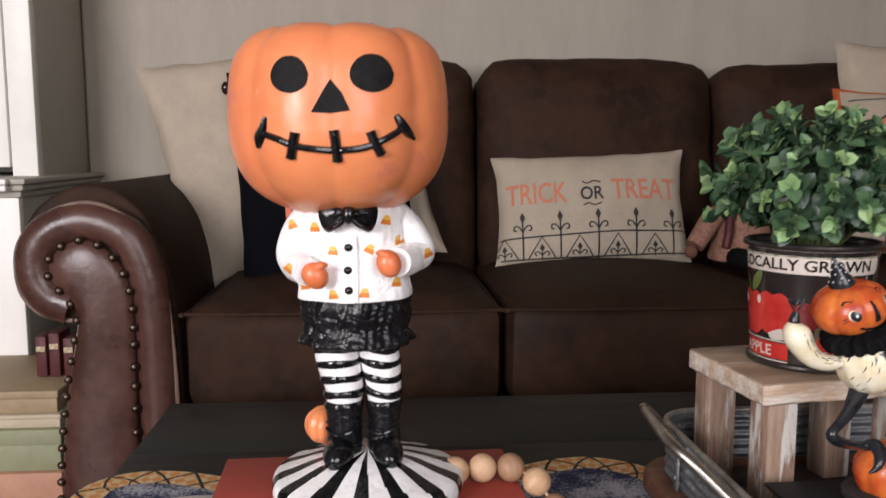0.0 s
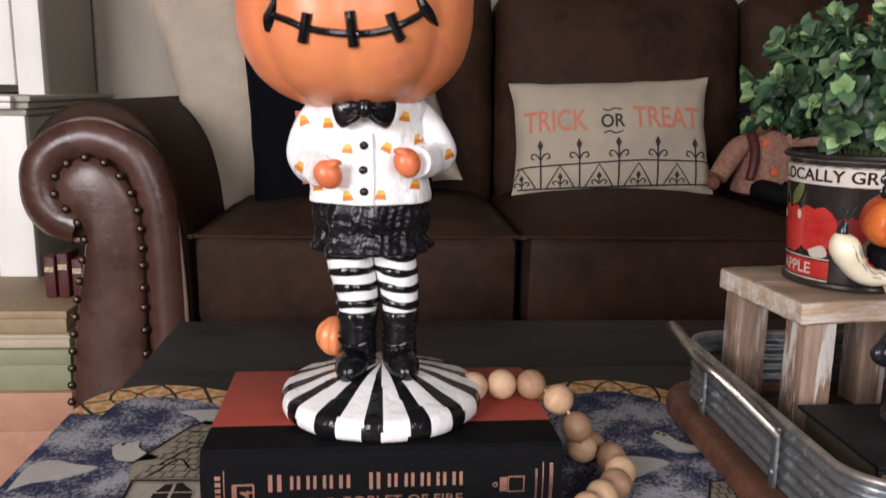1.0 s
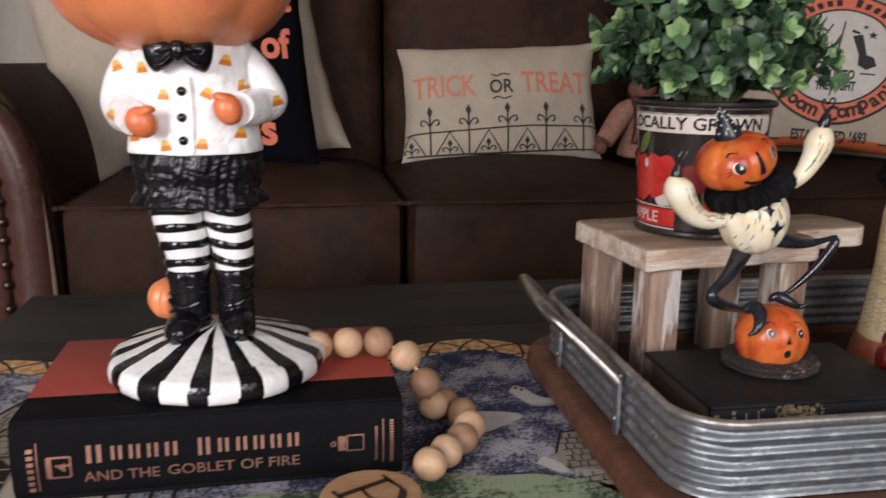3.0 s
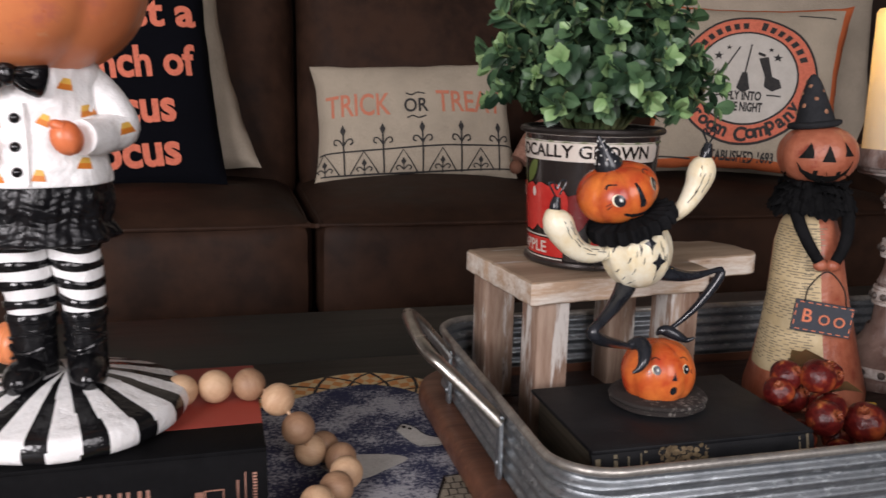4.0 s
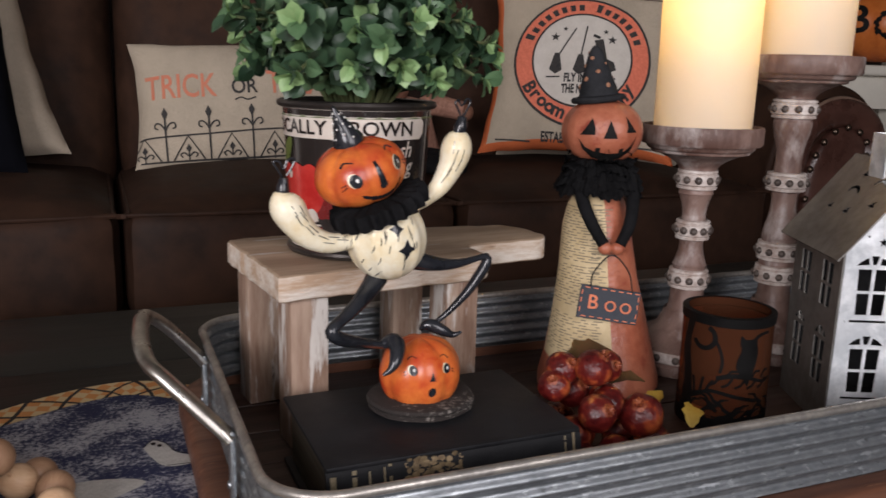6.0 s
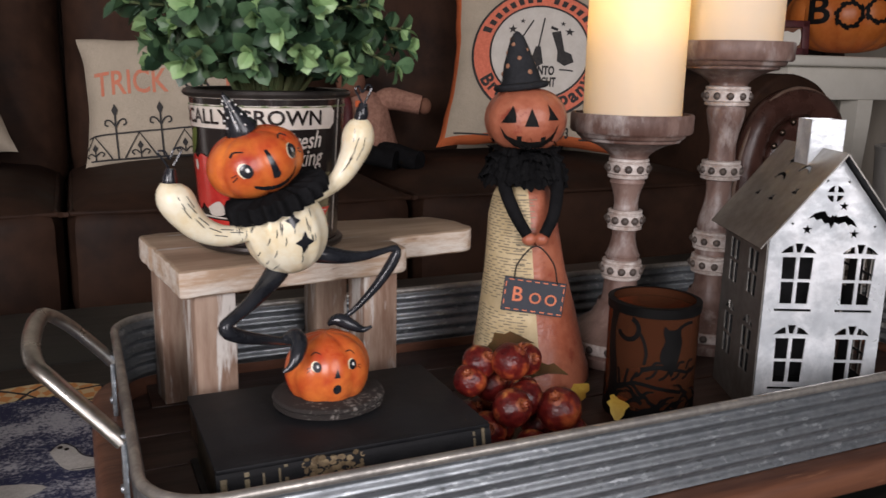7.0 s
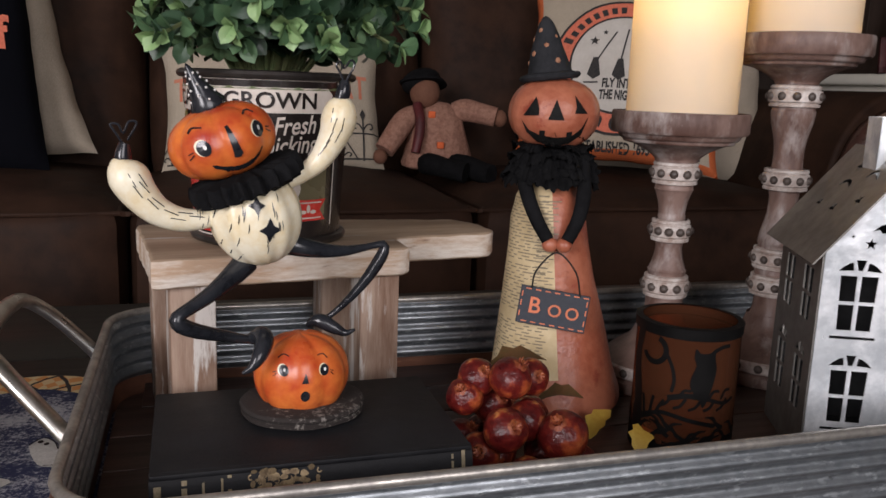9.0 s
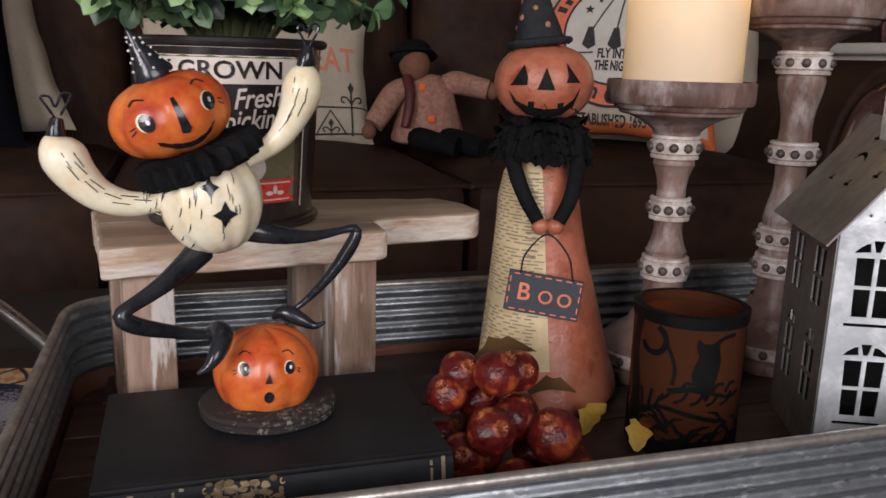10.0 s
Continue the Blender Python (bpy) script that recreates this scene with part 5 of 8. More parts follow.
    show("wall_ground_print", RUN_DARK, [(-0.018, 0.5235), (-0.012, 0.5235), (-0.008, 0.4905), (-0.014, 0.4905)], z=0.0040)
    show("path_print", RUN_CREAM, [(-0.20, 0.526), (-0.012, 0.527), (-0.004, 0.492), (-0.202, 0.492)], z=0.0038)
    steps = [f_stroke([(-0.086 + 0.004 * k, 0.532 - 0.0085 * k), (-0.020 + 0.003 * k, 0.530 - 0.0085 * k)], 0.0034) for k in range(4)]
    steps += [f_stroke([(-0.075 + 0.014 * k, 0.548), (-0.075 + 0.014 * k, 0.531)], 0.0026) for k in range(4)]
    steps += [f_stroke([(-0.097, 0.494), (-0.087, 0.533)], 0.003)]
    show("steps_print", RUN_DARK, *steps, z=0.0046)
    eyes = [f_disc(-0.216, 0.668, 0.0018, 0.0026), f_disc(0.2215, 0.676, 0.0018, 0.0024), f_disc(0.2255, 0.672, 0.0016, 0.0022)]
    show("ghost_eye_print", RUN_DARK, *eyes, z=0.0047)


build_table()
build_runner()


# ---- the thick novel ----
def build_novel():
    M = pose(-0.1250, 0.5345, TZ + 0.0052, 0, 0, 1.6)
    L, D, H = 0.236, 0.153, 0.0530
    bk = thing("hardcover_book", M, "thick black and red hardcover book lying on the runner", "book")
    b = BM()
    # boards: black cloth third at the spine, red paper beyond
    for z in (0.0018, H - 0.0018):
        box(b, L, 0.038, 0.0034, (L / 2, 0.0225, z), 0.001, 2, None, 0)
        red = BM()
        box(red, L, D - 0.0418, 0.0032, (L / 2, 0.0418 + (D - 0.0418) / 2, z), 0.001)
        part("cover_board", red, COVER_RED, bk, "red paper-covered board")
    prof = [(0.006, 0.0), (0.002, 0.006), (0.0002, 0.016), (-0.0006, H / 2), (0.0002, H - 0.016), (0.002, H - 0.006), (0.006, H)]
    prof = curve_pts(prof, 4)
    A = [(b.verts.new((0, y, z)), b.verts.new((L, y, z))) for y, z in prof]
    B = [(b.verts.new((0, y + 0.003, z * 0.94 + 0.03 * H)), b.verts.new((L, y + 0.003, z * 0.94 + 0.03 * H))) for y, z in prof]
    for (a0, a1), (c0, c1) in zip(A, A[1:]):
        b.faces.new((a0, a1, c1, c0))
    for (a0, a1), (c0, c1) in zip(B, B[1:]):
        b.faces.new((a1, a0, c0, c1))
    for k in (0, 1):
        for i in range(len(A) - 1):
            b.faces.new((A[i][k], A[i + 1][k], B[i + 1][k], B[i][k]))
    bmesh.ops.recalc_face_normals(b, faces=b.faces[:])
    tree = surface_of(b)
    cover = part("spine", b, COVER_BLACK, bk, "black cloth spine")
    b = BM()
    box(b, L - 0.010, D - 0.012, H - 0.0068, (L / 2, D / 2 + 0.001, H / 2), 0.001)
    part("page_block", b, PAGES, bk)
    # foil on the spine: the readable half of the title is lettered, names are bars
    foil = [f_text("AND THE", 0.0100, 0.0625, 0.0160, 0.004, 0.044), f_text("GOBLET OF FIRE", 0.0100, 0.1295, 0.0165, 0.004, 0.080)]
    for a, w in ((0.043, 0.0125), (0.057, 0.0095), (0.0675, 0.0095), (0.078, 0.0095), (0.0885, 0.0105), (0.108, 0.0105), (0.120, 0.0095), (0.131, 0.0095), (0.1415, 0.0095), (0.1520, 0.0095), (0.1625, 0.010)):
        tall = 0.0012 if a in (0.043, 0.108) else 0.0
        for k in (0.0, w * 0.46):
            foil.append(f_poly([(a + k, 0.0262 - tall), (a + k + w * 0.22, 0.0262 - tall), (a + k + w * 0.22, 0.0352 + tall), (a + k, 0.0352 + tall)]))
    for x, y0, y1, w, n in ((0.0110, 0.008, 0.038, 0.0036, 7), (0.2285, 0.010, 0.040, 0.0024, 16), (0.2185, 0.012, 0.036, 0.0015, 20)):
        for k in range(n):
            step = (y1 - y0) / n
            foil.append(f_stroke([(x, y0 + step * k), (x, y0 + step * (k + 0.62))], w))
    for x, y0, y1, w in ((0.0150, 0.008, 0.040, 0.0007), (0.2230, 0.010, 0.040, 0.0007)):
        foil.append(f_stroke([(x, y0), (x, y1)], w))
    x, y, s = 0.0270, 0.0235, 0.0066
    foil.append(f_join(f_stroke([(x - s, y - s), (x + s, y - s)], 0.0012), f_stroke([(x - s, y + s), (x + s, y + s)], 0.0012), f_stroke([(x - s, y - s), (x - s, y + s)], 0.0012), f_stroke([(x + s, y - s), (x + s, y + s)], 0.0012),
                       f_text("4", 0.012, x + 0.002, y, 0.01, None, 90), f_stroke([(x - 0.005, y - 0.006), (x - 0.005, y + 0.006)], 0.002)))
    x = 0.2010
    foil.append(f_join(f_ring(x + 0.004, 0.0255, 0.0068, 0.0080, 45, 405, 4), f_poly([(x - 0.007, 0.0205), (x - 0.002, 0.0205), (x - 0.002, 0.0305), (x - 0.007, 0.0305)]), f_ring(x - 0.010, 0.0255, 0.0010, 0.0019, 0, 360, 12)))
    b = BM()
    for f in foil:
        lay(b, f, facing(0, -0.02, 0), tree, 0, 0.0005, 0.012, 0.1)
    part("spine_foil", b, COPPER, cover, "copper foil lettering and bars")


build_novel()
BOOK_TOP = TZ + 0.0052 + 0.0530


# ---- the large pumpkin-headed statue (one plain mesh) ----
def build_statue():
    b = BM()
    # 0 orange 1 white 2 black 3 ruffle 4 flat black 5 yellow 6 orange paint 7 hands
    def stripe(a, z):
        wob = 0.014 * math.sin(z * 160 + 3 * a) + 0.014 * math.sin(5 * a + 1)
        u = ((a + 0.4078 + wob) / (2 * math.pi) * 14) % 1.0
        return 2 if u < 0.44 + 0.05 * math.sin(7 * a + 2) else 1

    def lean(z):
        return -0.020 * z / 0.35
    lathe(b, [(0.0, 0.0)] + curve_pts([(0.064, 0.0), (0.0708, 0.003), (0.0727, 0.009), (0.0708, 0.0155), (0.066, 0.0185), (0.054, 0.0225), (0.040, 0.0275), (0.025, 0.0315)], 5) + [(0.0, 0.034)], 280, Matrix.Translation((-0.0025, 0, 0)), 1,
          lambda a, r, z: r * (1 + 0.006 * math.sin(5 * a + 1) + 0.004 * math.sin(11 * a)), stripe, False)
    # boots with splayed toes, striped stockings
    for cx, toe, rb, top, rt in ((-0.0200, -0.0238, 0.0136, -0.0252, 0.0164), (0.0102, 0.0126, 0.0124, 0.0066, 0.0150)):
        tube(b, [(cx + (toe - cx) * 0.4, 0.002, 0.024, rb), (cx, 0.003, 0.041, rb), (cx, 0.003, 0.056, rb * 0.97), (cx, 0.002, 0.068, rb * 1.04), (cx, 0.002, 0.0725, rb * 1.02)], rb, 28, 2, 5)
        for zc in (0.043, 0.051, 0.059, 0.0655):
            tube(b, [(cx + rb * 0.97 * math.cos(t), 0.003 + rb * 0.97 * math.sin(t), zc + 0.0022 * math.sin(2.2 * t + zc * 300), 0.0016) for t in [radians(-165 + 15 * q) for q in range(11)]], 0.0016, 8, 2, 2)
        lathe(b, [(rb * 0.98, 0.0675), (rb * 1.11, 0.0690), (rb * 1.13, 0.0720), (rb * 1.02, 0.0745)], 28, Matrix.Translation((cx, 0.002, 0)), 2, lambda a, r, z: r * (1 + 0.02 * math.sin(9 * a)), None, False)
        blob(b, (toe, -0.0120, 0.0355), (0.0116, 0.0195, 0.0118), Euler((radians(6), 0, radians(-8 if toe < 0 else 8))).to_matrix(), 2)
        tube(b, [(cx, 0.002, 0.0670, rb * 0.86), (cx, 0.002, 0.0745, rb * 0.99), (cx, 0.002, 0.086, rb * 1.06), (cx + (top - cx) * 0.5, 0.002, 0.100, rt * 0.97), (top, 0.002, 0.114, rt), (top, 0.002, 0.132, rt * 0.98)], rt, 28, 1, 5)
        for zb in (0.0808, 0.0932, 0.1054, 0.1172):
            u = min(1.0, max(0.0, (zb - 0.080) / 0.034))
            xb, rr = cx + (top - cx) * u, rb * 1.05 + (rt - rb * 1.05) * u + 0.0003
            side = -1 if cx < 0 else 1
            tube(b, [(xb + rr * math.cos(a), 0.002 + rr * math.sin(a), zb + 0.0009 * math.sin(a * 2 + side) - side * 0.0014 * math.cos(a), 0.0022 + 0.0003 * math.sin(3 * a + zb * 900)) for a in [2 * math.pi * i / 40 for i in range(40)]], 0.0022, 10, 2, 0, (0.5, 1.35), True)
    # ruffled breeches
    sx = -0.0095

    def ruf(a, r, z):
        plume = abs(((a * 10 / math.pi + 0.3) % 2) - 1)
        d = 1 + 0.045 * math.sin(8 * a + 0.6 + 12 * (z - 0.14)) + 0.0075 * math.sin(z * 1300 + 7.0 * plume + 5 * noise.noise(Vector((a * 3, z * 200, 0)))) + 0.040 * (1 - plume) + 0.045 * noise.noise(Vector((5 * math.cos(a), 5 * math.sin(a), z * 150))) + 0.008 * math.sin(37 * a - z * 160)
        return r * d
    prof = [(0.029, 0.1255), (0.0375, 0.1200), (0.0412, 0.1230), (0.0372, 0.1310), (0.0370, 0.136), (0.0385, 0.142), (0.0385, 0.150), (0.0360, 0.162)]
    prof = curve_pts(prof, 9)
    lathe(b, prof, 240, Matrix.Translation((sx, 0.002, 0)) @ Matrix.Diagonal((1.0, 0.80, 1, 1)), 3, ruf)
    # shirt with a flared, wavy hem
    hx = -0.0105

    def shirt(a, r, z):
        hem = max(0.0, (0.172 - z) / 0.016)
        fold = noise.noise(Vector((3.2 * math.cos(a), 3.2 * math.sin(a), z * 42))) + 0.6 * noise.noise(Vector((8 * math.cos(a), 8 * math.sin(a), z * 120)))
        return r * (1 + 0.018 * math.sin(5 * a + z * 60) + 0.030 * hem * math.sin(7 * a + 0.8) + 0.030 * fold)
    prof = curve_pts([(0.036, 0.1575), (0.0412, 0.1565), (0.0422, 0.159), (0.0414, 0.168), (0.0392, 0.180), (0.0384, 0.195), (0.0386, 0.210), (0.0386, 0.222), (0.034, 0.234), (0.024, 0.242), (0.0, 0.244)], 6)
    lathe(b, prof, 120, Matrix.Translation((hx, 0.002, 0)) @ Matrix.Diagonal((1.0, 0.80, 1, 1)), 1, shirt, None, False)
    for s, sh, el, fore, hd in ((-1, -0.0430, (-0.0560, 0.000, 0.1900), (-0.0480, -0.020, 0.1815), (-0.0368, -0.0385, 0.1786)), (1, 0.0185, (0.0375, 0.000, 0.1905), (0.0270, -0.020, 0.1860), (0.0142, -0.0385, 0.1868))):
        tube(b, [(sh + s * -0.006, 0.004, 0.2270, 0.0096), (sh, 0.004, 0.2180, 0.0124), ((sh + el[0]) / 2 + s * 0.002, 0.003, 0.2050, 0.0124), (el[0], el[1], el[2], 0.0118), (fore[0] + s * 0.003, -0.012, fore[2] + 0.001, 0.0118), (fore[0], fore[1], fore[2], 0.0112), ((fore[0] + hd[0]) / 2, -0.031, (fore[2] + hd[2]) / 2, 0.0104)], 0.013, 28, 1, 6)
        mitt = Euler((0, radians(-38 if s < 0 else -20), 0)).to_matrix()
        blob(b, hd, (0.0088, 0.0076, 0.0102), mitt, 7, 24, 14, lambda u, ph, th: 1 + 0.035 * math.sin(4 * ph) * max(0.0, -u.z))
        tube(b, [(hd[0] - s * 0.001, hd[1] - 0.003, hd[2] + 0.0060, 0.0036), (hd[0] - s * 0.0050, hd[1] - 0.003, hd[2] + 0.0078, 0.0030), (hd[0] - s * 0.0082, hd[1] - 0.001, hd[2] + 0.0078, 0.0014)], 0.003, 10, 7, 3)
    # placket seam
    tube(b, [(hx + 0.0015, -0.0300, 0.2060), (hx + 0.0020, -0.0302, 0.1900), (hx + 0.0024, -0.0318, 0.1720), (hx + 0.0022, -0.0332, 0.1580)], 0.0009, 6, 1, 4)
    # head: an open pumpkin bowl
    hc = Vector((lean(0.29) - 0.003, 0.0, 0.2892))
    R = (0.0796, 0.0770, 0.0700)

    def head(u, ph, th):
        crease = 1 - abs(math.sin((ph + math.pi / 2 + 0.03) * 4)) ** 0.75
        lobe = 1 - 0.042 * crease * math.sin(th) ** 0.5 + 0.006 * noise.noise(u * 5) + 0.003 * noise.noise(u * 14)
        n = 3.9 if u.z > 0 else 2.5
        s = 0.15 + 0.85 * (abs(math.sin(th)) ** n + abs(math.cos(th)) ** n) ** (-1 / n)
        top = 0.94 - 0.012 * crease
        if u.z * s > top:
            s *= top / (u.z * s)
        elif u.z < 0:
            s *= min(1.0, 0.955 / max(abs(u.z), 1e-3))
        return lobe * s
    blob(b, hc, R, None, 0, 144, 60, head)
    tree = surface_of(b)
    F = facing(hc.x, -0.2, hc.z)

    def g(px, py):
        return (0.0030 + (px - 603) * 0.000362, (209 - py) * 0.000352)

    for cx, cy, rx, ry in ((515, 129, 34, 35), (660, 126, 39, 36)):
        e = curve_pts([(g(cx + rx * math.cos(a) * (1 + 0.05 * math.sin(3 * a)), cy + ry * math.sin(a))) for a in [2 * math.pi * i / 10 for i in range(11)]], 3)[:-1]
        lay(b, f_poly(e), F, tree, 4, 0.0007, 0.006, 0.4)
    lay(b, f_poly([g(587, 138), g(575, 158), g(553, 199), g(585, 201), g(621, 196), g(606, 162)]), F, tree, 4, 0.0007, 0.006, 0.4)

    def raised(pts, r, mi):
        out = []
        for p in curve_pts(pts, 4):
            h = tree.ray_cast(F @ Vector((*g(*p[:2]), 0)), Vector((0, 1, 0)), 0.4)
            if h[0]:
                out.append((*(h[0] + Vector((0, -r * 0.2, 0))), r * (p[2] if len(p) > 2 else 1)))
        if len(out) > 1:
            tube(b, out, r, 8, mi)
    raised([(462, 238), (490, 248), (520, 261), (560, 268), (600, 270), (640, 266), (672, 254), (700, 238), (720, 222)], 0.0024, 2)
    for st in ([(469, 207, 0.45), (465, 228, 0.9), (458, 246, 1.25), (454, 264, 0.6)], [(702, 203, 0.6), (712, 220, 1.1), (724, 236, 1.0), (736, 248, 0.4)], [(524, 236, 0.9), (520, 258), (515, 284, 1.1)], [(592, 232, 0.8), (595, 258), (598, 290, 1.1)], [(656, 234, 0.8), (664, 256), (675, 277, 1.1)]):
        raised(st, 0.0033, 2)
    # bow tie and buttons
    for s in (-1, 1):
        tube(b, [(-0.0135 + s * 0.002, -0.0375, 0.2225, 0.0052), (-0.0135 + s * 0.0068, -0.0375, 0.2210, 0.0076), (-0.0135 + s * 0.0115, -0.0355, 0.2198, 0.0094), (-0.0135 + s * 0.0150, -0.0335, 0.2190, 0.0103), (-0.0135 + s * 0.0166, -0.0322, 0.2186, 0.0100)], 0.008, 18, 2, 4, (0.5, 1.0))
        for dz in (-0.004, 0.002):
            tube(b, [(-0.0135 + s * 0.003, -0.0425, 0.2225 + dz * 0.3, 0.0012), (-0.0135 + s * 0.0088, -0.0415, 0.2200 + dz, 0.0016), (-0.0135 + s * 0.0138, -0.0385, 0.2188 + dz * 1.3, 0.0010)], 0.001, 8, 2, 3)
    blob(b, (-0.0130, -0.0410, 0.2225), (0.0052, 0.0050, 0.0070), None, 2)
    t2 = surface_of(b)
    for x, z in ((-0.0140, 0.1972), (-0.0145, 0.1806), (-0.0140, 0.1661)):
        h = t2.ray_cast(Vector((x, -0.2, z)), Vector((0, 1, 0)), 0.4)
        if h[0]:
            blob(b, h[0] + Vector((0, 0.0004, 0)), (0.0031, 0.0026, 0.0031), None, 2, 14, 10)
    # candy corn on the shirt
    for x, z, t in ((-0.055, 0.2127, 20), (-0.038, 0.2117, 4), (-0.025, 0.1951, -2), (0.001, 0.1961, -25), (0.013, 0.2169, -12), (0.022, 0.2013, 15), (0.043, 0.191, 14), (-0.056, 0.1827, -25), (-0.046, 0.1682, 14), (-0.025, 0.163, 8), (-0.003, 0.1641, -6), (0.020, 0.1703, -6)):
        c, sn, k = math.cos(radians(t)), math.sin(radians(t)), 0.00042

        def q(u, v):
            return (x - hc.x + k * (c * u - sn * v), z - hc.z + k * (sn * u + c * v))
        lay(b, f_poly([q(-4, 8), q(4, 8), q(7, 0), q(-7, 0)]), F, t2, 5, 0.0006, 0.004, 0.4)
        lay(b, f_poly([q(-7, 0), q(7, 0), q(9, -8), q(-9, -8)]), F, t2, 6, 0.0006, 0.004, 0.4)
    # little pumpkin behind the heel, and the bail knob on the head
    blob(b, (-0.0335, 0.024, 0.0465), (0.0186, 0.0178, 0.0172), None, 0, 64, 20, ribs(10, 0.17, 0.12, 0.3))
    blob(b, (hc.x - 0.0805, 0.0, hc.z + 0.024), (0.0035, 0.004, 0.0050), None, 2, 10, 8)
    for v in b.verts:
        if v.co.z > 0.03:
            v.co.z = 0.03 + (v.co.z - 0.03) * 0.966
    ob = part("pumpkin_head_statue", b, [RESIN_ORANGE, RESIN_WHITE, RESIN_BLACK, RESIN_RUFFLE, EYE_BLACK, CANDY_YELLOW, CANDY_ORANGE, SKIN_ORANGE], m=pose(-0.007, 0.610, BOOK_TOP + 0.0003))
    tagged(ob, "painted resin pumpkin-headed statue on a striped round base", "statue")


build_statue()


# ---- bead garland with a lettered wooden tag ----
def build_garland():
    g = thing("bead_garland", pose(0.088, 0.497, TZ + 0.005), "wooden bead garland with a round lettered wood tag", "garland")
    o = Vector((0.088, 0.497, TZ + 0.005))
    r = 0.0113
    pts = [(0.058, 0.618, BOOK_TOP + r), (0.080, 0.622, BOOK_TOP + r), (0.1025, 0.6215, BOOK_TOP + r), (0.121, 0.609, BOOK_TOP + 0.004), (0.1335, 0.600, BOOK_TOP - 0.014), (0.143, 0.618, TZ + 0.019),
           (0.153, 0.629, TZ + 0.0045 + r), (0.163, 0.608, TZ + 0.0045 + r), (0.164, 0.586, TZ + 0.0045 + r), (0.155, 0.566, TZ + 0.0045 + r), (0.141, 0.549, TZ + 0.0045 + r), (0.1275, 0.5325, TZ + 0.0045 + r)]
    meshes = {}
    for i, p in enumerate(pts):
        mat = (BEADWOOD, BEADWOOD_DARK)[i in (2, 4, 6, 7, 9)]
        if mat.name not in meshes:
            b = BM()
            blob(b, (0, 0, 0), (r, r, r * 0.96), None, 0, 24, 14)
            meshes[mat.name] = part("bead", b, mat, g, m=Matrix.Translation(Vector(p) - o) @ Euler((i * 1.3, i * 0.7, 0)).to_matrix().to_4x4())
        else:
            share(meshes[mat.name], g, Matrix.Translation(Vector(p) - o) @ Euler((i * 1.3, i * 0.7, 0)).to_matrix().to_4x4(), "bead")
    b = BM()
    tube(b, [Vector(p) - o for p in pts], 0.0012, 6, 0, 3)
    part("cord", b, BEADWOOD, g)
    b = BM()
    lathe(b, [(0.0, 0.0), (0.0295, 0.0), (0.0305, 0.0012), (0.0308, 0.008), (0.0303, 0.0155), (0.0290, 0.017), (0.0, 0.017)], 48, None, 0, None, None, False)
    tree = surface_of(b)
    tag = part("wood_tag", b, DISCWOOD, g, "round wooden tag", m=Matrix.Translation((-0.002, -0.008, 0)))
    b = BM()
    P = f_join(f_stroke([(-0.010, -0.017), (-0.010, 0.017)], 0.0042), f_stroke([(-0.016, 0.017), (-0.004, 0.017)], 0.0022), f_stroke([(-0.017, -0.017), (-0.003, -0.017)], 0.0022),
               f_stroke([(-0.010, 0.016), (0.004, 0.017), (0.013, 0.010), (0.012, 0.002), (0.003, -0.003), (-0.010, -0.002)], [0.002] * 6 + [0.0045] * 14 + [0.002] * 8, 5))
    lay(b, f_move(P, 1.02), Matrix.Translation((0.001, -0.002, 0.03)) @ Matrix.Rotation(radians(-62), 4, "Z"), tree, 0, 0.0005, 0.01, 0.1)
    part("lettering", b, BURNT, tag)


build_garland()


# ---- galvanised tray ----
TX0, TX1, TY0, TY1 = 0.262, 0.900, 0.448, 0.742
FZ = TZ + 0.018


def round_rect(x0, x1, y0, y1, r, n=8):
    out = []
    for cx, cy, a in ((x1 - r, y0 + r, -90), (x1 - r, y1 - r, 0), (x0 + r, y1 - r, 90), (x0 + r, y0 + r, 180)):
        for i in range(n + 1):
            t = radians(a + 90 * i / n)
            out.append((cx + r * math.cos(t), cy + r * math.sin(t)))
    return out


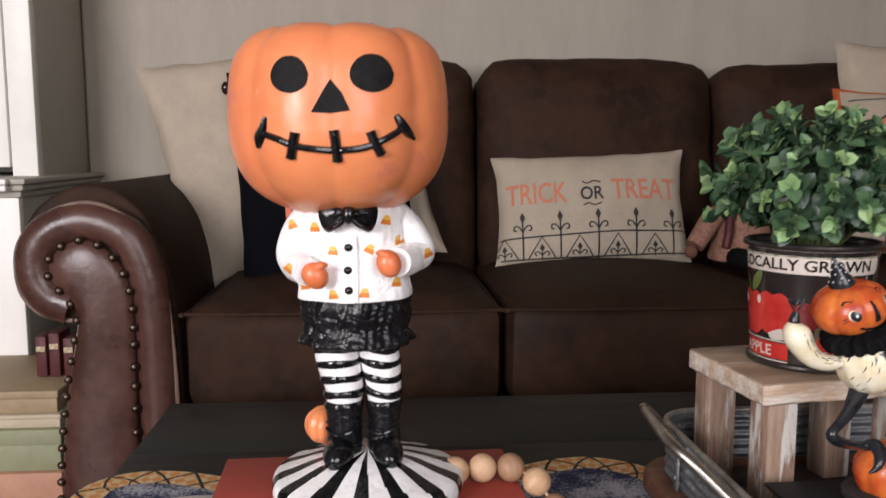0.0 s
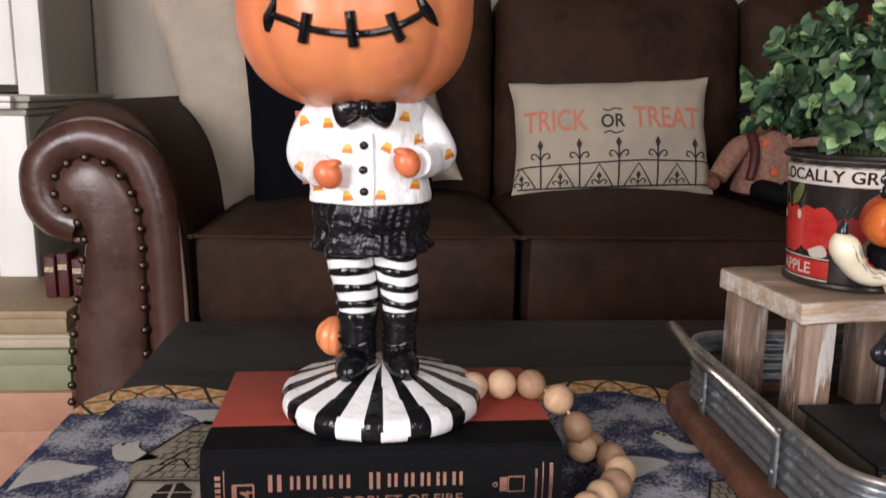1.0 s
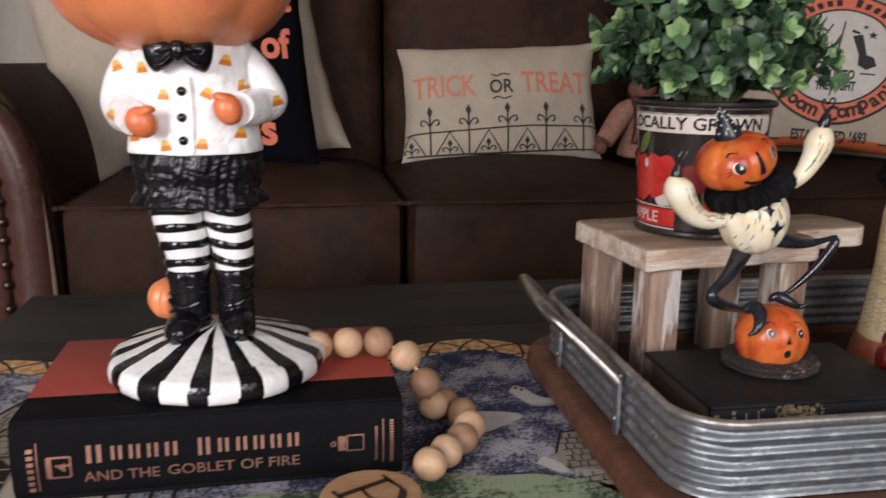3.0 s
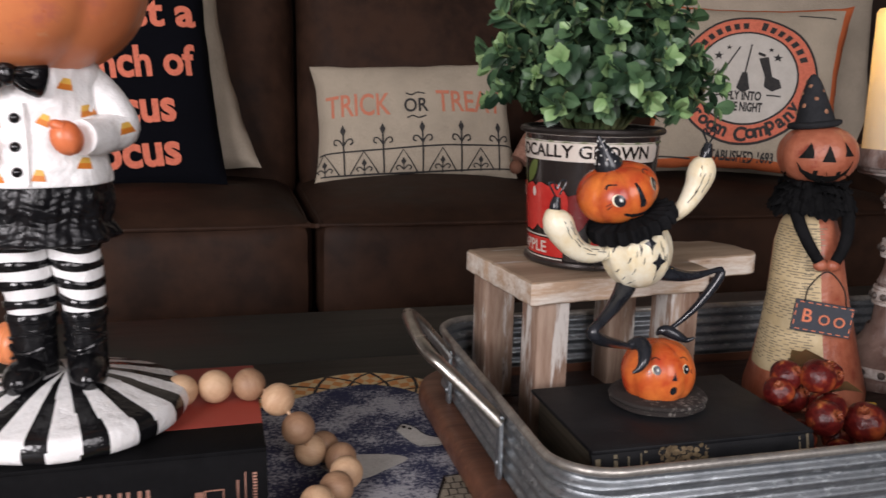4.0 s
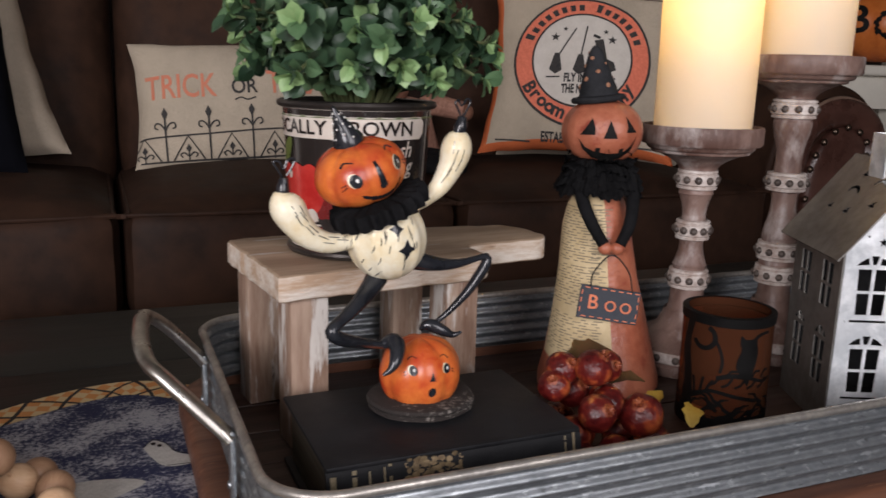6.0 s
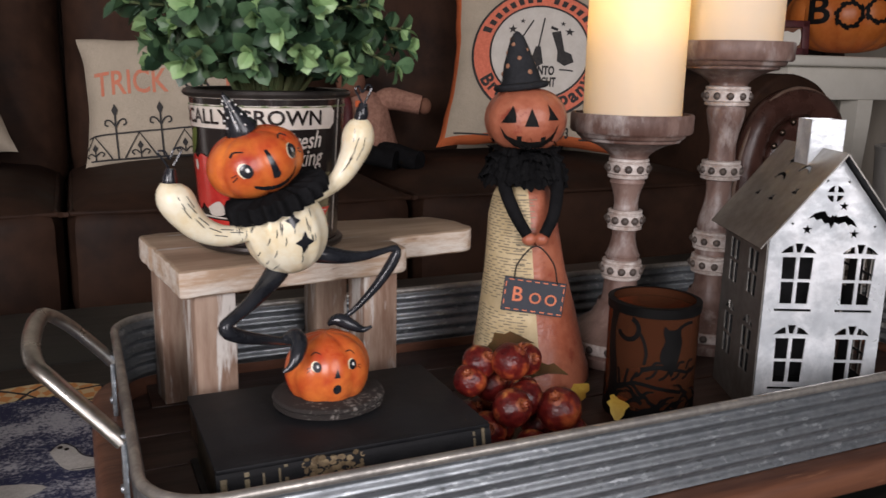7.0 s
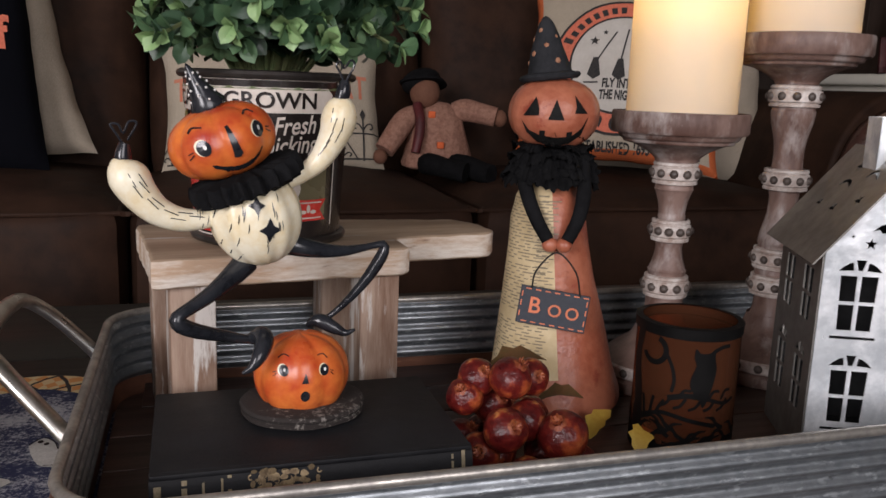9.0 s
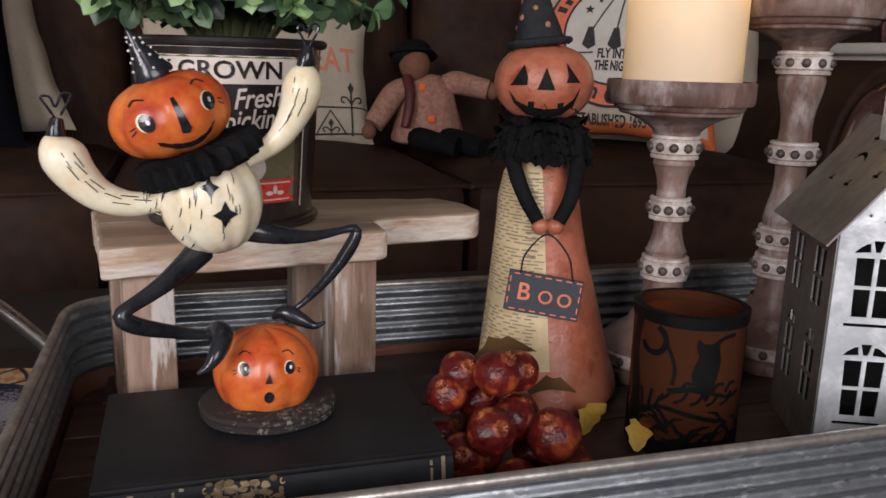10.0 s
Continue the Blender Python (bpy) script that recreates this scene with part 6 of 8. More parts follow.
def build_tray():
    tr = thing("metal_tray", pose((TX0 + TX1) / 2, (TY0 + TY1) / 2, TZ), "galvanised corrugated metal tray on a wooden board base", "tray")
    back = Matrix.Translation((-(TX0 + TX1) / 2, -(TY0 + TY1) / 2, -TZ))
    # board base with a rounded lip, and loose planks as its floor
    b = BM()
    slab(b, round_rect(TX0 + 0.003, TX1 - 0.003, TY0 + 0.003, TY1 - 0.003, 0.030), TZ + 0.0045, TZ + 0.0115, 0, 0.0, "Z")
    part("base_board", b, TRAYWOOD, tr, "reddish brown wooden base", m=back)
    b = BM()
    rings = []
    for off, z in curve_pts([(0.017, 0.0044), (0.0195, 0.0075), (0.0200, 0.0150), (0.0185, 0.0205), (0.0145, 0.0232), (0.006, 0.0236), (0.001, 0.0232)], 3) + [(0.001, 0.0044)]:
        rings.append([b.verts.new((x, y, TZ + z)) for x, y in round_rect(TX0 - off, TX1 + off, TY0 - off, TY1 + off, 0.032 + off)])
    for k in range(len(rings)):
        A, B = rings[k], rings[(k + 1) % len(rings)]
        for i in range(len(A)):
            b.faces.new((A[i], A[(i + 1) % len(A)], B[(i + 1) % len(A)], B[i]))
    bmesh.ops.recalc_face_normals(b, faces=b.faces[:])
    part("base_lip", b, BASEWOOD, tr, "orange-brown rounded wooden edge", m=back)
    n = 6
    for i in range(n):
        a, c = TY0 + 0.004 + (TY1 - TY0 - 0.008) * i / n, TY0 + 0.004 + (TY1 - TY0 - 0.008) * (i + 1) / n
        b = BM()
        ins = 0.020 if i in (0, n - 1) else 0.004
        box(b, TX1 - TX0 - 2 * ins, c - a - 0.0014, 0.006, ((TX0 + TX1) / 2, (a + c) / 2, FZ - 0.003), 0.001)
        part("floor_plank", b, TRAYWOOD, tr, m=back)
    # corrugated wall: a rippled section carried round the rounded rectangle
    zs, z0, z1 = [], TZ + 0.024, TZ + 0.070
    steps = 44
    for i in range(steps + 1):
        t = i / steps
        zs.append((z0 + (z1 - z0) * t, 0.0013 * math.cos(t * 5 * 2 * math.pi)))
    rings = []
    b = BM()
    for thick in (0.0, 0.0014):
        for z, d in (zs if thick == 0.0 else zs[::-1]):
            path = round_rect(TX0 - d + thick, TX1 + d - thick, TY0 - d + thick, TY1 + d - thick, 0.034)
            rings.append([b.verts.new((x, y, z)) for x, y in path])
    m = len(rings[0])
    for k in range(len(rings)):
        A, B = rings[k], rings[(k + 1) % len(rings)]
        for i in range(m):
            b.faces.new((A[i], A[(i + 1) % m], B[(i + 1) % m], B[i]))
    part("wall", b, GALV, tr, "corrugated galvanised steel", m=back)
    b = BM()
    tube(b, [(x, y, z1 + 0.0012) for x, y in round_rect(TX0 - 0.001, TX1 + 0.001, TY0 - 0.001, TY1 + 0.001, 0.035)], 0.0028, 10, 0, 0, (1, 1), True)
    part("rolled_rim", b, RIM_STEEL, tr, "dull worn rolled rim", m=back)
    for side in (0, 1):
        def X(x):
            return TX0 + TX1 - x if side else x
        b = BM()
        tube(b, [(X(0.2575), 0.544, 0.511), (X(0.250), 0.548, 0.519), (X(0.226), 0.563, 0.5425), (X(0.217), 0.575, 0.550), (X(0.2145), 0.60, 0.5545), (X(0.2165), 0.635, 0.556), (X(0.2215), 0.656, 0.5535),
                 (X(0.234), 0.667, 0.541), (X(0.251), 0.674, 0.520), (X(0.2575), 0.676, 0.511)], 0.0052, 12, 0, 6, (1, 0.8))
        h = part("handle", b, STEEL, tr, "bent steel carrying handle", m=back)
        for y in (0.545, 0.675):
            b = BM()
            box(b, 0.003, 0.008, 0.046, (X(0.2575), y, 0.494), 0.001)
            lathe(b, [(0.0028, 0), (0.0024, 0.0012), (0.0, 0.0018)], 10, Matrix.Translation((X(0.256), y, 0.484)) @ Matrix.Rotation(radians(90 if side else -90), 4, "Y"))
            part("strap", b, GALV, h)


build_tray()


# ---- little riser bench ----
def build_riser():
    r = thing("wooden_riser", pose(0.2955, 0.6000, FZ, 0, 0, 7), "small whitewashed wooden riser bench with a handle tab", "riser")
    top = 0.5885 - FZ
    th = 0.018
    wob = [(0.0, 0.0), (0.03, 0.0008), (0.07, 0.0002), (0.11, 0.0012), (0.151, 0.0), (0.1545, 0.003), (0.155, 0.030), (0.160, 0.0350), (0.167, 0.037), (0.20, 0.0362), (0.220, 0.0365), (0.231, 0.040), (0.2360, 0.048), (0.237, 0.066), (0.234, 0.084), (0.225, 0.094),
           (0.20, 0.101), (0.16, 0.111), (0.12, 0.1185), (0.06, 0.121), (0.003, 0.121), (0.0, 0.118), (-0.0006, 0.08), (0.0004, 0.04)]
    b = BM()
    edge = []
    for (x0, y0), (x1, y1) in zip(wob, wob[1:] + wob[:1]):
        steps = max(1, int(math.hypot(x1 - x0, y1 - y0) / 0.005))
        for q in range(steps):
            u = q / steps
            x, y = x0 + (x1 - x0) * u, y0 + (y1 - y0) * u
            edge.append((x + 0.0016 * noise.noise(Vector((x * 90, y * 90, 1))), y + 0.0016 * noise.noise(Vector((x * 90, y * 90, 7)))))
    slab(b, edge, top - th, top, 0, 0.0026, "Z")
    for v in b.verts:
        v.co.z += 0.0010 * noise.noise(Vector((v.co.x * 60, v.co.y * 60, 3 + v.co.z * 40)))
    for f in b.faces:
        if abs(f.normal.z) < 0.6:
            f.material_index = 1
    part("top_board", b, [RAWWOOD, RAWWOOD_EDGE], r)
    for x, y in ((0.023, 0.020), (0.137, 0.020), (0.020, 0.104), (0.134, 0.098)):
        b = BM()
        box(b, 0.026, 0.026, top - th, (x, y, (top - th) / 2), 0.0015)
        part("leg", b, RAWWOOD_LEG, r)


build_riser()


# ---- old book under the dancing figure ----
def build_old_book():
    L, D, H = 0.153, 0.103, 0.044
    k = thing("old_book", pose(0.297, 0.489, FZ + 0.0006, 0, 0, 0.5), "old charcoal cloth book with worn gilt spine", "book")
    b = BM()
    for z in (0.0016, H - 0.0016):
        box(b, L, D, 0.003, (L / 2, D / 2 + 0.002, z), 0.001)
    prof = curve_pts([(0.005, 0.0), (0.001, 0.006), (-0.001, H / 2), (0.001, H - 0.006), (0.005, H)], 4)
    A = [[b.verts.new((x, y, z)) for y, z in prof] for x in (0, L)]
    B = [[b.verts.new((x, y + 0.003, z * 0.93 + 0.035 * H)) for y, z in prof] for x in (0, L)]
    for i in range(len(prof) - 1):
        b.faces.new((A[0][i], A[1][i], A[1][i + 1], A[0][i + 1]))
        b.faces.new((B[1][i], B[0][i], B[0][i + 1], B[1][i + 1]))
        for s in (0, 1):
            b.faces.new((A[s][i], A[s][i + 1], B[s][i + 1], B[s][i]))
    bmesh.ops.recalc_face_normals(b, faces=b.faces[:])
    tree = surface_of(b)
    cover = part("cover", b, GREY_BLACK_CLOTH, k)
    b = BM()
    box(b, L - 0.008, D - 0.010, H - 0.006, (L / 2, D / 2 + 0.001, H / 2), 0.001)
    part("page_block", b, OLD_PAGES, k)
    zc = H / 2 + 0.0095
    for x, w, h in ((0.0036, 0.0058, 0.015), (0.0152, 0.0044, 0.018), (0.0235, 0.0020, 0.015), (0.0318, 0.0018, 0.017), (0.0352, 0.0034, 0.019), (0.1425, 0.0022, 0.018), (0.1480, 0.0034, 0.021)):
        b = BM()
        lay(b, f_stroke([(x, zc - h / 2), (x, zc + h / 2)], w * 0.55), facing(0, -0.02, 0), tree, 0, 0.0004, 0.01, 0.1)
        part("gilt_bar", b, GOLD_FOIL, cover)
    # dense scroll panel: small leaves and curls run together, with dark gaps
    b = BM()
    random.seed(5)
    for i in range(130):
        x = 0.0445 + 0.0330 * random.random()
        z = zc + 0.0205 * (random.random() - 0.5)
        turn = random.uniform(0, 360)
        if i % 3:
            fl = f_disc(x, z, random.uniform(0.0010, 0.0024), random.uniform(0.0008, 0.0018), 8)
        else:
            fl = f_ring(x, z, 0.0007, 0.0013, turn, turn + 230, 8)
        lay(b, fl, facing(0, -0.02, 0), tree, 0, 0.0004 + 0.00001 * (i % 7), None, 0.1)
    tagged(part("gilt_ornament", b, GILT_DULL, cover, "worn dull gilt scroll panel"), kind="stuff")


build_old_book()
OLD_TOP = FZ + 0.0006 + 0.044


# ---- dancing pumpkin figure (one plain mesh) ----
def build_dancer():
    # 0 pumpkin 1 ivory 2 charcoal 3 white 4 ruff 5 disc
    b = BM()
    O = Vector((0.372, 0.548, OLD_TOP))

    def w(px, py, y=0.548):
        return Vector((0.372 + (px - 510) * 0.000288, y, 0.536 + (643 - py) * 0.000328)) - O
    lathe(b, [(0.0, 0.0016), (0.0300, 0.0016), (0.0322, 0.0026), (0.0324, 0.0040), (0.0312, 0.0049), (0.0322, 0.0056), (0.0330, 0.0070), (0.0322, 0.0084), (0.0300, 0.0092), (0.0, 0.0088)], 48, Matrix.Translation((0.0005, 0.001, 0)) @ Matrix.Diagonal((1, 0.93, 1, 1)), 5, lambda a, r, z: r * (1 + 0.01 * math.sin(7 * a)), None, False)
    pc = Vector((0.0, 0.002, 0.5352 - O.z))
    blob(b, pc, (0.0252, 0.0240, 0.0244), Euler((0, radians(-4), 0)).to_matrix(), 0, 72, 24, ribs(8, 0.075, 0.10, 0.4))
    # striped stocking legs with curled boots
    def limb(rows):
        """A carved leg: straight tapering runs that meet in sharp knees."""
        tube(b, rows, 0.004, 16, 2, 2, (1.0, 0.9))
    limb([(-0.0287, 0.0000, 0.0837, 0.0068), (-0.0339, -0.0049, 0.0794, 0.0060), (-0.0447, -0.0138, 0.0722, 0.0045), (-0.0544, -0.0208, 0.0673, 0.0036), (-0.0603, -0.0247, 0.0645, 0.0034), (-0.0623, -0.0257, 0.0622, 0.0038),
          (-0.0601, -0.0247, 0.0589, 0.0044), (-0.0529, -0.0208, 0.0546, 0.0042), (-0.0412, -0.0148, 0.0500, 0.0034), (-0.0303, -0.0089, 0.0459, 0.0026), (-0.0247, -0.0069, 0.0447, 0.0026)])
    boot = [(-0.0271, -0.0069, 0.0451, 0.0030), (-0.0220, -0.0099, 0.0476, 0.0048), (-0.0209, -0.0158, 0.0456, 0.0048), (-0.0239, -0.0217, 0.0403, 0.0038), (-0.0276, -0.0237, 0.0356, 0.0022), (-0.0322, -0.0237, 0.0328, 0.0008)]
    tube(b, boot, 0.005, 14, 2, 6)
    limb([(-0.0076, 0.0000, 0.0931, 0.0066), (-0.0016, -0.0010, 0.0916, 0.0060), (0.0107, 0.0000, 0.0889, 0.0044), (0.0240, 0.0030, 0.0879, 0.0030), (0.0376, 0.0059, 0.0896, 0.0020), (0.0441, 0.0069, 0.0902, 0.0024),
          (0.0447, 0.0074, 0.0864, 0.0034), (0.0409, 0.0089, 0.0782, 0.0037), (0.0330, 0.0109, 0.0663, 0.0030), (0.0232, 0.0138, 0.0548, 0.0021), (0.0164, 0.0158, 0.0485, 0.0017), (0.0118, 0.0158, 0.0460, 0.0024)])
    boot = [(0.0046, 0.0158, 0.0437, 0.0010), (0.0078, 0.0158, 0.0462, 0.0030), (0.0123, 0.0148, 0.0463, 0.0042), (0.0184, 0.0119, 0.0434, 0.0036), (0.0246, 0.0099, 0.0406, 0.0020), (0.0295, 0.0079, 0.0426, 0.0008)]
    tube(b, boot, 0.004, 14, 2, 5)
    # body and sleeves, fluted like a squash
    bc = w(430, 391)
    tilt = Euler((0, radians(-14), 0)).to_matrix()
    blob(b, bc, (0.0228, 0.0218, 0.0252), tilt, 1, 88, 26, lambda u, ph, th: (1.0 + 0.05 * u.z) * (1 + 0.022 * math.sin(11 * ph) * math.sin(th)))

    def sleeve(pts, y):
        """A sleeve that widens to a scalloped cuff, with the wrist inside."""
        rows = [(*w(px, py, y - k), r) for px, py, k, r in pts]
        tube(b, rows, 0.008, 20, 1, 5)
    sleeve([(384, 384, 0.0, 0.0040), (350, 388, 0.003, 0.0046), (306, 388, 0.006, 0.0058), (268, 374, 0.008, 0.0070), (242, 350, 0.009, 0.0084), (227, 328, 0.009, 0.0095), (220, 314, 0.009, 0.0084), (217, 303, 0.009, 0.0060), (217, 297, 0.009, 0.0030)], 0.547)
    sleeve([(484, 334, 0.0, 0.0034), (508, 322, 0.0, 0.0042), (538, 300, 0.0, 0.0056), (561, 266, 0.0, 0.0074), (571, 240, 0.0, 0.0090), (574, 222, 0.0, 0.0082), (575, 209, 0.0, 0.0058), (575, 203, 0.0, 0.0030)], 0.546)
    for p, y in (([(217, 316), (217, 294), (220, 276)], 0.538), ([(574, 208), (579, 194), (582, 178)], 0.545)):
        tube(b, [(*w(*q, y), r) for q, r in zip(p, (0.0034, 0.0038, 0.0024))], 0.004, 10, 2, 4)
    tube(b, [w(220, 280, 0.538), w(208, 262, 0.538), w(200, 250, 0.538), w(212, 250, 0.538), w(219, 262, 0.538), w(228, 246, 0.538), w(240, 248, 0.538), w(225, 272, 0.538)], 0.0006, 6, 2, 4)
    tube(b, [w(581, 182, 0.545), w(572, 166, 0.545), w(566, 156, 0.545), (*w(572, 150, 0.545),), w(580, 160, 0.545), w(590, 148, 0.545), w(598, 154, 0.545), w(584, 178, 0.545)], 0.0006, 6, 2, 4)
    # pleated ruff
    rc, tw = w(414, 331), Euler((radians(3), radians(-21), 0)).to_matrix().to_4x4()
    seg, rows = 176, []
    M = Matrix.Translation(rc) @ tw
    for r, zz, amp in ((0.010, 0.0060, 0.0), (0.019, 0.0056, 0.0013), (0.0262, 0.0046, 0.0021), (0.0275, 0.0005, 0.0022), (0.0268, -0.0042, 0.0021), (0.020, -0.0062, 0.0013), (0.010, -0.0060, 0.0)):
        rows.append([b.verts.new(M @ Vector(((r + amp * math.sin(21 * a)) * math.cos(a), (r + amp * math.sin(21 * a)) * math.sin(a), zz + amp * 0.5 * math.sin(21 * a + 1)))) for a in [2 * math.pi * i / seg for i in range(seg)]])
    for A, B in zip(rows, rows[1:]):
        for i in range(seg):
            b.faces.new((A[i], A[(i + 1) % seg], B[(i + 1) % seg], B[i])).material_index = 4
    # head, hat
    hc = w(374, 272)
    ht = Euler((radians(3), radians(-19.5), radians(11))).to_matrix()
    blob(b, hc, (0.0264, 0.0248, 0.0202), ht, 0, 84, 28, ribs(7, 0.055, 0.17, 0.0))
    HM = Matrix.Translation(hc) @ ht.to_4x4()
    hat = HM @ Matrix.Translation((0.000, 0.003, 0.0168)) @ Matrix.Rotation(radians(-9), 4, "Y") @ Matrix.Diagonal((0.80, 0.80, 0.80, 1))
    lathe(b, [(0.0110, 0.0), (0.0112, 0.002), (0.0090, 0.006), (0.0062, 0.013), (0.0036, 0.020), (0.0014, 0.027), (0.0, 0.029)], 24, hat, 2, None, None, False)
    for i in range(26):
        a, z = i * 2.4, 0.004 + 0.0008 * i
        r = 0.0106 * (1 - z / 0.029) + 0.0008
        blob(b, hat @ Vector((r * math.cos(a), r * math.sin(a), z)), 0.0006, None, 3, 8, 6)
    tree = surface_of(b)
    # faces: drawings on the head and on the small pumpkin
    FH = HM @ facing(0.0, -0.06, 0.0, 0)

    def face(F, k, eyes, nose, mouth, brows, wide, lash=True):
        for ex, ey in eyes:
            lay(b, f_disc(ex - 0.0003, ey + 0.0001, 0.0041 * k, 0.0049 * k), F, tree, 1, 0.0003, 0.002, 0.1)
            lay(b, f_disc(ex + 0.0002, ey - 0.0001, 0.0038 * k, 0.0047 * k), F, tree, 2, 0.0006, 0.002, 0.1)
            lay(b, f_disc(ex + 0.0008 * k, ey + 0.0004 * k, 0.0010 * k, 0.0014 * k), F, tree, 3, 0.0009, 0.002, 0.1)
            s = -1 if ex < 0 else 1
            if lash:
                for q in (-0.0010, -0.0026):
                    lay(b, f_stroke([(ex + s * 0.0055 * k, ey + q * k), (ex + s * 0.0085 * k, ey + (q * 1.9 - 0.0004) * k)], 0.0006 * k), F, tree, 2, 0.0005, 0.002, 0.1)
        lay(b, f_poly(nose), F, tree, 2, 0.0005, 0.002, 0.1)
        lay(b, mouth, F, tree, 2, 0.0005, 0.002, 0.1)
        for br in brows:
            lay(b, f_stroke(br, 0.0008 * k, 4), F, tree, 2, 0.0005, 0.002, 0.1)
    face(FH, 0.80, ((-0.0136, 0.0034), (0.0136, 0.0038)), [(-0.0012, 0.0100), (0.0004, 0.0102), (0.0026, -0.0040), (0.0012, -0.0054), (-0.0018, -0.0048)],
         f_stroke([(-0.0122, -0.0056), (-0.0105, -0.0070), (-0.004, -0.0102), (0.003, -0.0107), (0.009, -0.0085), (0.0130, -0.0048)], [0.0008] * 3 + [0.0018] * 4 + [0.0026] * 8 + [0.0016] * 3 + [0.0008] * 5, 4),
         ([(-0.0168, 0.0108), (-0.0142, 0.0126), (-0.0105, 0.0120)], [(0.0095, 0.0120), (0.0128, 0.0128), (0.0156, 0.0108)]), 1)
    FP = Matrix.Translation(pc) @ facing(0, -0.06, 0, 2)
    face(FP, 0.60, ((-0.0102, 0.0082), (0.0102, 0.0078)), [(0.0006, 0.0072), (-0.0016, 0.0020), (0.0020, 0.0020)], f_disc(0.0002, -0.0050, 0.0023, 0.0030),
         ([(-0.0122, 0.0138), (-0.0095, 0.0154), (-0.0068, 0.0144)], [(0.0072, 0.0146), (0.0102, 0.0150), (0.0124, 0.0130)]), 1)
    # black diamonds and brushed lines on the suit
    def spark(cx, cy, r):
        return f_poly([(cx, cy + r), (cx + r * 0.33, cy + r * 0.35), (cx + r * 0.9, cy), (cx + r * 0.33, cy - r * 0.35), (cx, cy - r), (cx - r * 0.33, cy - r * 0.35), (cx - r * 0.9, cy), (cx - r * 0.33, cy + r * 0.35)])
    FB = Matrix.Translation(bc) @ facing(0, -0.05, 0, 14)
    lay(b, spark(0.0058, 0.0095, 0.0046), FB, tree, 2, 0.0005, 0.003, 0.1)
    lay(b, spark(0.0118, -0.0025, 0.0062), FB, tree, 2, 0.0005, 0.003, 0.1)
    random.seed(11)
    for i in range(60):
        x, z = -0.021 + 0.041 * random.random(), -0.022 + 0.040 * random.random()
        if math.hypot(x / 0.021, z / 0.024) > 0.9:
            continue
        lay(b, f_stroke([(x, z), (x * 0.985 + 0.0003, z + 0.0022), (x * 0.96 + 0.0003, z + 0.0046)], [0.0002, 0.0005, 0.0002]), FB, tree, 2, 0.0004, None, 0.1)
    for (px, py), t in (((330, 382), 8), ((312, 376), 10), ((300, 384), 12), ((290, 374), 26), ((270, 358), 42), ((250, 336), 52), ((240, 342), 56), ((262, 360), 48), ((232, 326), 62), ((248, 326), 60), ((540, 284), -52), ((552, 264), -62), ((560, 244), -72), ((574, 244), -80), ((546, 276), -56), ((566, 262), -66), ((556, 230), -80)):
        p = w(px, py, 0.50)
        d = (math.cos(radians(-t)) * 0.0035, math.sin(radians(-t)) * 0.0035)
        lay(b, f_stroke([(-d[0], -d[1]), d], 0.0004), facing(p.x, p.y, p.z), tree, 2, 0.0004, None, 0.08)
    ob = part("dancing_pumpkin_figure", b, [PAINT_PUMPKIN, IVORY, CHARCOAL, WHITE_DOT, FELT, SPECK_GREY], m=Matrix.Translation(O + Vector((0.001, 0.006, -0.0015))) @ Matrix.Diagonal((1.012, 1.012, 1.012, 1)))
    tagged(ob, "painted pumpkin-headed figure dancing on a small pumpkin", "figurine")


build_dancer()


# ---- litho can and leafy plant ----
CAN = Vector((0.3655, 0.6680, 0.5888))


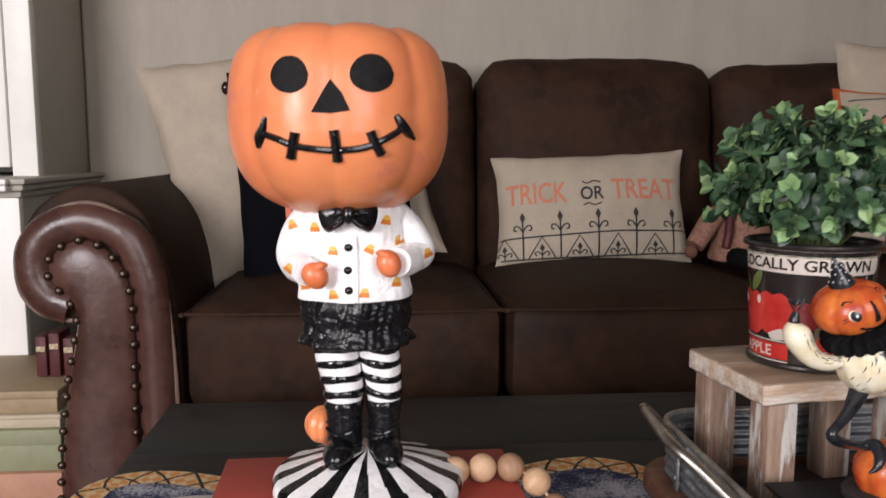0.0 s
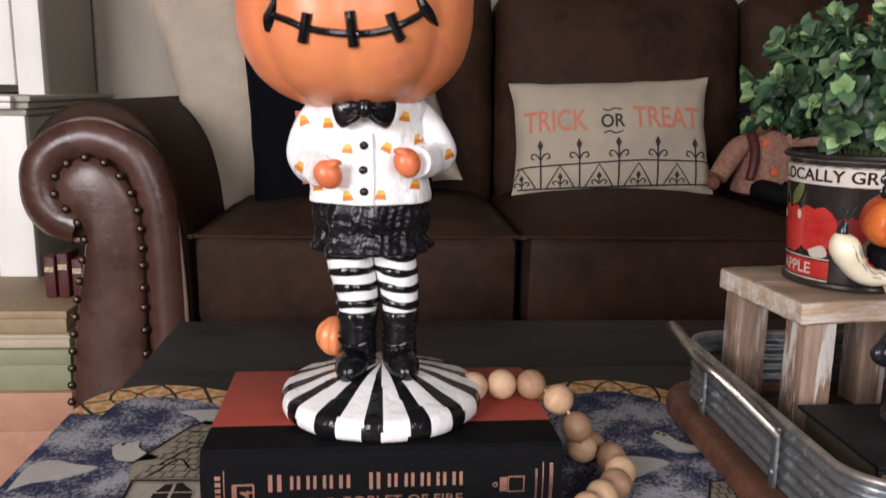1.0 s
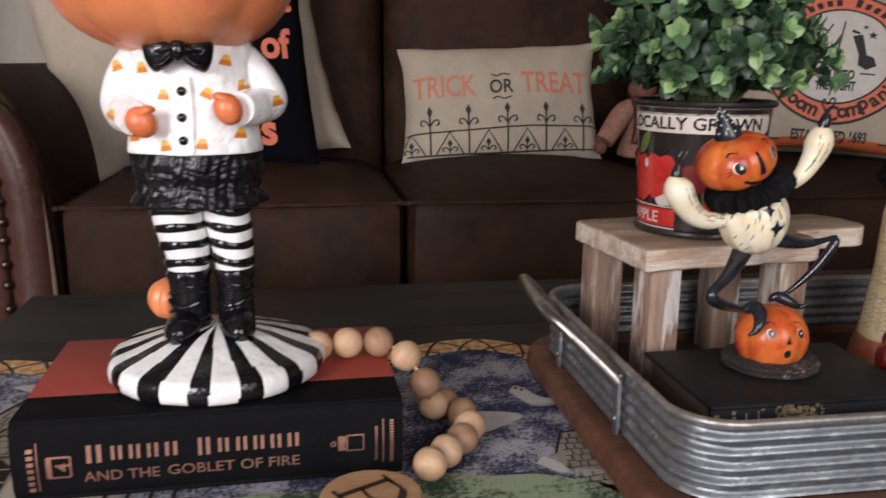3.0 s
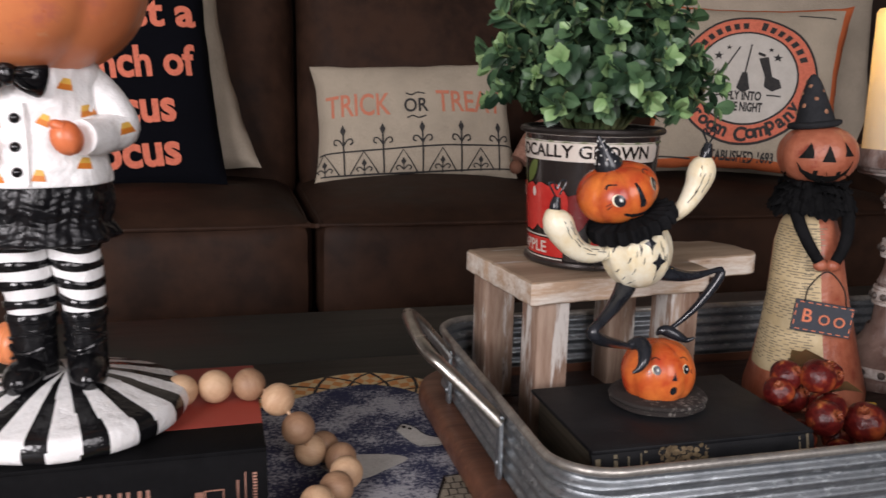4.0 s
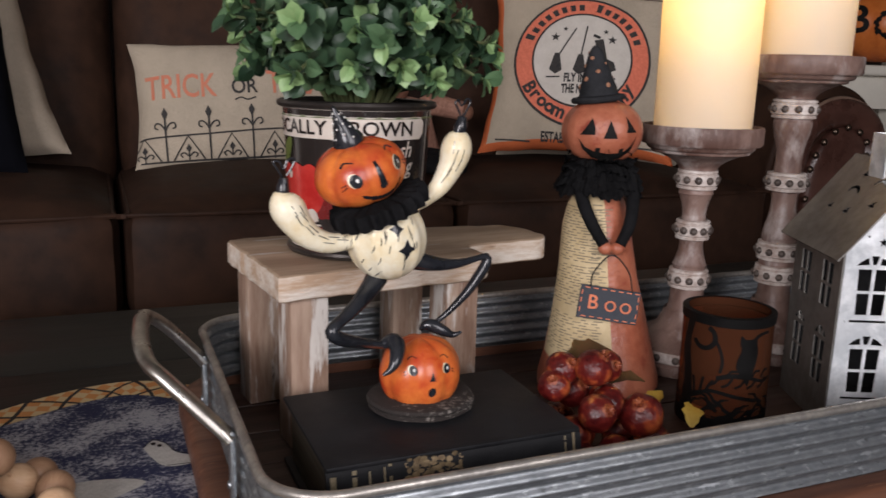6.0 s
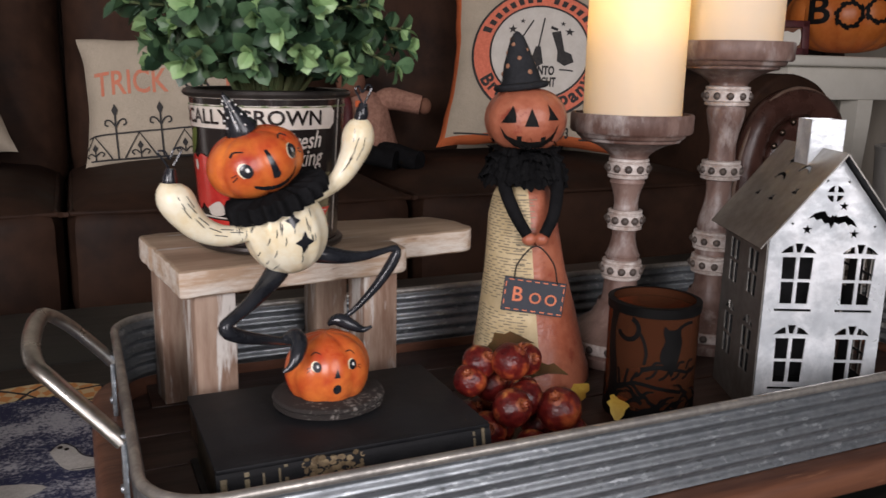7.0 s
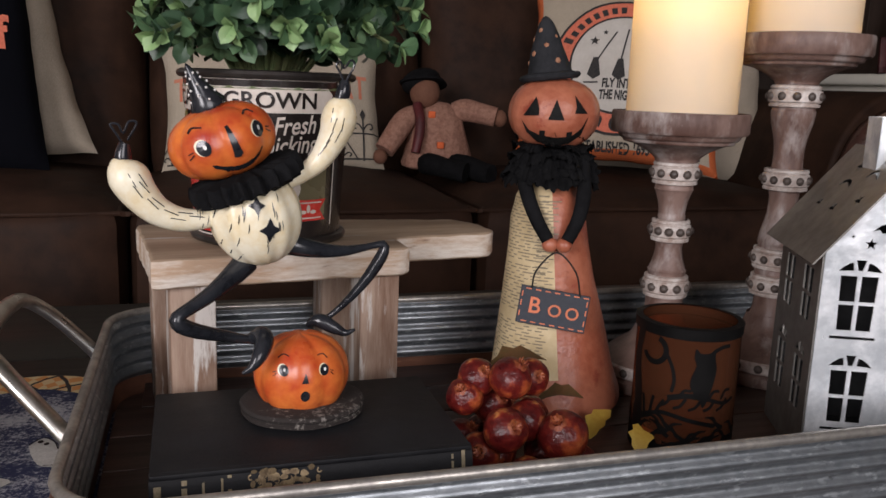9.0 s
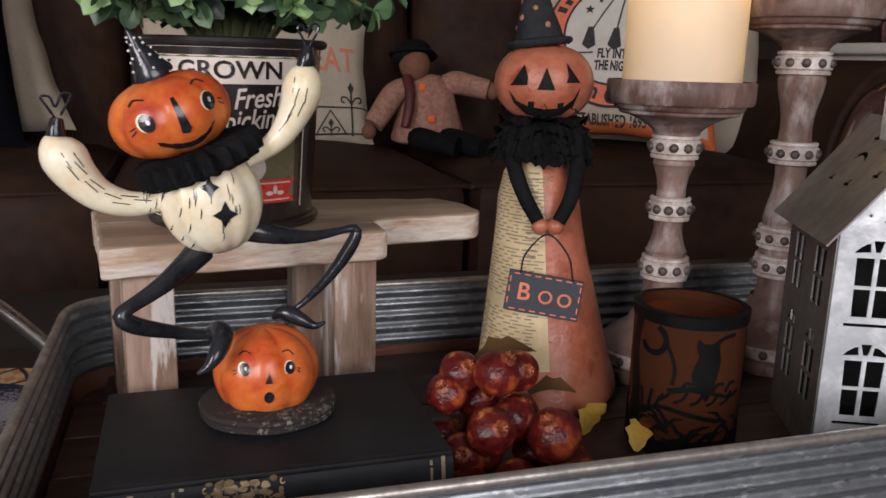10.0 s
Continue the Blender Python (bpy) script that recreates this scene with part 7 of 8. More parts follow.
def build_can():
    c = thing("tin_can", Matrix.Translation(CAN), "black and red lithographed tin can with lettered label", "can")
    H, r0, r1 = 0.102, 0.0450, 0.0515
    b = BM()
    k = r1 - r0
    prof = [(0.0, 0.0), (r0, 0.0)] + [(r0 + k * i / 12, 0.002 + (H - 0.002) * i / 12) for i in range(13)] + [(r1 - 0.0016, H), (r0 - 0.001, 0.008), (0.0, 0.008)]

    def back_olive(a, z):
        d = (math.degrees(a) + 122 + 180) % 360 - 180
        return 1 if (10 < d < 75 and 0.020 < z < 0.052) else 0
    lathe(b, prof, 96, None, 0, None, back_olive, False)
    body = part("can_body", b, [CAN_BLACK, CAN_OLIVE], c)
    for z, r in ((0.003, r0 + 0.0016), (H, r1 + 0.0012)):
        b = BM()
        tube(b, [(r * math.cos(a), r * math.sin(a), z) for a in [2 * math.pi * i / 64 for i in range(64)]], 0.0026, 8, 0, 0, (1, 1), True)
        part("rim", b, CAN_METAL, c)

    def wrap(name, mat, flats, lift):
        """Bends drawings (arc length from the label's middle, height) round the can."""
        b = BM()
        for fl in flats:
            d = BM()
            lay(d, fl, Matrix(), None, 0, 0.0, 0.006)
            idx = {}
            for v in d.verts:
                z = v.co.y
                r = r0 + k * z / H + lift
                a = radians(-122) + v.co.x / 0.0485
                idx[v] = b.verts.new((r * math.cos(a), r * math.sin(a), z))
            for f in d.faces:
                b.faces.new([idx[v] for v in f.verts])
            d.free()
        part(name, b, mat, body)

    def rect(x0, x1, y0, y1):
        return f_poly([(x0, y0), (x1, y0), (x1, y1), (x0, y1)])
    W = 0.066
    wrap("banner", CAN_WHITE, [f_poly([(-W, 0.0805), (W * 0.90, 0.0805), (W * 0.96, 0.0840), (W * 0.90, 0.0878), (W * 0.96, 0.0915), (W * 0.90, 0.0950), (-W, 0.0950)]), rect(-W, W, 0.1035 - 0.0045, 0.1000 - 0.0002), rect(-W - 0.003, -W - 0.0018, 0.012, 0.0995), rect(W + 0.0018, W + 0.003, 0.012, 0.0995)], 0.0004)
    wrap("banner_lettering", CAN_BLACK, [f_text("LOCALLY GROWN", 0.0128, -0.006, 0.0878, 0.020, 0.114)], 0.0008)
    wrap("red_band", CAN_RED, [rect(-W, -0.012, 0.0080, 0.0215)], 0.0004)
    wrap("red_band_lettering", CAN_WHITE, [f_text("APPLE", 0.0125, -0.045, 0.0147, 0.014, 0.036), f_stroke([(-W, 0.0232), (-0.012, 0.0232)], 0.0010), f_stroke([(-W, 0.0065), (-0.012, 0.0065)], 0.0010)], 0.0008)
    apples = []
    for x, y, r in ((-0.051, 0.0440, 0.0190), (-0.026, 0.0460, 0.0180), (-0.062, 0.034, 0.0100), (-0.008, 0.042, 0.0150), (0.004, 0.047, 0.011)):
        apples.append(f_poly(curve_pts([(x, y + r * 0.86), (x + r * 0.45, y + r * 0.97), (x + r * 0.90, y + r * 0.55), (x + r * 0.98, y), (x + r * 0.78, y - r * 0.62), (x + r * 0.35, y - r * 0.97), (x, y - r * 0.93), (x - r * 0.35, y - r * 0.97), (x - r * 0.78, y - r * 0.62), (x - r * 0.98, y), (x - r * 0.90, y + r * 0.55), (x - r * 0.45, y + r * 0.97), (x, y + r * 0.86)], 3)[:-1]))
    for a in apples[2:]:
        wrap("apple_print_dark", CAN_DARKRED, [a], 0.0004)
    for a in apples[:2]:
        wrap("apple_print", CAN_RED, [a], 0.0007)
    for glint in [f_disc(-0.062, 0.054, 0.0024, 0.0040), f_disc(-0.040, 0.056, 0.0022, 0.0036), f_poly(curve_pts([(-0.030, 0.029), (-0.018, 0.034), (-0.014, 0.026), (-0.026, 0.024), (-0.030, 0.029)], 3)[:-1])]:
        wrap("apple_highlight", CAN_WHITE, [glint], 0.0011)
    wrap("leaf_print", CAN_GREEN, [f_poly(curve_pts([(-0.050, 0.062), (-0.049, 0.071), (-0.042, 0.079), (-0.036, 0.0795), (-0.038, 0.071), (-0.043, 0.0645), (-0.050, 0.062)], 3)[:-1])], 0.0008)
    wrap("stem_print", CAN_GREEN, [f_stroke([(-0.053, 0.058), (-0.053, 0.066), (-0.056, 0.075)], 0.0013, 3)], 0.0012)
    wrap("script_lettering", CAN_WHITE, [f_text("Fresh", 0.0150, 0.0385, 0.0735, 0.012, 0.026, 4, 0.35), f_text("picking", 0.0150, 0.0365, 0.0605, 0.012, 0.034, 4, 0.35)], 0.0006)
    wrap("cream_badge", CAN_WHITE, [f_disc(0.030, 0.036, 0.0125, 0.0095)], 0.0006)
    wrap("red_ribbon", CAN_RED, [f_poly([(0.010, 0.016), (0.062, 0.016), (0.057, 0.0225), (0.062, 0.029), (0.010, 0.029)])], 0.0008)
    wrap("ribbon_print", CAN_WHITE, [f_stroke([(0.012, 0.0272), (0.058, 0.0272)], 0.0008), f_stroke([(0.012, 0.0178), (0.058, 0.0178)], 0.0008), f_disc(0.048, 0.0235, 0.0013, 0.0026), f_disc(0.0445, 0.0215, 0.0022, 0.0012), f_disc(0.0515, 0.0215, 0.0022, 0.0012)], 0.0011)


def leaf_mesh(mat, length, width, curl):
    """An oval cupped leaf with a folded midrib."""
    b = BM()
    n, rows = 6, []
    for i in range(n + 1):
        t = i / n
        wd = width * math.sin(math.pi * (0.03 + 0.93 * t) ** 1.20) ** 0.62
        y, z = length * t, curl * length * (t - 1.5 * t * t)
        if i == n:
            rows.append([b.verts.new((0, length, z))])
        elif i == 0:
            rows.append([b.verts.new((0, 0, 0))])
        else:
            rows.append([b.verts.new((s * wd, y - 0.04 * length * abs(s), z + wd * (0.46 * abs(s) - 0.10 * s * s))) for s in (-1, -0.5, 0, 0.5, 1)])
    for A, B in zip(rows, rows[1:]):
        for k in range(4):
            if len(A) == 1:
                b.faces.new((A[0], B[k + 1], B[k]))
            elif len(B) == 1:
                b.faces.new((A[k], A[k + 1], B[0]))
            else:
                b.faces.new((A[k], A[k + 1], B[k + 1], B[k]))
    return b


def build_plant():
    base = CAN + Vector((0, 0, 0.094))
    p = thing("leafy_plant", Matrix.Translation(base), "bushy artificial green plant filling the tin can", "plant")
    b = BM()
    lathe(b, [(0.0, 0.0), (0.052, 0.0), (0.050, 0.003), (0.0, 0.006)], 24, None, 0, None, None, False)
    part("foliage_base", b, STEM, p, "dark moss")
    random.seed(3)
    leaves = []
    stems = BM()
    for i in range(165):
        a = random.random() * 2 * math.pi
        e = math.asin(min(1, max(0.03, random.uniform(0.0, 1.0))))
        R = 0.090 * random.uniform(0.52, 1.10)
        tip = Vector((math.cos(a) * math.cos(e) * R, math.sin(a) * math.cos(e) * R, 0.024 + math.sin(e) * R * 1.04))
        root = Vector((math.cos(a) * 0.018, math.sin(a) * 0.018, 0.004))
        mid = (root + tip) / 2 + Vector((0, 0, 0.022))
        pts = curve_pts([root, mid, tip], 5)
        tube(stems, pts, 0.0011, 5)
        for j in range(2, len(pts)):
            q = Vector(pts[j])
            d = (q - Vector(pts[j - 1])).normalized()
            last = j == len(pts) - 1
            spin = random.uniform(0, 2 * math.pi)
            side = d.cross(Vector((0, 0, 1)) if abs(d.z) < 0.9 else Vector((1, 0, 0))).normalized()
            other = d.cross(side)
            n = 5 if last else 2
            for s in range(n):
                # pairs along the stem, a rosette at its tip
                t = spin + 2 * math.pi * s / n + random.uniform(-0.25, 0.25)
                out = side * math.cos(t) + other * math.sin(t)
                v = (out * random.uniform(0.55, 0.95) + d * (random.uniform(0.5, 1.3) if last else 0.55) + Vector((random.uniform(-0.3, 0.3), random.uniform(-0.3, 0.3), random.uniform(-0.25, 0.4)))).normalized()
                # depth shade by colour: inner leaves mostly dark, outer tips mid and pale
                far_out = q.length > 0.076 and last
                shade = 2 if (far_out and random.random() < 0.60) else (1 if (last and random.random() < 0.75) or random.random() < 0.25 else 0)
                leaves.append((q, v, random.uniform(0.75, 1.2) * (0.9 if last else 1.0), shade, random.uniform(-0.9, 0.9), d))
    part("stem", stems, STEM, p)["kind"] = "stuff"
    kinds = []
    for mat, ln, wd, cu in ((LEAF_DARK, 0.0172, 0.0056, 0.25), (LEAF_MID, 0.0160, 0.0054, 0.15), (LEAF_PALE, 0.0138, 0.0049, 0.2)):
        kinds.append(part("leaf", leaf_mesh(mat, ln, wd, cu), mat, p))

    def at(q, v, k, roll, up):
        x = v.cross(up).normalized()
        m = Matrix((x, v, x.cross(v))).transposed().to_4x4()
        return Matrix.Translation(q) @ m @ Matrix.Rotation(roll, 4, "Y") @ Matrix.Diagonal((k, k, k, 1))
    leaves.sort(key=lambda l: l[0].y - 0.6 * abs(l[0].length))
    used = set()
    rest = BM()
    for i, (q, v, k, shade, roll, up) in enumerate(leaves):
        m = at(q, v, k, roll, up)
        if shade not in used:
            kinds[shade].matrix_basis = m
            used.add(shade)
        elif i < 297:
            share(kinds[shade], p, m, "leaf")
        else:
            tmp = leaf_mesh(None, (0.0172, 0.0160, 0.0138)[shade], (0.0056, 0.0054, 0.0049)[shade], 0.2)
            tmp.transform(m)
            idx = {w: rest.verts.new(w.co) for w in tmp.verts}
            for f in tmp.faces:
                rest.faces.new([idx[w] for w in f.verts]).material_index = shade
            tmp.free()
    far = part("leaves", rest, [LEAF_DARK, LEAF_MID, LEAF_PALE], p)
    far["kind"] = "stuff"


build_can()
build_plant()


# ---- paper figure with a sign (one plain mesh) ----
def build_paper_figure():
    b = BM()
    # 0 mache 1 newsprint 2 ink 3 felt 4 tulle 5 sign 6 sign orange 7 wire 8 dark paint
    def paper(a, z):
        d = (math.degrees(a) + 90 + 180) % 360 - 180
        return 1 if -98 < d < 3 and z > 0.030 else 0

    def lump(a, r, z):
        return r * (1 + 0.02 * math.sin(3 * a + z * 40) + 0.012 * math.sin(8 * a - z * 70))
    cone = [(0.0, 0.0), (0.044, 0.0), (0.0490, 0.004), (0.0485, 0.010), (0.0428, 0.030), (0.0368, 0.060), (0.0315, 0.090), (0.028, 0.115), (0.0255, 0.135), (0.0215, 0.150), (0.015, 0.162), (0.0, 0.168)]
    lathe(b, cone, 64, Matrix.Translation((0.010, 0, 0)) @ Matrix.Rotation(radians(-4), 4, "Y"), 0, lump, paper, False)
    robe = surface_of(b)
    hc = Vector((0.0, -0.002, 0.2045))
    blob(b, hc, (0.0310, 0.0295, 0.0265), None, 0, 48, 22, ribs(9, 0.05, 0.12, 0.2))
    # gathered tulle collar: crimped tiers with frayed hems
    random.seed(8)
    for zz, rr, drop in ((0.1870, 0.0255, -0.004), (0.1850, 0.0275, 0.003), (0.1830, 0.0290, 0.009), (0.1815, 0.0300, 0.014), (0.1800, 0.0325, 0.018), (0.1790, 0.0328, 0.021)):
        seg, rows = 150, []
        ph = random.uniform(0, 6)
        for t in (0.0, 0.35, 0.7, 1.0):
            row = []
            for i in range(seg):
                a = 2 * math.pi * i / seg
                crimp = math.sin(13 * a + ph + 2.2 * math.sin(3 * a)) * 0.0013 * t + math.sin(37 * a + 2 * ph) * 0.0006 * t
                r = 0.013 + (rr - 0.013) * t ** 0.7 + crimp + (random.uniform(-0.0010, 0.0010) if t > 0.9 else 0)
                z = zz - drop * t ** 1.6 + crimp * 0.6 + (random.uniform(-0.0016, 0.0016) + 0.003 * math.sin(5 * a + ph) if t > 0.9 else 0)
                row.append(b.verts.new((r * math.cos(a), r * math.sin(a), z)))
            rows.append(row)
        for P, Q in zip(rows, rows[1:]):
            for i in range(seg):
                b.faces.new((P[i], P[(i + 1) % seg], Q[(i + 1) % seg], Q[i])).material_index = 4
    # arms, hands
    for s in (-1, 1):
        tube(b, [(0.001 + s * 0.0200, -0.014, 0.172, 0.0046), (0.003 + s * 0.0190, -0.024, 0.155, 0.0049), (0.005 + s * 0.0140, -0.0315, 0.138, 0.0046), (0.006 + s * 0.0062, -0.036, 0.1235, 0.0042)], 0.005, 14, 3, 5)
        blob(b, (0.006 + s * 0.0046, -0.0350, 0.1205), (0.0055, 0.0045, 0.0050), None, 0, 12, 8)
    # felt hat
    lathe(b, [(0.0, 0.0), (0.0185, 0.0), (0.0202, 0.0014), (0.0206, 0.0032), (0.0196, 0.0050), (0.0165, 0.0056), (0.0148, 0.0062), (0.0136, 0.012), (0.0112, 0.022), (0.0080, 0.034), (0.0050, 0.043), (0.0022, 0.0475), (0.0, 0.049)], 32, Matrix.Translation((-0.004, 0.0, 0.2262)) @ Matrix.Rotation(radians(-7), 4, "Y") @ Matrix.Diagonal((1, 1, 0.86, 1)), 9, lambda a, r, z: r * (1 + 0.03 * math.sin(3 * a + z * 200)), None, False)
    for i in range(15):
        a, z = i * 2.4 + 0.4, 0.2350 + 0.0019 * i
        r = 0.0156 * (1 - (z - 0.2295) / 0.046) - 0.0010
        blob(b, (-0.004 + r * math.cos(a) - (z - 0.2262) * 0.122, r * math.sin(a), z), (0.0024, 0.0024, 0.0024), None, 10, 10, 6)
    tree = surface_of(b)
    F = facing(hc.x, -0.1, hc.z)
    lay(b, f_poly([(0.0005, 0.0095), (-0.0045, -0.0035), (0.0060, -0.0035)]), F, tree, 8, 0.0006, 0.003, 0.2)
    lay(b, f_poly([(-0.0125, 0.0110), (-0.0205, -0.0015), (-0.0105, -0.0010), (-0.0105, 0.004)]), F, tree, 8, 0.0006, 0.003, 0.2)
    lay(b, f_poly([(0.0120, 0.0125), (0.0210, 0.0010), (0.0125, 0.0010), (0.0135, 0.005)]), F, tree, 8, 0.0006, 0.003, 0.2)
    lay(b, f_poly([(-0.0215, -0.0040), (-0.0165, -0.0105), (-0.0095, -0.0135), (-0.0095, -0.0105), (-0.0060, -0.0105), (-0.0060, -0.0140), (0.0, -0.0150), (0.008, -0.0142), (0.008, -0.0112), (0.0115, -0.0105), (0.0115, -0.0135), (0.0175, -0.0085), (0.0215, -0.0010),
                   (0.0175, -0.0130), (0.0100, -0.0190), (0.0, -0.0205), (-0.0105, -0.0185), (-0.0180, -0.0120)]), F, tree, 8, 0.0006, 0.003, 0.2)
    # lines of newsprint and the patchwork border
    for row in range(54):
        z = 0.036 + row * 0.0021
        if row in (15, 16, 17, 33):
            continue
        for k in range(6):
            ang = -18 - 13 * k + 4 * math.sin(row * 3.1 + k)
            seglen = 0.0026 + 0.0011 * math.sin(row * 5 + k * 1.7)
            d = radians(ang - 90)
            r = 0.1
            m = facing(0.010 + r * math.cos(d), r * math.sin(d), z, ang)
            lay(b, f_stroke([(-seglen, 0), (seglen, 0)], 0.0008), m, robe, 2, 0.0004, 0.004, 0.2)
    for row in range(15):
        z = 0.100 + row * 0.0036
        m = facing(-0.004, -0.1, z)
        lay(b, f_stroke([(-0.0030, 0), (0.0038, 0)], 0.0010), m, robe, 2, 0.0004, 0.004, 0.2)
    # hanging sign
    ST = Matrix.Translation((0.0055, -0.0415, 0.0790)) @ Matrix.Rotation(radians(7.5), 4, "Y") @ Matrix.Rotation(radians(-7), 4, "X")
    fs = box(b, 0.0455, 0.0016, 0.0250, (0, 0, 0), 0.0004, 1, None, 5)
    for v in {v for f in fs for v in f.verts}:
        v.co = ST @ v.co
    SF = ST @ facing(0, -0.0012, 0)
    lay(b, f_join(f_text("B", 0.0150, -0.0118, 0.0005, 0.012), f_text("O", 0.0115, 0.0012, -0.0010, 0.012), f_text("O", 0.0115, 0.0128, -0.0010, 0.012)), SF, None, 6, 0.0002)
    for i in range(7):
        x = -0.0195 + 0.0063 * i
        for y in (-0.0108, 0.0108):
            lay(b, f_stroke([(x, y), (x + 0.0036, y)], 0.0008), SF, None, 6, 0.0002)
    for y in (-0.006, 0.001, 0.007):
        for x in (-0.0213, 0.0213):
            lay(b, f_stroke([(x, y - 0.0018), (x, y + 0.0018)], 0.0008), SF, None, 6, 0.0002)
    tube(b, [ST @ Vector((-0.016, -0.001, 0.011)), (-0.0065, -0.0405, 0.104), (0.0060, -0.0400, 0.1165), (0.0190, -0.0405, 0.104), ST @ Vector((0.016, -0.001, 0.011))], 0.0006, 6, 7, 5)
    ob = part("paper_mache_figure", b, [MACHE, NEWSPRINT, NEWSINK, FELT, TULLE, SIGNPAPER, SIGN_ORANGE, WIRE, EYE_BLACK, HATFELT, HATDOT], m=pose(0.5535, 0.6490, FZ + 0.0002, 0, 0, -22))
    tagged(ob, "orange paper-mache pumpkin figure holding a small sign", "figurine")


build_paper_figure()


# ---- candle holders with wax candles ----
def build_holder(x, y, z_plate, plate_r, candle_r, candle_h, name_label, bands, power):
    """A turned holder: foot, shaft with dotted collars (heights above its foot), dish; a wax candle stands on it."""
    zp = z_plate - FZ
    h = thing("candle_holder", pose(x, y, FZ + 0.0003), name_label, "candle holder", "candle holders on the tray")
    b = BM()
    lathe(b, [(0.0, 0.0), (0.046, 0.0), (0.0475, 0.003), (0.0475, 0.008), (0.044, 0.010), (0.0445, 0.020), (0.041, 0.023), (0.034, 0.029), (0.024, 0.036), (0.0195, 0.044), (0.018, 0.050)], 40, None, 0, None, None, False)
    part("foot", b, TURNED, h)
    b = BM()
    lathe(b, [(0.0446, 0.0105), (0.0462, 0.012), (0.0462, 0.0185), (0.0446, 0.020)], 40, None, 0, None, None, False)
    fb = part("foot_band", b, TURNED_PALE, h)

    def dots(parent, r, z, n, s):
        b = BM()
        for i in range(n):
            a = 2 * math.pi * i / n + 0.1
            blob(b, (r * math.cos(a), r * math.sin(a), z), (s, s, s), None, 0, 10, 6)
        part("dots", b, DARKDOT, parent, "ring of dark dots")
    dots(fb, 0.0450, 0.0153, 18, 0.0036)
    b = BM()
    prof = [(0.018, 0.046), (0.0150, 0.052), (0.0140, bands[0][0] - 0.010)]
    for (lo, rl), (hi, rh) in zip(bands, bands[1:]):
        # pear-shaped turnings: narrow at the waist collar, full beside the wide ones
        ln, k = hi - lo, max(rl, rh) / 0.0169
        run = [(0.0100 * k, 0.009), (0.0096 * k, ln * 0.30), (0.0106 * k, ln * 0.48), (0.0132 * k, ln * 0.68), (0.0142 * k, ln - 0.012), (0.0136 * k, ln - 0.009)]
        if abs(rh - rl) < 0.0005:
            run = [(0.0140 * k, 0.009), (0.0140 * k, ln - 0.009)]
        prof += [(q, lo + d) for q, d in run] if rh >= rl else [(q, hi - d) for q, d in run[::-1]]
    prof += [(0.0150, bands[-1][0] + 0.008), (0.0158, zp - 0.0285), (0.0164, zp - 0.0265), (0.0225, zp - 0.0215), (0.033, zp - 0.0165), (0.0395, zp - 0.0150), (0.0405, zp - 0.0125)]
    lathe(b, curve_pts(prof, 3), 36, None, 0, None, None, False)
    part("shaft", b, TURNED, h)
    for z, rc in bands:
        k = rc / 0.0186
        b = BM()
        lathe(b, [(0.0150 * k, z - 0.0085), (0.0176 * k, z - 0.0078), (0.0178 * k, z - 0.0060), (0.0168 * k, z - 0.0052), (0.0186 * k, z - 0.0040), (0.0186 * k, z + 0.0040), (0.0168 * k, z + 0.0052), (0.0178 * k, z + 0.0060), (0.0176 * k, z + 0.0078), (0.0150 * k, z + 0.0085)], 36, None, 0, None, None, False)
        col = part("collar", b, TURNED_PALE, h)
        dots(col, 0.0178 * k, z, 11, 0.0034)
    b = BM()
    r = plate_r
    lathe(b, [(0.020, zp - 0.014), (r * 0.84, zp - 0.0125), (r * 0.88, zp - 0.011), (r * 0.90, zp - 0.008), (r * 0.97, zp - 0.008), (r, zp - 0.006), (r, zp + 0.006), (r * 0.985, zp + 0.0075), (r * 0.95, zp + 0.0075), (r * 0.93, zp + 0.001), (0.0, zp + 0.001)], 44, None, 0, None, None, False)
    part("dish", b, TURNED, h)
    c = thing("pillar_candle", pose(x, y, FZ + 0.0003 + zp + 0.0014), "lit ivory flameless pillar candle on a turned holder", "candle", "pillar candles")
    b = BM()
    R, Hc = candle_r, candle_h
    lathe(b, [(0.0, 0.0), (R - 0.001, 0.0), (R, 0.0015), (R, Hc * 0.5), (R, Hc - 0.003), (R - 0.0015, Hc), (R - 0.004, Hc - 0.001), (R - 0.0050, Hc - 0.008), (R - 0.0055, Hc - 0.060), (R - 0.009, Hc - 0.068), (0.0, Hc - 0.070)], 44, None, 0, lambda a, r, z: r * (1 + (0.012 * math.sin(3 * a + 1) * (z > Hc - 0.004))), None, False)
    part("wax", b, WAX, c)
    b = BM()
    zf = Hc - 0.0695
    lathe(b, [(0.0, zf), (0.0016, zf + 0.004), (0.0050, zf + 0.012), (0.0044, zf + 0.040), (0.0050, zf + 0.044), (0.0046, zf + 0.052), (0.0018, zf + 0.061), (0.0, zf + 0.065)], 14, None, 0, None, None, False)
    part("flame", b, FLAME, c, "glowing plastic flame")
    lamp = bpy.data.lights.new("candle_glow", "POINT")
    lamp.energy, lamp.color, lamp.shadow_soft_size = power, (1.0, 0.76, 0.36), 0.006
    ob = new("candle_glow", lamp)
    ob.location = (x - 0.008, y - 0.010, FZ + zp + Hc - 0.010)


build_holder(0.6627, 0.6670, 0.6680, 0.0495, 0.0395, 0.122, "distressed turned wooden candle holder, the shorter one", ((0.0772, 0.0172), (0.1197, 0.0148), (0.1627, 0.0172)), 0.20)
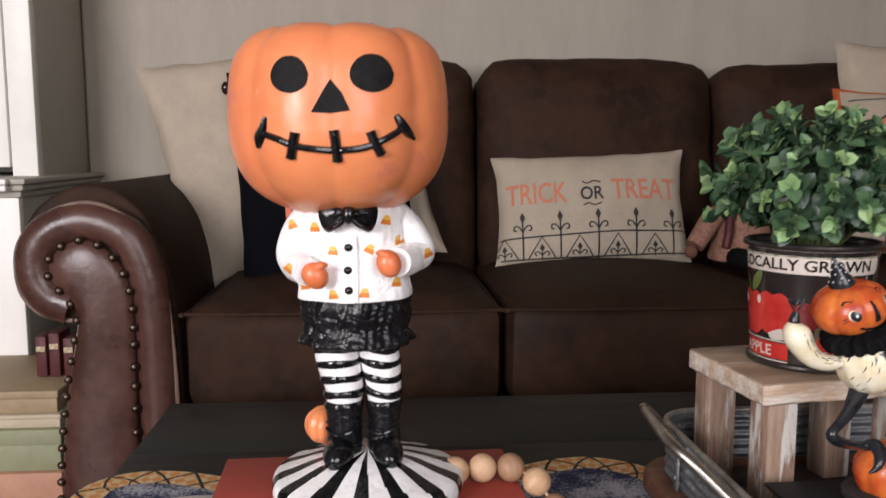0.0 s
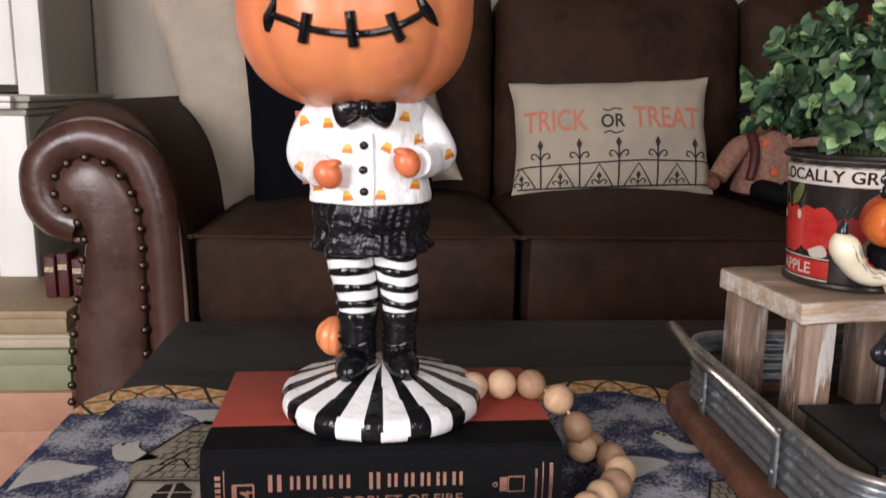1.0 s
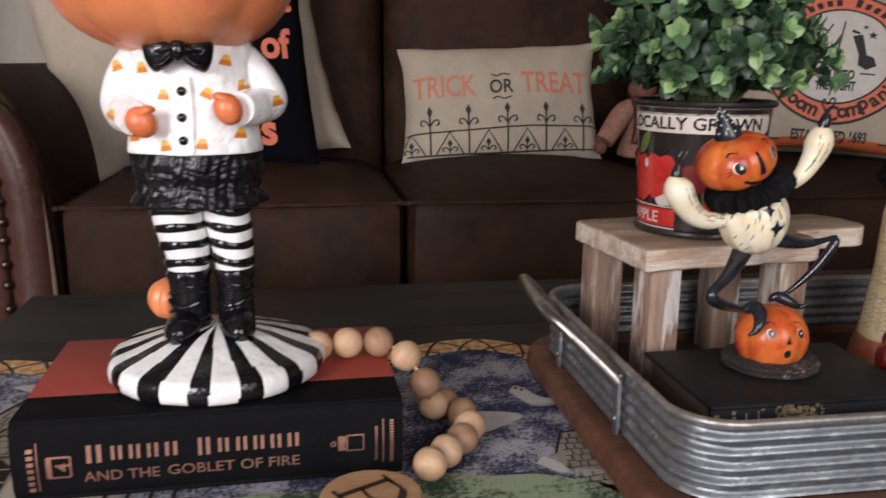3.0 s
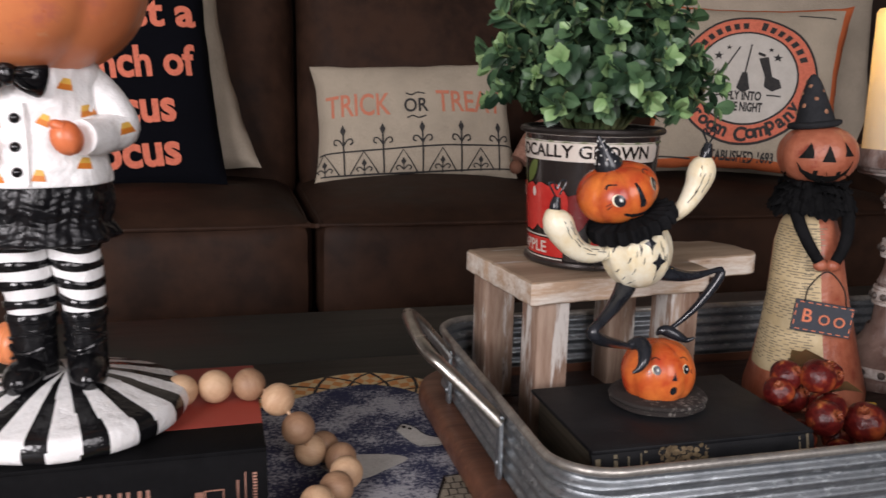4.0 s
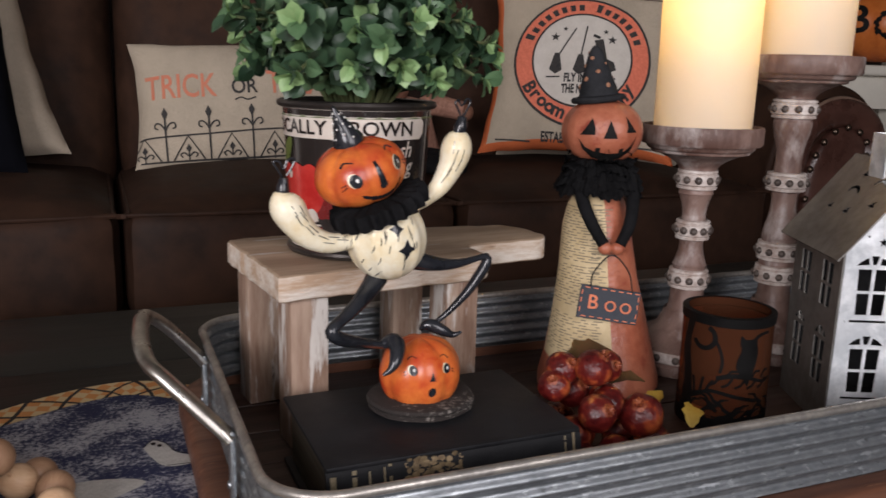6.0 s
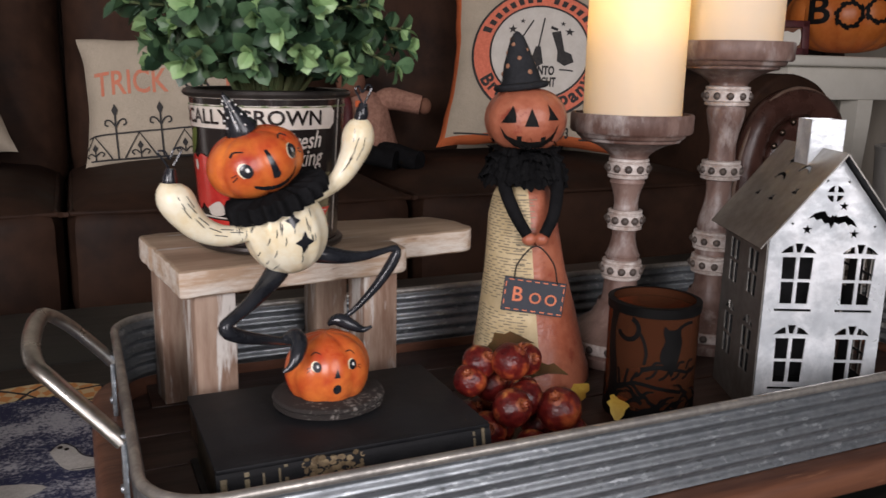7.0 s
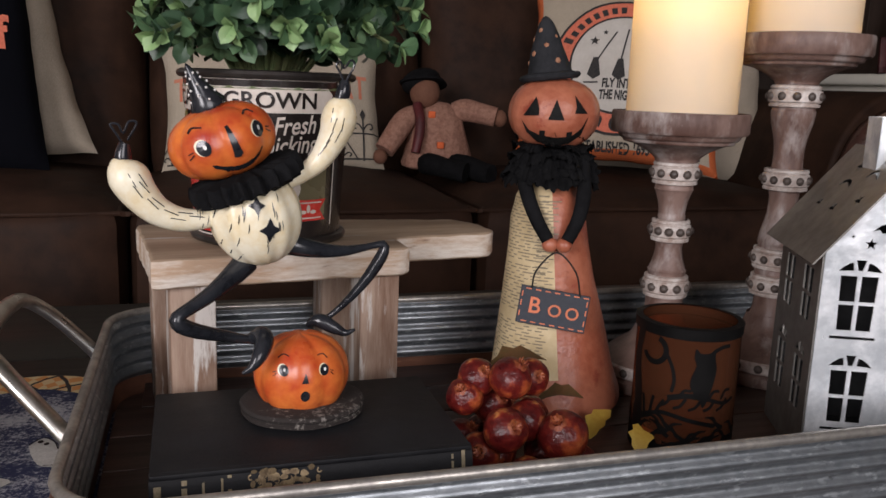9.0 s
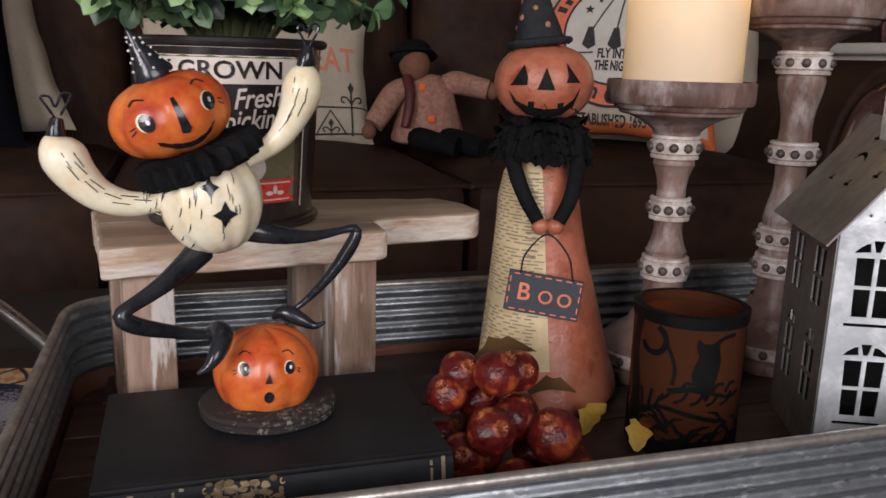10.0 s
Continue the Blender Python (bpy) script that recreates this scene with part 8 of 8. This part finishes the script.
build_holder(0.7620, 0.668, 0.7270, 0.0510, 0.0400, 0.110, "tall distressed turned wooden candle holder", ((0.0737, 0.0190), (0.0953, 0.0190), (0.1578, 0.0174), (0.2215, 0.0194)), 0.09)


# ---- amber glass votive ----
def build_votive():
    v = thing("glass_votive", pose(0.6150, 0.5610, FZ + 0.0003), "amber glass votive holder with black branch silhouettes", "candle holder")
    R, H = 0.0316, 0.0835
    b = BM()
    lathe(b, [(0.0, 0.0), (R - 0.003, 0.0), (R, 0.003), (R, H), (R - 0.0024, H), (R - 0.0024, 0.006), (0.0, 0.006)], 48, None, 0, None, None, False)
    part("glass_cup", b, AMBER, v)
    b = BM()
    lathe(b, [(R - 0.0026, H - 0.0062), (R + 0.0008, H - 0.0062), (R + 0.0012, H + 0.0004), (R - 0.0030, H + 0.0008)], 48, None, 0, None, None, False)
    part("rim_band", b, PRINT_BLACK, v, "black metal rim band")
    b = BM()
    lathe(b, [(0.0, 0.0061), (0.019, 0.0061), (0.019, 0.024), (0.0, 0.0245)], 24, None, 0, None, None, False)
    part("tea_light", b, TURNED_PALE, v)

    def wrap(fl):
        d = BM()
        lay(d, fl, Matrix(), None, 0, 0.0, 0.005)
        idx = {}
        for q in d.verts:
            a = radians(-118) + q.co.x / R
            idx[q] = b.verts.new(((R + 0.0004) * math.cos(a), (R + 0.0004) * math.sin(a), q.co.y))
        for f in d.faces:
            b.faces.new([idx[q] for q in f.verts])
        d.free()
    b = BM()
    random.seed(6)
    for x0, top in ((-0.036, 0.078), (0.052, 0.074), (0.078, 0.06), (-0.085, 0.07)):
        wrap(f_stroke([(x0, 0.002), (x0 + 0.002, top * 0.4), (x0 - 0.002, top * 0.75), (x0 + 0.001, top)], [0.0105] * 5 + [0.008] * 6 + [0.007] * 10, 5))
    for i in range(84):
        x, z = -0.098 + 0.196 * random.random(), 0.003 + 0.020 * random.random() ** 1.5
        s = random.choice((-1, 1))
        wrap(f_stroke([(x, z), (x + s * 0.005, z + 0.003), (x + s * 0.008, z + 0.007), (x + s * 0.013, z + 0.008)], [0.0026] * 5 + [0.0019] * 5 + [0.0011] * 6, 4))
    wrap(f_stroke([(-0.06, 0.006), (-0.02, 0.004), (0.01, 0.007), (0.06, 0.005)], 0.010, 5))
    # forked bough from the trunk, with twigs
    wrap(f_stroke([(-0.036, 0.020), (-0.024, 0.026), (-0.014, 0.030), (0.004, 0.027), (0.018, 0.024)], [0.0040] * 6 + [0.0026] * 15, 5))
    for x, z, dx, dz in ((-0.027, 0.024, -0.002, 0.014), (-0.023, 0.026, 0.002, 0.013), (-0.019, 0.028, 0.005, 0.010), (-0.030, 0.023, -0.005, 0.009)):
        wrap(f_stroke([(x, z), (x + dx * 0.4, z + dz * 0.5), (x + dx, z + dz)], 0.0018, 3))
    # perch with an owl, and the moon above
    wrap(f_stroke([(-0.012, 0.040), (0.000, 0.043), (0.012, 0.041), (0.024, 0.038), (0.032, 0.040)], [0.0034] * 10 + [0.0022] * 11, 5))
    for i in range(9):
        x = -0.010 + 0.0044 * i
        s = 1 if i % 2 else -1
        wrap(f_stroke([(x, 0.041), (x + 0.003 * s, 0.041 + 0.005 * s), (x + 0.007 * s, 0.040 + 0.006 * s)], 0.0017, 3))
    wrap(f_poly(curve_pts([(0.006, 0.042), (0.001, 0.047), (0.0005, 0.054), (0.003, 0.062), (0.0015, 0.067), (0.002, 0.0725), (0.005, 0.0700), (0.0105, 0.0702), (0.0140, 0.0730), (0.0140, 0.067), (0.0155, 0.060), (0.0140, 0.050), (0.0120, 0.043), (0.0090, 0.036), (0.006, 0.042)], 3)[:-1]))
    wrap(f_stroke([(0.013, 0.071), (0.018, 0.0735), (0.024, 0.074)], 0.0022, 3))
    wrap(f_ring(-0.023, 0.068, 0.0062, 0.0095, 200, 430, 18))
    wrap(f_stroke([(-0.014, 0.066), (-0.011, 0.060), (-0.009, 0.052), (-0.010, 0.044)], 0.0020, 4))
    part("silhouette_print", b, PRINT_BLACK, v, "black branch silhouettes")
    b = BM()
    tube(b, [(math.cos(a) * 0.014, math.sin(a) * 0.014, 0.0012) for a in [2 * math.pi * i / 20 for i in range(20)]], 0.001, 6, 0, 0, (1, 1), True)
    part("base_ring", b, CHARCOAL, v)


build_votive()


# ---- galvanised house lantern ----
def sheet(bm, outer, holes, y0, t, mi=0):
    """A metal sheet cut with openings: outlines of (x, z), t thick, front at y0."""
    cu = bpy.data.curves.new("sheet", "CURVE")
    cu.dimensions, cu.fill_mode, cu.extrude = "2D", "BOTH", t / 2
    for poly in [outer] + holes:
        s = cu.splines.new("POLY")
        s.points.add(len(poly) - 1)
        for p, (x, z) in zip(s.points, poly):
            p.co = (x, z, 0, 1)
        s.use_cyclic_u = True
    ob = bpy.data.objects.new("sheet", cu)
    me = bpy.data.meshes.new_from_object(ob)
    tmp = BM()
    tmp.from_mesh(me)
    tmp.transform(Matrix.Translation((0, y0 + t / 2, 0)) @ Matrix.Rotation(radians(90), 4, "X"))
    bmesh.ops.remove_doubles(tmp, verts=tmp.verts[:], dist=1e-6)
    bmesh.ops.recalc_face_normals(tmp, faces=tmp.faces[:])
    idx = {v: bm.verts.new(v.co) for v in tmp.verts}
    for f in tmp.faces:
        bm.faces.new([idx[v] for v in f.verts]).material_index = mi
    tmp.free()
    bpy.data.objects.remove(ob)
    bpy.data.curves.remove(cu)
    bpy.data.meshes.remove(me)


def shade_inside(bm, inward):
    """Gives the inner faces of a lantern sheet the near-black that paints in their shade."""
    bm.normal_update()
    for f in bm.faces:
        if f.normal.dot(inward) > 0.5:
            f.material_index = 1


def build_house():
    W, D, E, A = 0.0830, 0.0850, 0.1365, 0.1885
    h = thing("house_lantern", pose(0.6723, 0.5166, FZ + 0.0003, 0, 0, -24), "galvanised metal house lantern with cut-out windows", "lantern")

    def rect(x0, x1, z0, z1):
        return [(x0, z0), (x1, z0), (x1, z1), (x0, z1)]

    def window(cx, z0, w, hh):
        """Four panes that narrow downwards, under an arch of three slots."""
        out = []
        g = 0.0024
        for sx in (-1, 1):
            def e(f):
                return cx + sx * (w / 2) * (0.90 + 0.10 * f)
            xi = cx + sx * g / 2
            for f0, f1 in ((0.0, 0.47), (0.53, 1.0)):
                out.append([(xi, z0 + hh * f0), (e(f0), z0 + hh * f0), (e(f1), z0 + hh * f1), (xi, z0 + hh * f1)][::sx])
            xo = cx + sx * (w / 2 + 0.0018)
            out.append([(cx + sx * 0.0036, z0 + hh + 0.0032), (xo, z0 + hh + 0.0026), (xo - sx * 0.0028, z0 + hh + 0.0054), (cx + sx * 0.0064, z0 + hh + 0.0076), (cx + sx * 0.0042, z0 + hh + 0.0080)])
        out.append([(cx - 0.0013, z0 + hh + 0.0032), (cx + 0.0013, z0 + hh + 0.0032), (cx + 0.0029, z0 + hh + 0.0096), (cx - 0.0029, z0 + hh + 0.0096)])
        return out

    def star(cx, cz, r):
        return [(v.x, v.y) for v in f_star(cx, cz, r)[0]]
    holes = []
    for cx in (0.0205, 0.0625):
        holes += window(cx, 0.0863, 0.0212, 0.0330)
        holes += window(cx + 0.0012, 0.0288, 0.0212, 0.0325)
        holes.append(rect(cx - 0.0128, cx + 0.0128, 0.0808, 0.0826))
        holes.append(rect(cx - 0.0116, cx + 0.0140, 0.0234, 0.0252))
    c = (0.0408, 0.1633)
    for q in range(4):
        a0 = 90 * q + 10
        holes.append([(c[0] + 0.0016 * math.cos(radians(a0 + 35)), c[1] + 0.0016 * math.sin(radians(a0 + 35)))] + [(c[0] + 0.0056 * math.cos(radians(a0 + 70 * i / 5)), c[1] + 0.0056 * math.sin(radians(a0 + 70 * i / 5))) for i in range(6)])
    holes += [star(0.0475, 0.1551, 0.0036), star(0.0244, 0.1386, 0.0036), star(0.0565, 0.1362, 0.0036), star(0.0345, 0.1720, 0.0014), star(0.0490, 0.1715, 0.0016), star(0.0140, 0.1425, 0.0014), star(0.0700, 0.1415, 0.0014)]
    bat = [(-0.0011, -0.0073), (-0.0027, -0.0033), (-0.0055, -0.0038), (-0.0080, -0.0006), (-0.0112, -0.0016), (-0.0132, 0.0006), (-0.0174, -0.0006), (-0.0128, 0.0033), (-0.0092, 0.0046), (-0.0058, 0.0049), (-0.0040, 0.0016), (-0.0018, 0.0008), (-0.0011, 0.0028), (0.0002, 0.0014),
           (0.0018, 0.0028), (0.0024, 0.0010), (0.0046, 0.0014), (0.0086, 0.0024), (0.0137, -0.0012), (0.0172, -0.0062), (0.0126, -0.0038), (0.0106, -0.0050), (0.0082, -0.0024), (0.0040, -0.0040), (0.0014, -0.0028)]
    holes.append([(0.0412 + x, 0.1466 + z) for x, z in bat])
    gable = [(0, 0), (W, 0), (W, E), (W / 2, A), (0, E)]
    b = BM()
    sheet(b, gable, holes, 0.0, 0.0010)
    shade_inside(b, Vector((0, 1, 0)))
    part("front_wall", b, [HOUSE_METAL, HOUSE_DARK], h, smooth=False)
    b = BM()
    sheet(b, gable, [], D - 0.0010, 0.0010)
    # all dark, so the windows look into a shaded interior
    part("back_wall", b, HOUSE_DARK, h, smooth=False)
    side_holes = []
    for cx in (0.023, 0.061):
        side_holes += window(cx, 0.0863, 0.018, 0.0330) + window(cx, 0.0288, 0.018, 0.0325)
    for x, flip in ((0.0, 1), (W, -1)):
        b = BM()
        sheet(b, rect(0.0012, D - 0.0012, 0, E), side_holes, 0.0, 0.0010)
        b.transform(Matrix.Translation((x + (0.0 if flip == 1 else 0.0), 0, 0)) @ Matrix.Rotation(radians(90), 4, "Z"))
        shade_inside(b, Vector((flip, 0, 0)))
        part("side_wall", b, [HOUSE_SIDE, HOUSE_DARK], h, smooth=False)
    b = BM()
    box(b, W - 0.004, D - 0.004, 0.0012, (W / 2, D / 2, 0.001))
    part("floor_plate", b, HOUSE_DARK, h)
    # roof slopes with cut-outs, overhanging
    slope = math.atan2(A - E, W / 2)
    ln = (W / 2) / math.cos(slope) + 0.015
    roof_holes = [star(0.012, 0.036, 0.0046), star(0.036, 0.046, 0.0046), star(0.054, 0.014, 0.0044), star(0.062, 0.046, 0.0040)]
    for mx, mz in ((0.024, 0.024), (0.050, 0.034)):
        roof_holes.append([(mx + r * math.cos(radians(a)), mz + r * math.sin(radians(a))) for r, a in [(0.0095, t) for t in range(200, 341, 20)] + [(0.0068, t) for t in range(335, 204, -22)]])
    for s in (0, 1):
        b = BM()
        sheet(b, rect(-0.010, D + 0.010, -0.001, ln), roof_holes, 0.0, 0.0010)
        # x along the depth, z down the slope
        sx = 1 if s else -1
        for v in b.verts:
            along, down, th = v.co.x, v.co.z, v.co.y
            v.co = Vector((W / 2 + sx * (down * math.cos(slope)) + sx * th * math.sin(slope), along, A + 0.0016 - down * math.sin(slope) + th * math.cos(slope)))
        bmesh.ops.recalc_face_normals(b, faces=b.faces[:])
        shade_inside(b, Vector((0, 0, -1)))
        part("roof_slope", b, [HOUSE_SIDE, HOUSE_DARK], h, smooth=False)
    b = BM()
    cx, cy, s = W / 2 + 0.0018, 0.0392, 0.0225
    for dx, dy, wx, wy in ((0, -s / 2, s, 0.001), (0, s / 2, s, 0.001), (-s / 2, 0, 0.001, s), (s / 2, 0, 0.001, s)):
        box(b, wx, wy, 0.044, (cx + dx, cy + dy, A + 0.0003), 0.0)
    part("chimney", b, HOUSE_METAL, h, smooth=False)


build_house()


# ---- lacquered fruit cluster and autumn leaves ----
def build_fruit():
    random.seed(21)
    proto = None
    spots = [(0.488, 0.5400, 0.0600, 0.0128), (0.4725, 0.5530, 0.0570, 0.0118), (0.5045, 0.5500, 0.0560, 0.0116), (0.4640, 0.5480, 0.0480, 0.0112), (0.4770, 0.5160, 0.0400, 0.0128), (0.5120, 0.5180, 0.0330, 0.0150), (0.4960, 0.5330, 0.0370, 0.0125),
             (0.4660, 0.5250, 0.0240, 0.0120), (0.4860, 0.5620, 0.0370, 0.0125), (0.5080, 0.5560, 0.0300, 0.0120), (0.4640, 0.5520, 0.0215, 0.0115), (0.4900, 0.5120, 0.0130, 0.0122), (0.5120, 0.5420, 0.0125, 0.0122), (0.4850, 0.5480, 0.0125, 0.0122), (0.4660, 0.5180, 0.0120, 0.0118), (0.5250, 0.5220, 0.0125, 0.0122), (0.4850, 0.5750, 0.0122, 0.0120)]
    for i, (x, y, zc, r) in enumerate(spots):
        z = FZ + zc
        tilt = Euler((random.uniform(0.4, 1.4), random.uniform(-0.6, 0.6), random.uniform(-0.5, 0.7)))
        m = Matrix.Translation((x, y, z)) @ tilt.to_matrix().to_4x4() @ Matrix.Diagonal((r * 0.96 / 0.0195,) * 3 + (1,))
        if proto is None:
            root = thing("pomegranate", m, "lacquered dark red artificial pomegranate with gilded crown", "fruit", "artificial fruit on the tray")
            b = BM()
            blob(b, (0, 0, 0), (0.0195, 0.0195, 0.0185), None, 0, 28, 16, lambda u, ph, th: 1 + 0.02 * math.sin(5 * ph) * math.sin(th) + 0.14 * max(0, u.z - 0.86))
            part("skin", b, POMEGRANATE, root)
            b = BM()
            seg = 24
            rows = [[b.verts.new((rr * math.cos(a), rr * math.sin(a), z0 + zz * max(0, math.sin(6 * a)))) for a in [2 * math.pi * k / seg for k in range(seg)]] for rr, z0, zz in ((0.0070, 0.0174, 0), (0.0036, 0.0190, 0), (0.0034, 0.0205, 0.0010), (0.0048, 0.0211, 0.0034), (0.0043, 0.0211, 0.0030), (0.0024, 0.0198, 0), (0.0006, 0.0194, 0))]
            for P, Q in zip(rows, rows[1:]):
                for k in range(seg):
                    b.faces.new((P[k], P[(k + 1) % seg], Q[(k + 1) % seg], Q[k]))
            part("crown", b, GOLDTIP, root, "gilded jagged crown")
            proto = root
        else:
            c = copy_thing(proto, m)
            c.matrix_basis = m
    def autumn_leaf(m, mat, label, ln):
        b = BM()
        rows = []
        for i in range(8):
            t = i / 7
            wd = ln * 0.30 * math.sin(math.pi * min(1, t * 0.96 + 0.03)) ** 0.7 * (1 + 0.18 * math.sin(t * 19))
            z = ln * 0.16 * math.sin(t * 3.0)
            rows.append([b.verts.new((-wd, ln * t, z + wd * 0.4)), b.verts.new((0, ln * t, z)), b.verts.new((wd, ln * t, z + wd * 0.25))])
        for P, Q in zip(rows, rows[1:]):
            for k in range(2):
                b.faces.new((P[k], P[k + 1], Q[k + 1], Q[k]))
        ob = part("autumn_leaf", b, mat, m=m)
        tagged(ob, label, "leaf", "fallen leaves on the tray")
    for x, y, z, rx, rz, mat, lab, ln in ((0.486, 0.570, FZ + 0.050, 8, -84, FALL_LEAF, "olive brown artificial leaf behind the fruit", 0.040), (0.518, 0.572, FZ + 0.030, 12, -120, FALL_LEAF, "olive brown artificial leaf behind the fruit", 0.030),
                                          (0.556, 0.570, FZ + 0.004, 38, -70, YELLOW_LEAF, "curled yellow autumn leaf beside the fruit", 0.024), (0.577, 0.545, FZ + 0.003, 34, -40, YELLOW_LEAF, "curled yellow autumn leaf on the tray floor", 0.023),
                                          (0.462, 0.580, FZ + 0.003, 14, 100, FALL_LEAF, "olive brown artificial leaf under the fruit", 0.036)):
        autumn_leaf(pose(x, y, z, rx, 0, rz), mat, lab, ln)


build_fruit()
